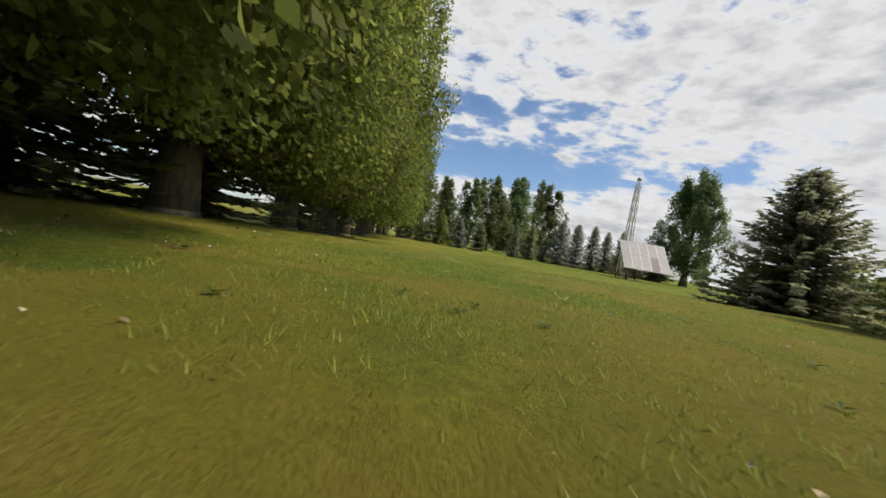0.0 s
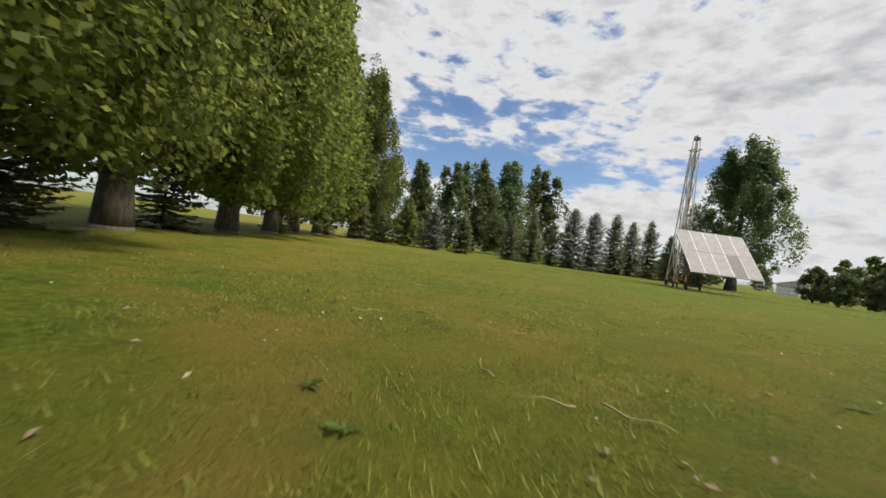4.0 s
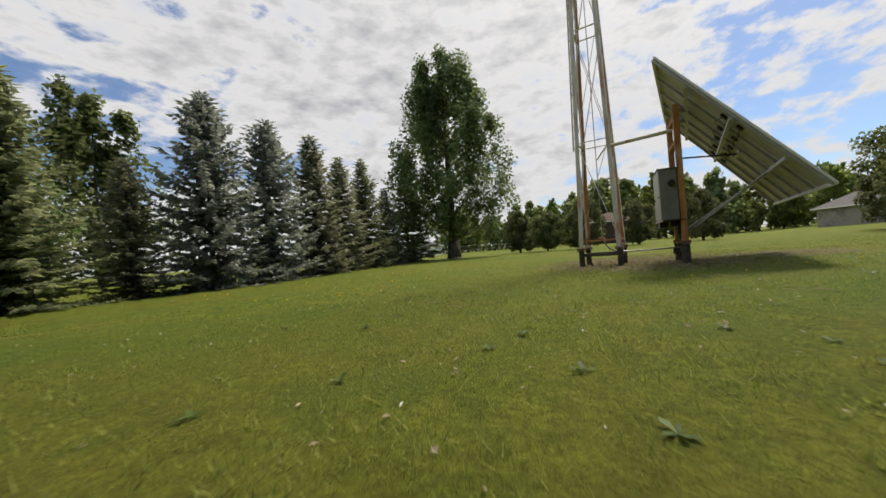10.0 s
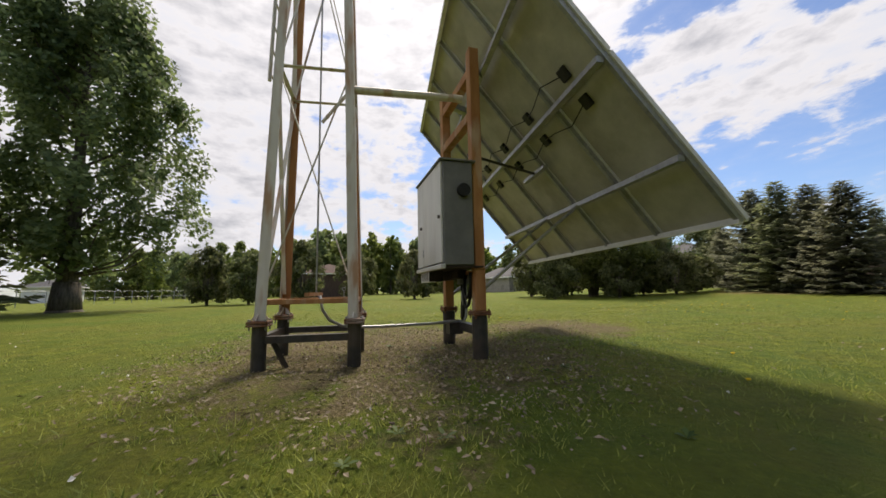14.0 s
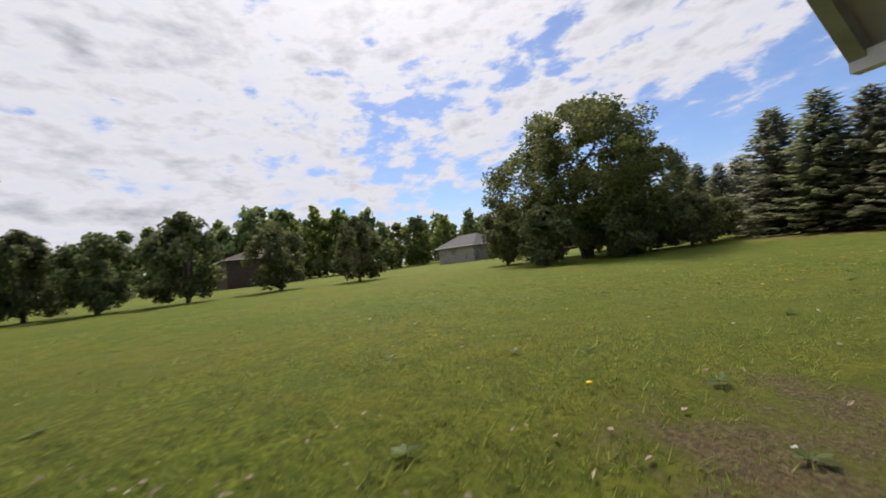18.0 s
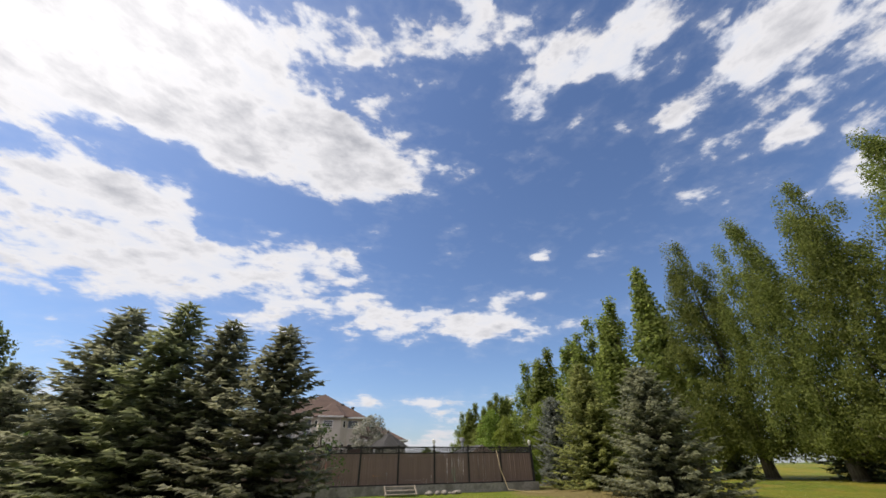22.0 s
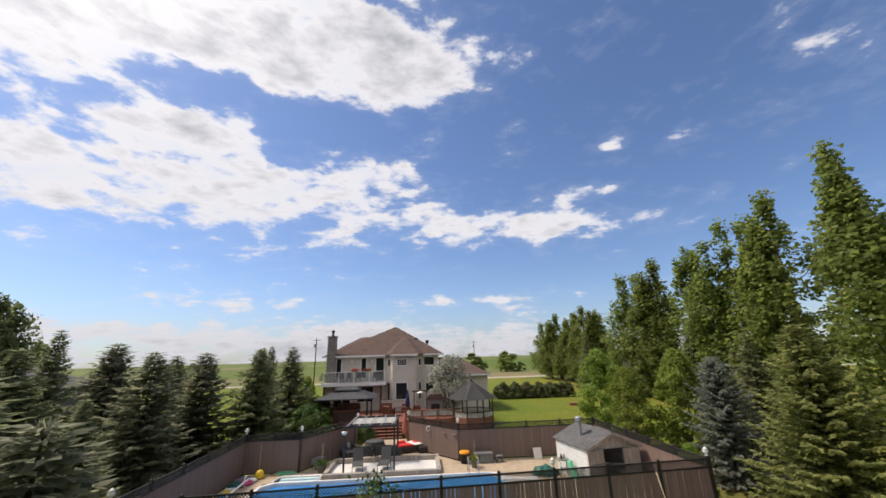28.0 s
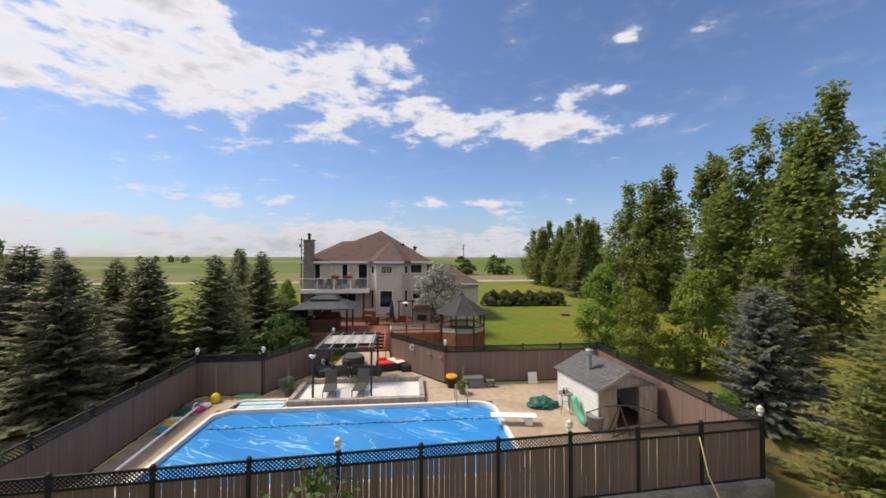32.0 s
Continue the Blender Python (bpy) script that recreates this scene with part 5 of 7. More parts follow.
POOL = thing("swimming_pool", (0, 0, 0), "long swimming pool under a wrinkled blue bubble cover", "pool")
part("coping", ring_bm(rounded_pool(-0.02), rounded_pool(0.14), 0.5, DECK + 0.035), "kerb", POOL, "pale rounded coping")
part("shell", prism(rounded_pool(0.10), 0.30, 0.42), "cyan", POOL)


part("cover", prism(rounded_pool(0.13), 0.52, 0.56), "cover", POOL, "blue bubble cover with painted wrinkle glare and a drawn cord")
part("seam_cord", tube([(PX0 + 0.3 + k * 0.62, PY0 + 1.6 + 0.04 * math_sin(k * 2.1), 0.568) for k in range(21)], 0.012, 4), "black", POOL)
for k in range(40):
    x, y = PX0 + 0.35 + k * 0.31, PY0 + 1.6 + 0.04 * math_sin(k * 1.05)
    part("cord_clip", box((x, y + 0.03 * math_sin(k * 2.7), 0.575), (0.05, 0.14, 0.03), Matrix.Rotation(0.5 * math_sin(k * 1.9), 3, "Z"), 0.008), "black", POOL)
for k in range(4):
    part("stair_tread", box((38.95, 8.72 - 0.27 * k, 0.42 + 0.07 * k), (2.3 - 0.06 * k, 0.30, 0.08), None, 0.02), "water", POOL, "white moulded pool step")
part("stair_rim", tube([(37.75, 8.8, DECK + 0.01), (37.78, 7.75, DECK + 0.01), (39.9, 7.72, DECK + 0.01), (40.15, 8.0, DECK + 0.01), (40.25, 8.75, DECK + 0.01)], 0.06, 8), "kerb", POOL)
lad = thing("pool_ladder", (29.2, 8.75, DECK), "pair of chrome pool ladder rails", "pool ladder")
for dx in (-0.27, 0.27):
    part("rail", tube([(dx, -0.45, 0), (dx, -0.42, 0.55), (dx, -0.2, 0.78), (dx, 0.1, 0.72), (dx, 0.2, 0.4), (dx, 0.22, -0.10)], 0.022, 8), "galv", lad)
bd = thing("diving_board", (27.3, 11.25, DECK), "white diving board on a moulded stand", "diving board", rot=-8)
part("board", box((0.0, 0, 0.36), (1.95, 0.46, 0.05), None, 0.015), "trimwhite", bd)
part("stand", box((-0.62, 0, 0.165), (0.34, 0.42, 0.33), None, 0.04), "trimwhite", bd)
part("bracket", box((-0.62, 0, 0.345), (0.46, 0.40, 0.03), None, 0.006), "galv", bd)
reel = thing("cover_reel", (41.15, 11.6, DECK), "white pool cover reel tube on wheels", "cover reel")
part("tube", pipe((0.25, -2.6, 0.28), (-0.05, 3.0, 0.28), 0.045, 10), "trimwhite", reel)
for y, x in ((-2.5, 0.25), (2.8, -0.03)):
    part("wheel", tube([(x, y + 0.25 * math_cos(a), 0.27 + 0.25 * math_sin(a)) for a in np.linspace(0, 6.2832, 15)], 0.022, 6), "trimwhite", reel)
    part("spoke", bar((x, y - 0.24, 0.27), (x, y + 0.24, 0.27), 0.02), "trimwhite", reel)

# raised bed of white gravel with timber sides
bed = thing("sunken_lounge", (34.3, 7.2, DECK), "low grey timber surround filled with pale gravel", "planter")
for c, s in (((0, 1.28, 0.12), (6.6, 0.26, 0.24)), ((0, -1.50, 0.16), (6.6, 0.24, 0.32)), ((3.18, -0.1, 0.14), (0.24, 2.5, 0.28)), ((-3.18, -0.1, 0.14), (0.24, 2.5, 0.28))):
    part("side", box(c, s, None, 0.015), "shedgrey", bed)
part("gravel", box((0, -0.1, 0.03), (6.15, 2.52, 0.06)), "kerb", bed)


def lounger(x, y, rot):
    L = thing("sun_lounger", (x, y, DECK + 0.06), "charcoal mesh sun lounger with a raised back", "sun lounger", "loungers by the pool", rot=rot)
    part("seat", box((0, 0.35, 0.34), (0.62, 1.15, 0.035), None, 0.01), "grey", L)
    part("backrest", box((0, -0.48, 0.62), (0.62, 0.04, 0.78), Matrix.Rotation(radians(28), 3, "X"), 0.01), "grey", L)
    for dx in (-0.30, 0.30):
        part("side_rail", bar((dx, -0.35, 0.32), (dx, 0.95, 0.32), 0.035), "fblack", L)
        for yy in (-0.3, 0.85):
            part("leg", bar((dx, yy, 0), (dx, yy, 0.32), 0.035), "fblack", L)


def arm_chair(x, y, rot, mat="rattan", words="dark rattan armchair"):
    A = thing("arm_chair", (x, y, DECK), words, "chair", "garden chairs", rot=rot)
    part("seat", box((0, 0, 0.32), (0.7, 0.7, 0.18), None, 0.03), mat, A)
    part("backrest", box((0, -0.36, 0.58), (0.74, 0.14, 0.62), Matrix.Rotation(radians(10), 3, "X"), 0.04), mat, A)
    for dx in (-0.39, 0.39):
        part("arm", box((dx, 0, 0.36), (0.12, 0.74, 0.50), None, 0.03), mat, A)
    for dx in (-0.33, 0.33):
        for dy in (-0.3, 0.3):
            part("foot", box((dx, dy, 0.06), (0.07, 0.07, 0.12)), "fblack", A)
    return A


lounger(35.9, 7.0, 8)
lounger(34.3, 7.0, -4)
arm_chair(35.7, 4.75, 180, "grey", "charcoal cushioned garden chair")
arm_chair(34.7, 4.65, 175, "grey", "charcoal cushioned garden chair")
arm_chair(33.9, 4.9, 168, "grey", "charcoal cushioned garden chair")
# pergola with a rolled canopy
pg = thing("pergola", (35.15, 6.0, DECK), "dark grey metal pergola with a pulled-back white canopy", "pergola")
for dx in (-1.45, 1.45):
    for dy in (-1.95, 1.75):
        part("post", bar((dx, dy, 0), (dx, dy, 2.40), 0.10, 0.10, 0.006), "black", pg)
    part("side_beam", bar((dx, -2.1, 2.40), (dx, 1.95, 2.40), 0.09, 0.12), "black", pg)
for dy in (-1.95, 1.75):
    part("cross_beam", bar((-1.6, dy, 2.44), (1.6, dy, 2.44), 0.09, 0.12), "black", pg)
for k in range(5):
    part("slat", bar((-1.3 + k * 0.65, -2.05, 2.51), (-1.3 + k * 0.65, 1.85, 2.51), 0.05, 0.04), "galv", pg)
cb = bmesh.new()
for k in range(7):
    add_box(cb, (0, -1.85 + k * 0.27, 2.35 - 0.05 * (k % 2)), (2.7, 0.30, 0.03), Matrix.Rotation(radians(18 if k % 2 else -18), 3, "X"))
part("canopy", cb, "canopy", pg, "folded white cloth canopy")
hb = thing("hanging_basket", (36.6, 7.9, DECK + 2.05), "white hanging flower basket on the pergola", "flower basket")
part("bowl", lathe([(0.04, 0.0), (0.13, 0.06), (0.17, 0.18), (0.15, 0.19)], 12), "trimwhite", hb)
part("hook", pipe((0, 0, 0.18), (0, -0.12, 0.36), 0.008, 5), "black", hb)

# red day bed
cc = thing("day_bed", (32.75, 3.1, DECK), "dark rattan day bed with red cushions and a white throw", "sofa", rot=14)
part("base", box((0, 0, 0.20), (2.2, 1.15, 0.38), None, 0.05), "rattan", cc)
part("corner_base", box((-0.75, 0.55, 0.22), (0.95, 0.95, 0.42), None, 0.05), "rattan", cc)
part("cushion", box((0.45, 0.0, 0.45), (1.2, 1.05, 0.14), None, 0.05), "red", cc, "red seat cushion")
part("cushion", box((-0.6, -0.2, 0.50), (1.1, 1.0, 0.14), None, 0.05), "red", cc, "red seat cushion")
part("pillow", box((0.7, -0.30, 0.58), (0.5, 0.34, 0.14), None, 0.05), "red", cc)
part("throw", box((-0.12, 0.18, 0.535), (0.62, 1.25, 0.05), Matrix.Rotation(radians(20), 3, "Z"), 0.02), "whitecloth", cc)
rt = thing("round_ottoman", (35.5, 1.9, DECK), "low round dark rattan seat", "ottoman")
part("drum", lathe([(0.70, 0.0), (0.74, 0.06), (0.74, 0.36), (0.66, 0.42)], 20), "rattan", rt)
part("cushion", lathe([(0.66, 0.42), (0.68, 0.48), (0.60, 0.54)], 20), "grey", rt)
sf = thing("corner_sofa", (37.0, 4.1, DECK), "dark rattan sofa with blue-grey cushions under the pergola", "sofa", rot=-60)
part("base", box((0, 0, 0.20), (1.9, 0.85, 0.36), None, 0.04), "rattan", sf)
part("backrest", box((0, -0.40, 0.55), (1.9, 0.16, 0.50), None, 0.04), "rattan", sf)
for dx in (-0.45, 0.45):
    part("cushion", box((dx, 0.05, 0.44), (0.85, 0.75, 0.14), None, 0.04), "grey", sf)
part("pillow", box((0.5, -0.20, 0.62), (0.42, 0.14, 0.36), None, 0.05), "cabinet", sf)


def pot(x, y, r, h, words, mat="terracotta", flower=None, reeds=0, z=DECK, seed=1):
    P = thing("flower_pot", (x, y, z), words, "plant pot", "pots by the pool")
    part("pot", lathe([(r * 0.7, 0), (r, h), (r * 1.05, h), (r * 0.95, h + 0.01), (r * 0.9, h - 0.03)], 14), mat, P)
    rg = np.random.default_rng(seed)
    c = rg.normal(size=(220, 3)) * (r * 0.6, r * 0.6, 0.07) + (0, 0, h + 0.09)
    part("leaves", quads("leaves", leaf_quads(rg, c, 0.10), "hedge"), None, P)
    if flower:
        c = rg.normal(size=(70, 3)) * (r * 0.6, r * 0.6, 0.05) + (0, 0, h + 0.16)
        part("flowers", quads("flowers", leaf_quads(rg, c, 0.07), flower), None, P)
    if reeds:
        bm = bmesh.new()
        for k in range(reeds):
            add_tube(bm, [(0.02 * k, 0, h), (0.03 * k - 0.03, 0.02 * k, h + 0.6), (0.05 * k - 0.08, 0.03, h + 1.1)], 0.012, 4, 0.004)
        part("stake", bm, "twig", P)


pot(29.0, 7.75, 0.22, 0.40, "grey pot of yellow flowers with a tall dry stake", flower="dandelion", reeds=2, seed=3)
pot(37.95, 7.2, 0.27, 0.42, "grey pot of green leaves with a tall dry stake", reeds=3, seed=4)
bn = thing("waste_bin", (29.45, 6.75, DECK), "black bin with an orange bag rim", "bin")
part("body", lathe([(0.24, 0), (0.30, 0.55), (0.31, 0.56)], 14), "rubber", bn)
part("rim", lathe([(0.31, 0.53), (0.335, 0.57), (0.30, 0.66), (0.2, 0.64)], 14), "orangepl", bn)
dbx = thing("deck_box", (28.25, 6.75, DECK), "grey-green plastic storage box", "storage box")
part("body", box((0, 0, 0.24), (1.05, 0.52, 0.48), None, 0.02), "cabgrey", dbx)
part("lid", box((0, 0, 0.51), (1.10, 0.57, 0.07), None, 0.02), "cabgrey", dbx)
st = thing("step_stool", (27.3, 6.85, DECK), "small grey step stool", "stool")
part("top", box((0, 0, 0.34), (0.42, 0.3, 0.04), None, 0.01), "cabgrey", st)
for dx in (-0.18, 0.18):
    part("leg", box((dx, 0, 0.16), (0.04, 0.28, 0.32), None, 0.006), "cabgrey", st)
part("tread", box((0, 0.10, 0.18), (0.36, 0.18, 0.03), None, 0.006), "cabgrey", st)
wp = thing("leaning_panel", (24.8, 6.55, DECK), "weathered white board leaning on the fence", "board")
part("sheet", box((0, 0, 0.30), (0.52, 0.025, 0.62), Matrix.Rotation(radians(16), 3, "X"), 0.004), "kerb", wp)

# shed
def shed():
    S = thing("garden_shed", (22.8, 10.5, DECK), "white garden shed with grey shingle roof and open grey doors", "shed", rot=10.0)
    w, d, h, rise = 1.46, 1.45, 1.72, 0.62
    t = 0.05
    for dx, mat in ((w, "shed"), (-w, "shed")):
        wall = part("wall", box((dx, 0, h / 2), (t, 2 * d, h), None, 0.004), mat, S)
        for k in range(9):
            part("siding_board", box((dx + (0.03 if dx > 0 else -0.03), 0, 0.10 + 0.19 * k), (0.012, 2 * d - 0.02, 0.17), Matrix.Rotation(radians(3 if dx > 0 else -3), 3, "Y")), mat, wall)
    back = prism([(-w, 0), (w, 0), (w, h), (0, h + rise), (-w, h)], -0.025, 0.025)
    bmesh.ops.rotate(back, cent=(0, 0, 0), matrix=Matrix.Rotation(radians(90), 3, "X"), verts=back.verts)
    bmesh.ops.translate(back, vec=(0, -d, 0), verts=back.verts)
    part("wall", back, "shed", S)
    for pts in ([(-w, 0), (-0.55, 0), (-0.55, h - 0.05), (-w, h - 0.05)], [(0.62, 0), (w, 0), (w, h - 0.05), (0.62, h - 0.05)], [(-w, h - 0.05), (w, h - 0.05), (w, h), (0, h + rise), (-w, h)]):
        bm = prism(pts, -0.025, 0.025)
        bmesh.ops.rotate(bm, cent=(0, 0, 0), matrix=Matrix.Rotation(radians(90), 3, "X"), verts=bm.verts)
        bmesh.ops.translate(bm, vec=(0, d, 0), verts=bm.verts)
        part("wall", bm, "shedgrey", S)
    part("door", box((-1.02, d + 0.06, 0.83), (0.92, 0.03, 1.60), None, 0.005), "shedgrey", S, "slid-back grey plywood door")
    part("door", box((0.98, d + 0.045, 0.83), (0.78, 0.03, 1.60), None, 0.005), "shedgrey", S)
    part("door_track", bar((-1.45, d + 0.06, 1.68), (1.45, d + 0.06, 1.68), 0.04), "galv", S)
    part("floor", box((0, 0, 0.02), (2 * w, 2 * d, 0.04)), "darkwood", S)
    sl = math.atan2(rise, w)
    ln = math.hypot(rise, w) + 0.22
    for sg in (-1, 1):
        rot = Matrix.Rotation(sg * sl, 3, "Y")
        c = Vector((sg * (w + 0.10) / 2, 0, h + rise / 2 + 0.02))
        roof = part("roof", box(c, (ln, 2 * d + 0.30, 0.04), rot, 0.004), "gshingle", S)
        for r in range(8):
            for k in range(11):
                o = rot @ Vector(((r - 3.5) * ln / 8, (k - 5) * 0.277 + (0.06 if r % 2 else -0.06), 0.028 + 0.004 * ((r + k) % 3)))
                part("shingle", SHG, None, roof).matrix_local = Matrix.Translation(c + o) @ rot.to_4x4()
    for sg in (-1, 1):
        part("rake_board", bar((0, d + 0.162, h + rise - 0.01), (sg * (w + 0.16), d + 0.162, h - 0.078), 0.02, 0.13), "shedgrey", S)
    pp = part("vent_pipe", pipe((0.85, 0.1, h + 0.2), (0.85, 0.1, h + 1.08), 0.10, 12), "galv", S)
    part("pipe_cap", lathe([(0.11, h + 0.82), (0.19, h + 0.86), (0.19, h + 0.93), (0.16, h + 0.96), (0.19, h + 0.99), (0.19, h + 1.05), (0.06, h + 1.09)], 14), "galv", pp, loc=(0.85, 0.1, 0.18))
    clut = thing("stored_tools", (22.6, 10.2, DECK + 0.04), "dark jumble of tools and boxes inside the shed", "garden tools", rot=10.0)
    for x, y, sx, sy, sz, mt in ((-0.2, 0.2, 0.5, 0.5, 0.6, "rubber"), (0.35, -0.2, 0.4, 0.6, 0.9, "darkwood"), (0.1, 0.75, 0.3, 0.3, 0.35, "red"), (-0.35, -0.6, 0.6, 0.4, 1.1, "cabgrey")):
        part("box", box((x, y, sz / 2), (sx, sy, sz), None, 0.02), mt, clut)
    part("pole", bar((0.35, 0.5, 0), (0.30, 0.1, 1.35), 0.03), "cyan", clut)


bm = bmesh.new()
add_box(bm, (0, 0, 0), (0.20, 0.275, 0.012), Matrix.Rotation(radians(3), 3, "Y"))
SHG = mesh_of("shingle", bm, "gshingle")
shed()
# things before the shed
tb = thing("bistro_table", (24.6, 10.4, DECK), "tall wrought-iron table with a tiled top", "table")
part("tabletop", lathe([(0.30, 0.86), (0.33, 0.88), (0.33, 0.91), (0.28, 0.92)], 16), "terracotta", tb)
for k in range(4):
    a = k * 1.5708 + 0.4
    part("leg", tube([(0.28 * math_cos(a), 0.28 * math_sin(a), 0.86), (0.16 * math_cos(a), 0.16 * math_sin(a), 0.45), (0.30 * math_cos(a), 0.30 * math_sin(a), 0)], 0.012, 5), "black", tb)
part("ring", tube([(0.17 * math_cos(a), 0.17 * math_sin(a), 0.45) for a in np.linspace(0, 6.2832, 15)], 0.008, 4), "black", tb)
for x, y, r, h, mt in ((24.5, 10.3, 0.05, 0.22, "galv"), (24.72, 10.5, 0.06, 0.26, "darkwood")):
    v = thing("bottle", (x, y, DECK + 0.92), "small bottle on the iron table", "bottle", "bottles on the table")
    part("body", lathe([(r, 0), (r, h * 0.6), (r * 0.4, h * 0.75), (r * 0.4, h)], 10), mt, v)
rg = np.random.default_rng(5)
tp = bmesh.new()
bmesh.ops.create_icosphere(tp, subdivisions=4, radius=1.0)
for v in tp.verts:
    n3 = noise.noise(v.co * 2.2) * 0.35 + noise.noise(v.co * 6.0) * 0.12
    v.co = Vector((v.co.x * 0.72, v.co.y * 0.55, max(-0.02, v.co.z * 0.36))) * (1 + n3)
tagged(part("tarpaulin", tp, "teal", loc=(25.35, 9.55, DECK + 0.02)), "heap of crumpled dark green tarpaulin on the deck", "tarpaulin")
sl = thing("play_slide", (24.4, 11.3, DECK), "small mint green plastic slide", "slide", rot=20)
part("chute", tube([(0, 0.45, 0.06), (0, 0.2, 0.14), (0, -0.1, 0.45), (0, -0.25, 0.85), (0, -0.28, 0.98)], 0.16, 10, 0.14), "mint", sl)
tk = thing("rubber_tub", (24.05, 12.0, DECK), "grey-blue plastic tub on the paving", "tub")
part("body", lathe([(0.28, 0), (0.36, 0.55), (0.38, 0.58), (0.34, 0.56)], 16), "cabgrey", tk)
sw = thing("hammock_stand", (23.2, 12.6, DECK), "dark curved steel hammock stand", "hammock stand", rot=-15)
part("arc", tube([(-1.3, 0, 0.95), (-0.7, 0, 1.15), (0, 0, 1.18), (0.7, 0, 1.08), (1.4, 0, 0.78)], 0.022, 6), "black", sw)
for a, b in (((0.45, -0.3, 0), (0.1, 0, 1.16)), ((-0.25, -0.3, 0), (0.1, 0, 1.16)), ((0.45, 0.3, 0), (0.1, 0, 1.16)), ((-0.25, 0.3, 0), (0.1, 0, 1.16)), ((-0.25, -0.3, 0.02), (0.45, 0.3, 0.02))):
    part("strut", bar(a, b, 0.035), "black", sw)
# toys by the east fence
pb = thing("paddle_board", (41.75, 10.3, DECK + 0.05), "bright yellow, white and blue foam board", "foam board", rot=12)
for y, mt in ((-0.55, "trimwhite"), (-0.28, "yellow"), (0.0, "yellow"), (0.28, "cyan"), (0.55, "cyan")):
    part("panel", box((0, y, 0.06 - 0.02 * y), (0.50 - 0.25 * max(0, abs(y) - 0.3), 0.285, 0.06), None, 0.015), mt, pb)
for x, y, r, mt, wd in ((41.9, 9.0, 0.45, "teal", "dark green foam float"), (41.6, 8.75, 0.4, "magenta", "pink foam pool float on the paving"), (42.0, 8.2, 0.4, "cabgrey", "dark folded pool float on the paving"), (41.45, 8.35, 0.3, "whitecloth", "white folded pool float on the paving")):
    f = thing("pool_float", (x, y, DECK), wd, "pool float", "floats heaped by the fence", rot=r * 300)
    part("shape", lathe([(r * 0.6, 0), (r, 0.06), (r * 1.0, 0.14), (r * 0.5, 0.20)], 16), mt, f)
yt = thing("toy_seat", (41.25, 7.75, DECK), "yellow plastic toy seat", "toy")
part("body", lathe([(0.16, 0), (0.24, 0.08), (0.22, 0.30), (0.12, 0.42), (0.02, 0.44)], 14), "yellow", yt)
hr = thing("garden_hose", (39.95, 7.35, DECK), "green garden hose in loose coils", "hose")
part("coil", tube([(0.55 * math_sin(k * 0.7) * (1 + 0.2 * math_sin(k)), 0.16 * math_cos(k * 0.7), 0.03 + 0.004 * k) for k in range(34)], 0.014, 5), "mint", hr)
part("spray_head", pipe((0.6, 0.1, 0.05), (0.7, 0.2, 0.1), 0.03, 8), "red", hr)
pl = thing("net_pole", (41.5, 7.2, DECK), "pale pole standing against the fence", "pole")
part("shaft", pipe((0, 0, 0), (0.05, -0.06, 1.6), 0.018, 8), "twig", pl)
gc = thing("metal_cart", (38.4, 6.3, DECK), "dark wire garden cart by the fence", "cart", rot=55)
part("bin", box((0, 0, 0.42), (0.75, 0.42, 0.36), None, 0.02), "cabgrey", gc)
for dx in (-0.3, 0.3):
    part("leg", bar((dx, -0.15, 0), (dx, -0.15, 0.3), 0.03), "black", gc)
    part("leg", bar((dx, 0.15, 0), (dx, 0.15, 0.3), 0.03), "black", gc)
lb = thing("life_ring", (31.6, 4.02, DECK + 1.55), "small white fence ornament", "ornament")
part("ring", tube([(0.0 + 0.13 * math_cos(a), 0.06, 0.16 * math_sin(a)) for a in np.linspace(0, 6.2832, 15)], 0.035, 6), "trimwhite", lb)
for x, y in ((30.6, 5.28), (30.0, 6.02)):
    h = thing("butterfly_ornament", (x, y + 0.05, DECK + 1.45), "small pink butterfly ornament on the fence", "ornament", "ornaments on the fence", rot=-51)
    for dx in (-0.08, 0.08):
        part("wing", lathe([(0.01, 0), (0.08, 0.02), (0.01, 0.04)], 8), "pinkcloth", h, loc=(dx, 0, 0))
pu = thing("folded_parasol", (33.35, 2.0, DECK), "folded coral parasol on a pole", "parasol")
part("pole", pipe((0, 0, 0), (0, 0, 2.3), 0.022, 8), "darkwood", pu)
part("canopy", lathe([(0.05, 0.9), (0.16, 1.0), (0.13, 1.5), (0.06, 2.2), (0.01, 2.3)], 9), "pinkcloth", pu)

# low apple shrub before the fence, and wooden steps over the wall
plant("apple_shrub", clump_tree(93, 3.0, 1.4, 0.5, 500, 0.12, "hedge", round_shape, 0.07, 40, 0.35, stems=3, limb_n=34), 33.6, 19.0, "thin half-bare apple shrub with many grey twigs", "")
ws = thing("wooden_steps", (29.3, 17.6, 0.5), "low weathered wooden steps beside the retaining wall", "steps")
for k in range(3):
    part("tread", box((0, 0.3 - 0.30 * k, 0.08 + 0.16 * k), (1.7, 0.28, 0.045), None, 0.005), "shedgrey", ws)
for dx in (-0.8, 0.8):
    part("stringer", bar((dx, 0.42, 0.02), (dx, -0.35, 0.40), 0.05, 0.14), "shedgrey", ws)
rg = np.random.default_rng(12)
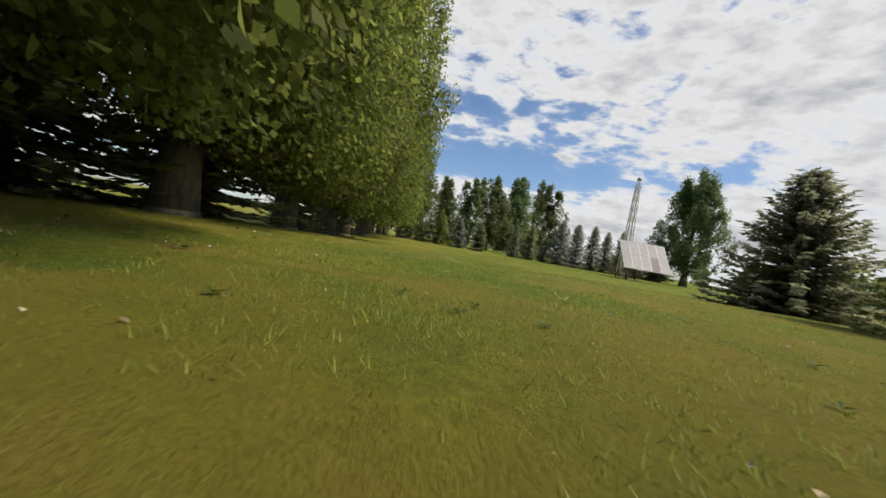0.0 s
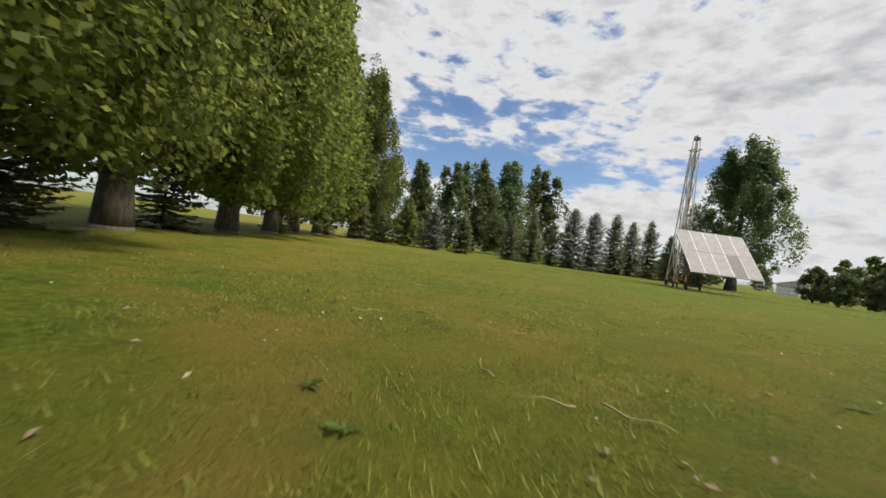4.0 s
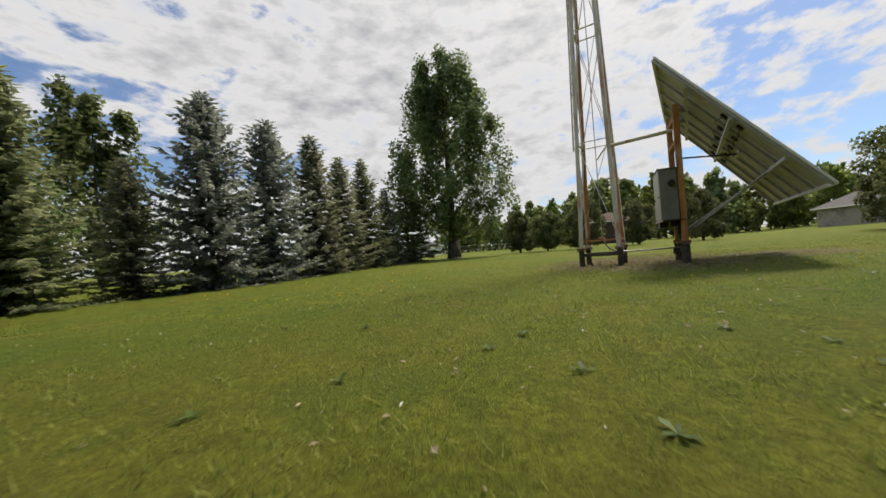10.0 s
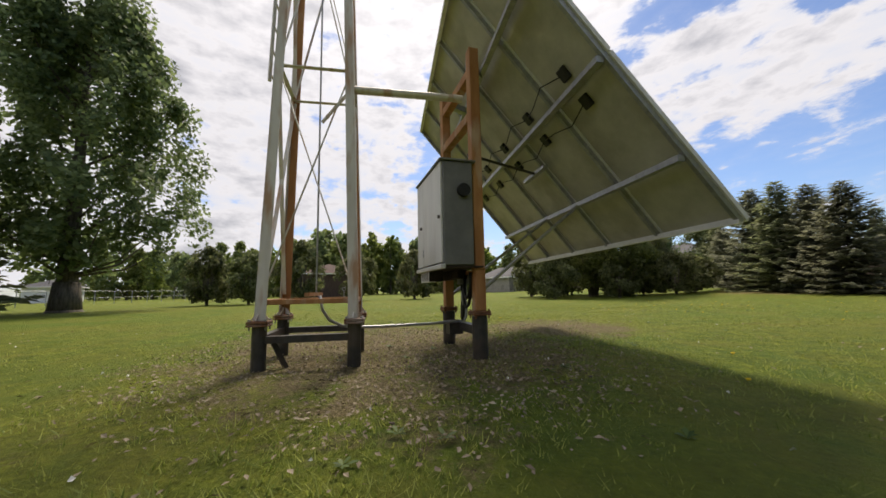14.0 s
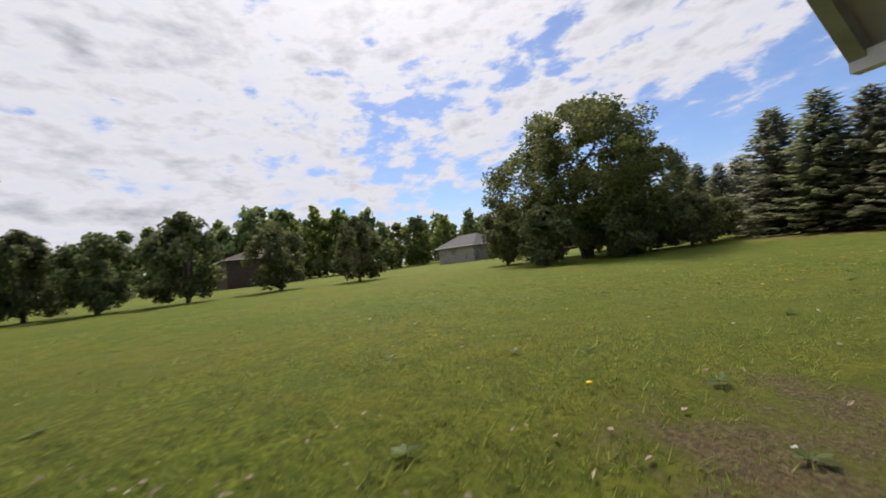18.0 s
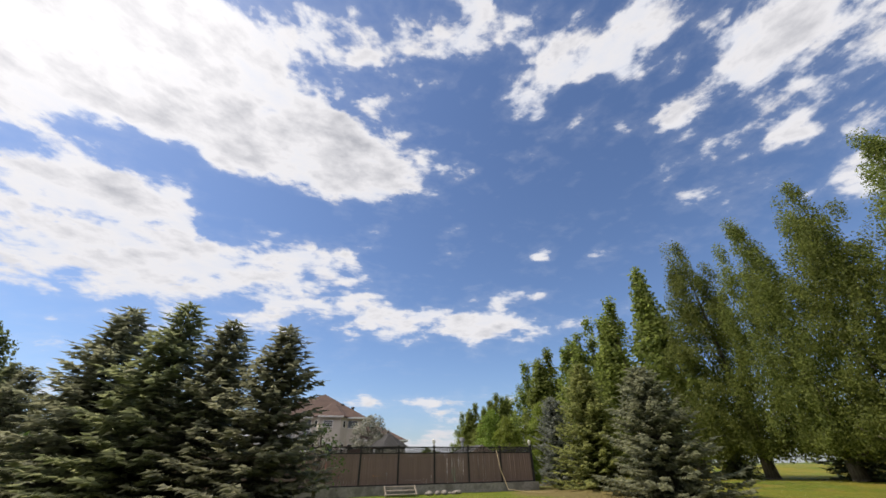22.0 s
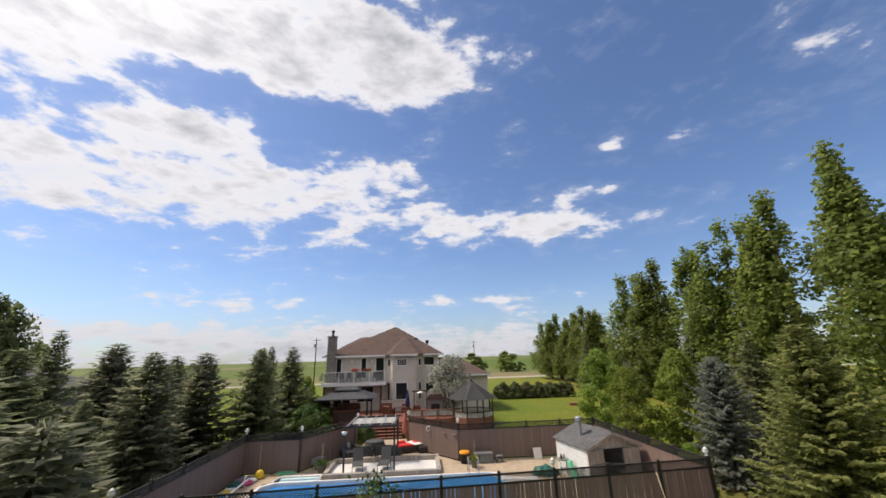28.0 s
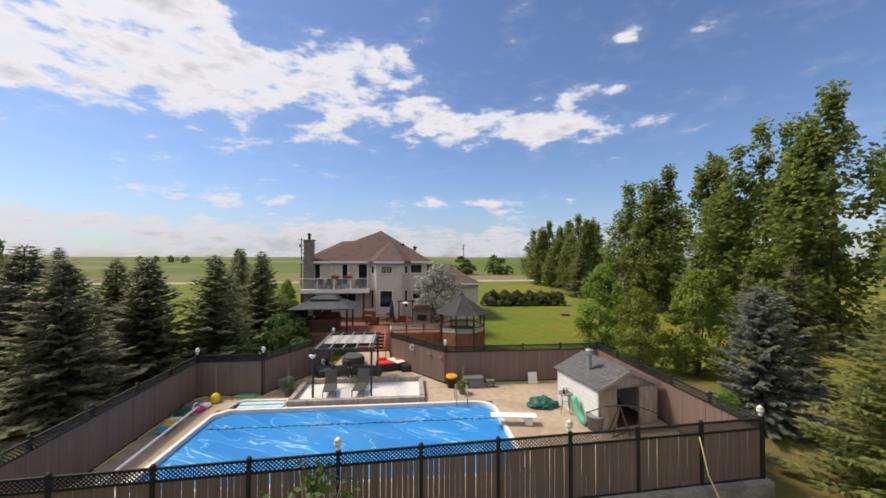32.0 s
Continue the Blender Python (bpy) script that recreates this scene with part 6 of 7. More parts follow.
for k in range(14):
    s = rg.uniform(0.10, 0.2)
    bm = bmesh.new()
    bmesh.ops.create_icosphere(bm, subdivisions=2, radius=s)
    for v in bm.verts:
        v.co *= 1 + 0.3 * noise.noise(v.co * 5 + Vector((k, 0, 0)))
        v.co.z *= 0.7
    tagged(part("rock", bm, "stone", loc=(27.0 + rg.uniform(-0.9, 0.9), 17.45 + rg.uniform(-0.25, 0.35), 0.5 + s * 0.4)), "grey fieldstone heaped by the wall", "rock", "rocks by the retaining wall")
tagged(part("garden_hose", tube([(23.3, 16.55, 2.6), (23.2, 16.75, 1.6), (23.0, 17.2, 0.62), (22.4, 18.3, 0.53), (21.6, 19.2, 0.53), (21.0, 19.0, 0.54)], 0.018, 6), "twig"), "pale hose hanging over the fence onto the lawn", "hose")

# ---- terrace and house ----
TER, FLOOR2, EAVE = 1.70, 4.62, 7.35
HY = -10.6   # north wall of the house


def terrace():
    T = tagged(new("terrace"), "red-brown timber terrace with broad steps down to the pool", "terrace", kind="structure")
    part("joist_skirt", box((35.5, -6.65, 1.25), (15.0, 7.9, 0.80)), "redwood", T)
    part("skirt", box((31.4, -1.75, 1.30), (4.1, 1.9, 0.74)), "redwood", T)
    for k in range(52):
        part("plank", PLANK, None, T).location = (35.5, -2.72 - 0.152 * k, TER - 0.02)
    for k in range(12):
        part("plank", PLANK2, None, T).location = (31.4, -0.85 - 0.152 * k, TER - 0.02)
    for k in range(5):
        part("tread", box((34.9, -1.15 - 0.32 * k, DECK + 0.10 + 0.185 * k), (2.5, 0.36, 0.05), None, 0.006), "redwood", T)
        part("riser", box((34.9, -1.31 - 0.32 * k, DECK + 0.01 + 0.185 * k), (2.5, 0.03, 0.18)), "redwood", T)
    part("newel", bar((34.9, -1.0, DECK), (34.9, -1.0, DECK + 1.45), 0.06), "black", T)


PLANK = mesh_of("plank", box((0, 0, 0), (15.0, 0.142, 0.04), None, 0.004), "redwood")
PLANK2 = mesh_of("plank", box((0, 0, 0), (4.1, 0.142, 0.04), None, 0.004), "redwood")
terrace()


def lattice_panel(parent, a, b, z0, z1, mat="lattice", pitch=0.20):
    a, b = Vector(a), Vector(b)
    d = b - a
    ln = d.length
    d.normalize()
    h = z1 - z0
    bm = bmesh.new()
    k = int((ln + h) / pitch)
    for j in range(k):
        for sg in (1, -1):
            s0 = j * pitch - h
            t0, t1 = max(0, -s0 / h), min(1, (ln - s0) / h)
            if t1 - t0 < 0.12:
                continue
            za, zb = (z0, z1) if sg > 0 else (z1, z0)
            pa = a + d * (s0 + h * t0) + Vector((0, 0, za + (zb - za) * t0))
            pb = a + d * (s0 + h * t1) + Vector((0, 0, za + (zb - za) * t1))
            add_bar(bm, pa, pb, 0.010, 0.045)
    part("lattice", bm, mat, parent)


rl = thing("terrace_railing", (0, 0, 0), "red-brown railing with white lattice panels", "railing")
for a, b in (((29.4, -0.85, 0), (33.3, -0.85, 0)),):
    for k in range(4):
        x = 29.4 + 1.3 * k
        part("post", bar((x, -0.85, 0.75), (x, -0.85, 2.80), 0.11), "redwood", rl)
    part("board_front", box((31.35, -0.80, 1.42), (3.9, 0.04, 1.40)), "redwood", rl)
    part("top_rail", box((31.35, -0.85, 2.80), (4.0, 0.14, 0.05), None, 0.006), "redwood", rl)
    part("mid_rail", box((31.35, -0.85, 2.32), (3.9, 0.08, 0.06)), "redwood", rl)
    for k in range(3):
        lattice_panel(rl, (29.48 + 1.3 * k, -0.85, 0), (30.62 + 1.3 * k, -0.85, 0), 2.37, 2.76)
for x0, x1, y in ((35.0, 36.2, -8.6), (40.3, 41.6, -6.2)):
    pn = thing("lattice_screen", (0, 0, 0), "short red-brown screen with a white lattice band", "screen", "screens on the terrace")
    part("board_front", box(((x0 + x1) / 2, y, TER + 0.45), (x1 - x0, 0.05, 0.90)), "redwood", pn)
    lattice_panel(pn, (x0, y, 0), (x1, y, 0), TER + 0.92, TER + 1.22)
    part("top_rail", box(((x0 + x1) / 2, y, TER + 1.24), (x1 - x0 + 0.08, 0.10, 0.05)), "redwood", pn)


def window(parent, x0, x1, z0, z1, y, bars=(0, 0), frame="trimwhite"):
    w = part("window", ring_bm([(x0 - 0.09, z0 - 0.09), (x1 + 0.09, z0 - 0.09), (x1 + 0.09, z1 + 0.09), (x0 - 0.09, z1 + 0.09)], [(x0, z0), (x1, z0), (x1, z1), (x0, z1)], 0, 0.07), frame, parent)
    w.matrix_local = Matrix(((1, 0, 0, 0), (0, 0, 1, y), (0, 1, 0, 0), (0, 0, 0, 1)))
    pane = part("pane", box((0, 0, 0), (x1 - x0, 0.02, z1 - z0)), "glass", parent)
    pane.parent = w
    pane.matrix_local = Matrix(((1, 0, 0, (x0 + x1) / 2), (0, 0, 1, (z0 + z1) / 2), (0, 1, 0, 0.02), (0, 0, 0, 1)))
    for i in range(bars[0]):
        b = part("bar", box(((x0 + (i + 1) * (x1 - x0) / (bars[0] + 1)), (z0 + z1) / 2, 0.035), (0.03, z1 - z0, 0.03)), frame, w)
    for i in range(bars[1]):
        b = part("bar", box(((x0 + x1) / 2, z0 + (i + 1) * (z1 - z0) / (bars[1] + 1), 0.037), (x1 - x0, 0.03, 0.03)), frame, w)
    return w


def roof_mesh(eaves, tops, faces, thick=0.12):
    bm = bmesh.new()
    v = [bm.verts.new(p) for p in eaves + tops]
    for f in faces:
        bm.faces.new([v[i] for i in f])
    bmesh.ops.recalc_face_normals(bm, faces=bm.faces)
    bmesh.ops.solidify(bm, geom=bm.faces[:], thickness=thick)
    return bm


def house():
    H = thing("house", (0, 0, 0), "large two-storey beige stucco house with a brown hipped roof", "house")
    x0, x1, yb = 30.0, 42.2, -21.0
    t = 0.25
    part("wall", box(((x0 + x1) / 2, HY - t / 2, (0.6 + EAVE) / 2), (x1 - x0, t, EAVE - 0.6)), "stucco", H, "beige stucco north wall")
    part("wall", box(((x0 + x1) / 2, yb, (0.6 + EAVE) / 2), (x1 - x0, t, EAVE - 0.6)), "stucco", H)
    for x in (x0 + t / 2, x1 - t / 2):
        part("wall", box((x, (HY - t + yb) / 2, (0.6 + EAVE) / 2), (t - 0.01, HY - t - yb - t, EAVE - 0.6)), "stucco", H)
    # bay
    bx0, bx1, by = 32.1, 35.5, HY + 1.25
    bay = prism([(bx0 - 0.35, HY + 0.004), (bx0 + 0.45, by), (bx1 - 0.45, by), (bx1 + 0.35, HY + 0.004)], 0.9, EAVE)
    part("bay", bay, "stucco", H, "projecting beige stucco bay")
    ox, oz = (x0 - 0.55, x1 + 0.55), EAVE
    # roofs
    e = [(ox[0], HY + 0.55, oz), (ox[1], HY + 0.55, oz), (ox[1], yb - 0.5, oz), (ox[0], yb - 0.5, oz)]
    part("roof", roof_mesh(e, [(35.1, -15.6, 10.85), (36.5, -15.6, 9.75), (39.5, -15.6, 9.6)], [(0, 1, 6, 5, 4), (1, 2, 6), (2, 3, 4, 5, 6), (3, 0, 4)]), "shingle", H, "brown shingled hipped roof")
    eb = [(31.4, HY + 0.1, oz + 0.02), (32.3, by + 0.5, oz + 0.02), (35.3, by + 0.5, oz + 0.02), (36.2, HY + 0.1, oz + 0.02)]
    part("bay_roof", roof_mesh(eb, [(33.8, -13.2, 9.55)], [(0, 1, 4), (1, 2, 4), (2, 3, 4)]), "shingle", H)
    for a, b in ((e[0], e[1]), (e[1], e[2]), (e[3], e[0])):
        part("fascia", bar((a[0], a[1], oz - 0.06), (b[0], b[1], oz - 0.06), 0.05, 0.18), "trimwhite", H, "white gutter and fascia")
    part("fascia", bar((eb[1][0], eb[1][1], oz - 0.06), (eb[2][0], eb[2][1], oz - 0.06), 0.05, 0.18), "trimwhite", H)
    part("soffit", box(((x0 + x1) / 2, HY + 0.27, oz - 0.13), (x1 - x0 + 1.1, 0.54, 0.04)), "trimwhite", H)
    for x, y, z in ((32.6, -13.0, 9.2), (33.1, -12.4, 8.7), (31.2, -13.5, 8.9)):
        vt = part("roof_vent", lathe([(0.16, 0), (0.16, 0.25), (0.24, 0.3), (0.22, 0.42), (0.04, 0.46)], 12), "black", H, loc=(x, y, z - 0.35))
    # chimney with coursed stones
    ch = part("chimney", box((41.75, HY + 0.35, 5.0), (0.86, 0.70, 8.9)), "stone", H, "grey stone chimney")
    rg = np.random.default_rng(9)
    for r in range(22):
        for k in range(3):
            part("stone", STONE, None, ch).location = (41.75 + (k - 1) * 0.28 + (0.07 if r % 2 else -0.07), HY + 0.71, 5.3 + 0.19 * r)
    part("chimney_cap", box((41.75, HY + 0.35, 9.48), (1.0, 0.84, 0.10), None, 0.01), "concrete", ch)
    part("flue", lathe([(0.13, 9.5), (0.13, 9.95), (0.20, 10.0), (0.20, 10.12), (0.05, 10.2)], 12), "black", ch, loc=(41.75, HY + 0.35, 0))
    # windows of the upper storey
    y = HY + 0.004
    window(H, 40.75, 41.25, 5.05, 7.05, y)
    window(H, 38.05, 38.55, 5.05, 7.05, y)
    window(H, 36.1, 36.95, FLOOR2 + 0.08, 7.05, y)
    window(H, 33.55, 34.55, 6.25, 6.85, by + 0.004, (3, 2))
    window(H, 30.55, 31.65, 6.2, 7.0, y)
    for x in (39.6, 37.4):
        part("wall_lamp", box((x, HY + 0.08, 6.75), (0.13, 0.16, 0.30), None, 0.02), "lampglass", H)
    # ground storey
    window(H, 33.5, 34.65, 2.85, 4.45, by + 0.004)
    window(H, 30.6, 31.45, 3.55, 4.4, y)
    window(H, 37.2, 38.9, 2.6, 4.1, y, (1, 0))
    window(H, 39.6, 41.4, 1.9, 4.0, y, (1, 0))
    for sx, s in ((bx0 + 0.05, 1), (bx1 - 0.05, -1)):
        for z0, z1 in ((2.75, 4.45), (6.2, 6.9)):
            g = part("side_window", box((sx, HY + 0.66, (z0 + z1) / 2), (0.42, 0.05, z1 - z0), Matrix.Rotation(radians(57 * s), 3, "Z")), "glass", H)
            part("frame", box((sx, HY + 0.645, (z0 + z1) / 2), (0.56, 0.05, z1 - z0 + 0.14), Matrix.Rotation(radians(57 * s), 3, "Z")), "trimwhite", g)
    part("down_pipe", pipe((31.9, HY + 0.10, 0.9), (31.9, HY + 0.10, 7.2), 0.045, 8), "trimwhite", H)
    # balcony
    b = part("balcony", box((39.0, HY + 0.95, FLOOR2 - 0.14), (6.6, 1.9, 0.30)), "stucco", H, "long white-railed balcony")
    part("edge", box((39.0, HY + 1.92, FLOOR2 - 0.12), (6.7, 0.05, 0.34)), "trimwhite", b)
    for k in range(5):
        x = 35.85 + 1.575 * k
        part("rail_post", bar((x, HY + 1.85, FLOOR2), (x, HY + 1.85, FLOOR2 + 1.1), 0.06), "trimwhite", b)
        if k < 4:
            gl = part("glass_panel", box((x + 0.79, HY + 1.85, FLOOR2 + 0.55), (1.45, 0.012, 0.85)), GLASSP, b)
    part("hand_rail", box((39.0, HY + 1.85, FLOOR2 + 1.11), (6.5, 0.07, 0.06)), "trimwhite", b)
    for x in (36.2, 42.0):
        part("column", box((x, HY + 1.75, (TER + FLOOR2) / 2 - 0.1), (0.2, 0.2, FLOOR2 - TER - 0.2)), "darkwood", b)
    # garage wing on the west side
    gx0, gx1 = 24.4, 30.0
    part("garage_wall", box(((gx0 + gx1) / 2, -12.2, 2.75), (gx1 - gx0, 0.25, 4.3)), "stucco", H)
    part("garage_wall", box((gx0, -16.3, 2.75), (0.25, 8.2, 4.3)), "stucco", H)
    ge = [(gx0 - 0.5, -11.6, 4.9), (30.2, -11.6, 4.9), (30.2, -20.8, 4.9), (gx0 - 0.5, -20.8, 4.9)]
    part("garage_roof", roof_mesh(ge, [(27.2, -16.2, 6.95), (30.2, -16.2, 6.95)], [(0, 1, 5, 4), (2, 3, 4, 5), (3, 0, 4)]), "shingle", H)
    part("fascia", bar(ge[0], ge[1], 0.05, 0.18), "trimwhite", H)


STONE = mesh_of("stone", box((0, 0, 0), (0.265, 0.05, 0.175), None, 0.015), "stone")


def glass_panel_mat():
    m, nt, p = node_mat("clear balcony glass")
    tr, mx = nt.nodes.new("ShaderNodeBsdfTransparent"), nt.nodes.new("ShaderNodeMixShader")
    p.inputs["Base Color"].default_value, p.inputs["Roughness"].default_value = (0.3, 0.33, 0.34, 1), 0.08
    mx.inputs[0].default_value = 0.28
    nt.links.new(tr.outputs[0], mx.inputs[1])
    nt.links.new(p.outputs[0], mx.inputs[2])
    nt.links.new(mx.outputs[0], nt.nodes["Material Output"].inputs[0])
    return m


GLASSP = glass_panel_mat()
house()


def gazebo():
    G = thing("gazebo", (27.75, -1.0, 0.9), "octagonal red-brown gazebo with white lattice and a grey shingle roof", "gazebo")
    R = 1.72

    def at(k, r, z):
        a = radians(22.5 + 45 * k)
        return Vector((r * math_cos(a), r * math_sin(a), z))

    part("floor", prism([tuple(at(k, R, 0).xy) for k in range(8)], 0.0, 0.75), "redwood", G)
    for k in range(8):
        part("post", bar(at(k, R, 0.0), at(k, R, 2.78), 0.10), "darkwood", G)
        a, b = at(k, R, 0), at(k + 1, R, 0)
        w = bmesh.new()
        add_bar(w, a + Vector((0, 0, 0.70)), b + Vector((0, 0, 0.70)), 0.05, 1.30)
        part("panel", w, "redwood", G)
        lattice_panel(G, a, b, 1.36, 1.72)
        part("rail", bar(a + Vector((0, 0, 1.74)), b + Vector((0, 0, 1.74)), 0.07, 0.06), "darkwood", G)
        part("beam", bar(a + Vector((0, 0, 2.72)), b + Vector((0, 0, 2.72)), 0.08, 0.14), "darkwood", G)
        bm = bmesh.new()
        f = [bm.verts.new(p) for p in (at(k, 2.12, 2.70), at(k + 1, 2.12, 2.70), Vector((0, 0, 4.05)))]
        bm.faces.new(f)
        bmesh.ops.solidify(bm, geom=bm.faces[:], thickness=0.05)
        rf = part("roof_face", bm, "gshingle", G, "grey shingled roof face")
        part("hip_cap", bar(at(k, 2.10, 2.73), Vector((0, 0, 4.06)), 0.06, 0.02), "gshingle", rf)
    part("finial", lathe([(0.14, 4.0), (0.10, 4.12), (0.05, 4.2), (0.02, 4.3)], 10), "darkwood", G)
    tb = thing("gazebo_table", (27.75, -1.0, 1.65), "small dark table inside the gazebo", "table")
    part("top", lathe([(0.45, 0.70), (0.46, 0.74)], 14), "darkwood", tb)
    part("stem", pipe((0, 0, 0), (0, 0, 0.7), 0.05, 8), "darkwood", tb)


gazebo()


def pavilion():
    P = thing("spa_pavilion", (38.8, -4.6, TER), "dark garden pavilion with a two-tier grey metal roof", "pavilion")
    for dx in (-2.0, 2.0):
        for dy in (-1.5, 1.5):
            part("post", bar((dx, dy, 0), (dx, dy, 1.95), 0.13), "fblack", P)
    for dy in (-1.5, 1.5):
        part("beam", bar((-2.1, dy, 1.95), (2.1, dy, 1.95), 0.12), "fblack", P)
    for dx in (-2.0, 2.0):
        part("beam", bar((dx, -1.5, 1.95), (dx, 1.5, 1.95), 0.12), "fblack", P)
    for z0, z1, a, b, c, d in ((1.95, 2.58, 2.6, 1.95, 1.0, 0.75), (2.62, 2.92, 1.15, 0.9, 0.75, 0.02)):
        e = [(-a, -b, z0), (a, -b, z0), (a, b, z0), (-a, b, z0)]
        tp = [(-c, -d, z1), (c, -d, z1), (c, d, z1), (-c, d, z1)]
        rf = part("roof_tier", roof_mesh(e, tp, [(0, 1, 5, 4), (1, 2, 6, 5), (2, 3, 7, 6), (3, 0, 4, 7)], 0.04), "metalroof", P, "ribbed grey metal roof tier")
        for k in range(9):
            x = -a + (k + 0.5) * 2 * a / 9
            part("rib", bar((x, b, z0 + 0.025), (x * c / a, d, z1 + 0.025), 0.018, 0.018), "metalroof", rf)
        part("edge", bar((-a, b, z0), (a, b, z0), 0.06, 0.08), "metalroof", rf)
    tub = thing("hot_tub", (38.8, -4.6, TER), "square hot tub with a red-brown cover", "hot tub")
    part("cabinet", box((0, 0, 0.42), (2.1, 2.0, 0.84), None, 0.04), "darkwood", tub)
    part("cover", box((0, 0, 0.90), (2.2, 2.1, 0.12), None, 0.04), "redwood", tub)
    part("folded_cover", box((0, -0.75, 1.15), (2.1, 0.12, 0.45), None, 0.03), "redwood", tub)


pavilion()
# terrace furniture
for x, y, r in ((35.2, -6.6, 150), (32.6, -6.4, 200), (33.6, -8.2, 180), (31.5, -5.6, 230)):
    a = arm_chair(x, y, r, "redwood", "dark terrace chair with red cushions")
    a.location.z = TER
tt = thing("terrace_table", (33.9, -6.4, TER), "dark slatted terrace table", "table")
part("top", box((0, 0, 0.72), (1.6, 0.9, 0.05), None, 0.01), "darkwood", tt)
for dx in (-0.7, 0.7):
    for dy in (-0.36, 0.36):
        part("leg", bar((dx, dy, 0), (dx, dy, 0.7), 0.07), "darkwood", tt)
bu = thing("folded_parasol", (33.3, -4.9, TER), "folded navy blue parasol", "parasol")
part("pole", pipe((0, 0, 0), (0, 0, 2.35), 0.03, 8), "darkwood", bu)
part("canopy", lathe([(0.08, 0.9), (0.24, 1.05), (0.17, 1.7), (0.06, 2.3), (0.01, 2.4)], 9), "navy", bu)
bq = thing("outdoor_fireplace", (30.7, -5.2, TER), "stone outdoor fireplace with a small shingled hood", "fireplace")
part("body", box((0, 0, 0.75), (1.5, 0.8, 1.5), None, 0.03), "stone", bq)
part("mouth", box((0, 0.405, 0.85), (0.8, 0.03, 0.5)), "dark", bq)
hood = prism([(-0.95, 0), (0.95, 0), (0.5, 0.45), (-0.5, 0.45)], -0.5, 0.5)
bmesh.ops.rotate(hood, cent=(0, 0, 0), matrix=Matrix.Rotation(radians(90), 3, "X"), verts=hood.verts)
bmesh.ops.translate(hood, vec=(0, 0, 1.5), verts=hood.verts)
part("hood", hood, "shingle", bq)
pf = thing("timber_frame", (32.1, -5.5, TER), "dark timber frame with a white lamp shade", "frame")
for dx in (-0.6, 0.6):
    part("post", bar((dx, 0, 0), (dx, 0, 2.2), 0.10), "darkwood", pf)
part("beam", bar((-0.8, 0, 2.2), (0.8, 0, 2.2), 0.12), "darkwood", pf)
part("shade", lathe([(0.36, 2.02), (0.30, 2.10), (0.10, 2.18)], 14), "trimwhite", pf)
for x in (36.9, 38.7, 39.7, 40.5):
    ba = thing("balcony_chair", (x, HY + 1.0, FLOOR2 + 0.02), "dark slatted balcony chair", "chair", "chairs on the balcony")
    part("seat", box((0, 0, 0.42), (0.5, 0.5, 0.05), None, 0.01), "darkwood", ba)
    part("backrest", box((0, -0.25, 0.72), (0.5, 0.04, 0.55), None, 0.01), "darkwood", ba)
    for dx in (-0.22, 0.22):
        for dy in (-0.22, 0.22):
            part("leg", bar((dx, dy, 0), (dx, dy, 0.42), 0.04), "darkwood", ba)
for i, x in enumerate((37.6, 38.9)):
    fb = thing("flower_box", (x, HY + 1.9, FLOOR2 + 1.14), "flower box with red geraniums on the balcony rail", "flower box", "flower boxes on the balcony")
    part("trough", box((0, 0, 0.06), (0.62, 0.2, 0.14), None, 0.01), "darkwood", fb)
    rg = np.random.default_rng(60 + i)
    part("flowers", quads("flowers", leaf_quads(rg, rg.normal(size=(160, 3)) * (0.2, 0.07, 0.06) + (0, 0, 0.18), 0.08), "red"), None, fb)
    part("leaves", quads("leaves", leaf_quads(rg, rg.normal(size=(160, 3)) * (0.2, 0.07, 0.06) + (0, 0, 0.13), 0.09), "hedge"), None, fb)

# plants round the house and the yard
BUSHY = clump_tree(111, 2.8, 1.7, 0.2, 5600, 0.145, "hedge", round_shape, 0.08, 55, 0.45, stems=4, limb_n=26)
HEDGE = clump_tree(113, 1.6, 0.85, 0.1, 2600, 0.14, "shrub", round_shape, 0.05, 30, 0.32, stems=3, limb_n=6)
CRAB = clump_tree(101, 6.0, 2.3, 1.1, 6500, 0.16, "blossom", round_shape, 0.16, 90, 0.50, stems=3, limb_n=60)
plant("crab_apple", CRAB, 29.3, -6.4, "crab apple tree covered in fading white blossom", "", 0.98)
LIME = clump_tree(103, 6.4, 1.8, 0.35, 14000, 0.14, "lime", cotton_shape, 0.10, 130, 0.50, stems=3, limb_n=14, split=True)
plant("young_ash", LIME, 16.3, -1.0, "young yellow-green ash tree", "young trees behind the fence", 1.0)
plant("young_ash", LIME, 17.2, 4.6, "young yellow-green ash tree", "young trees behind the fence", 0.80, 70)
plant("young_ash", LIME, 13.9, 5.6, "young green ash tree", "young trees behind the fence", 0.98, 160)
plant("young_ash", LIME, 20.0, 14.0, "small green ash sapling", "young trees behind the fence", 0.36, 200)
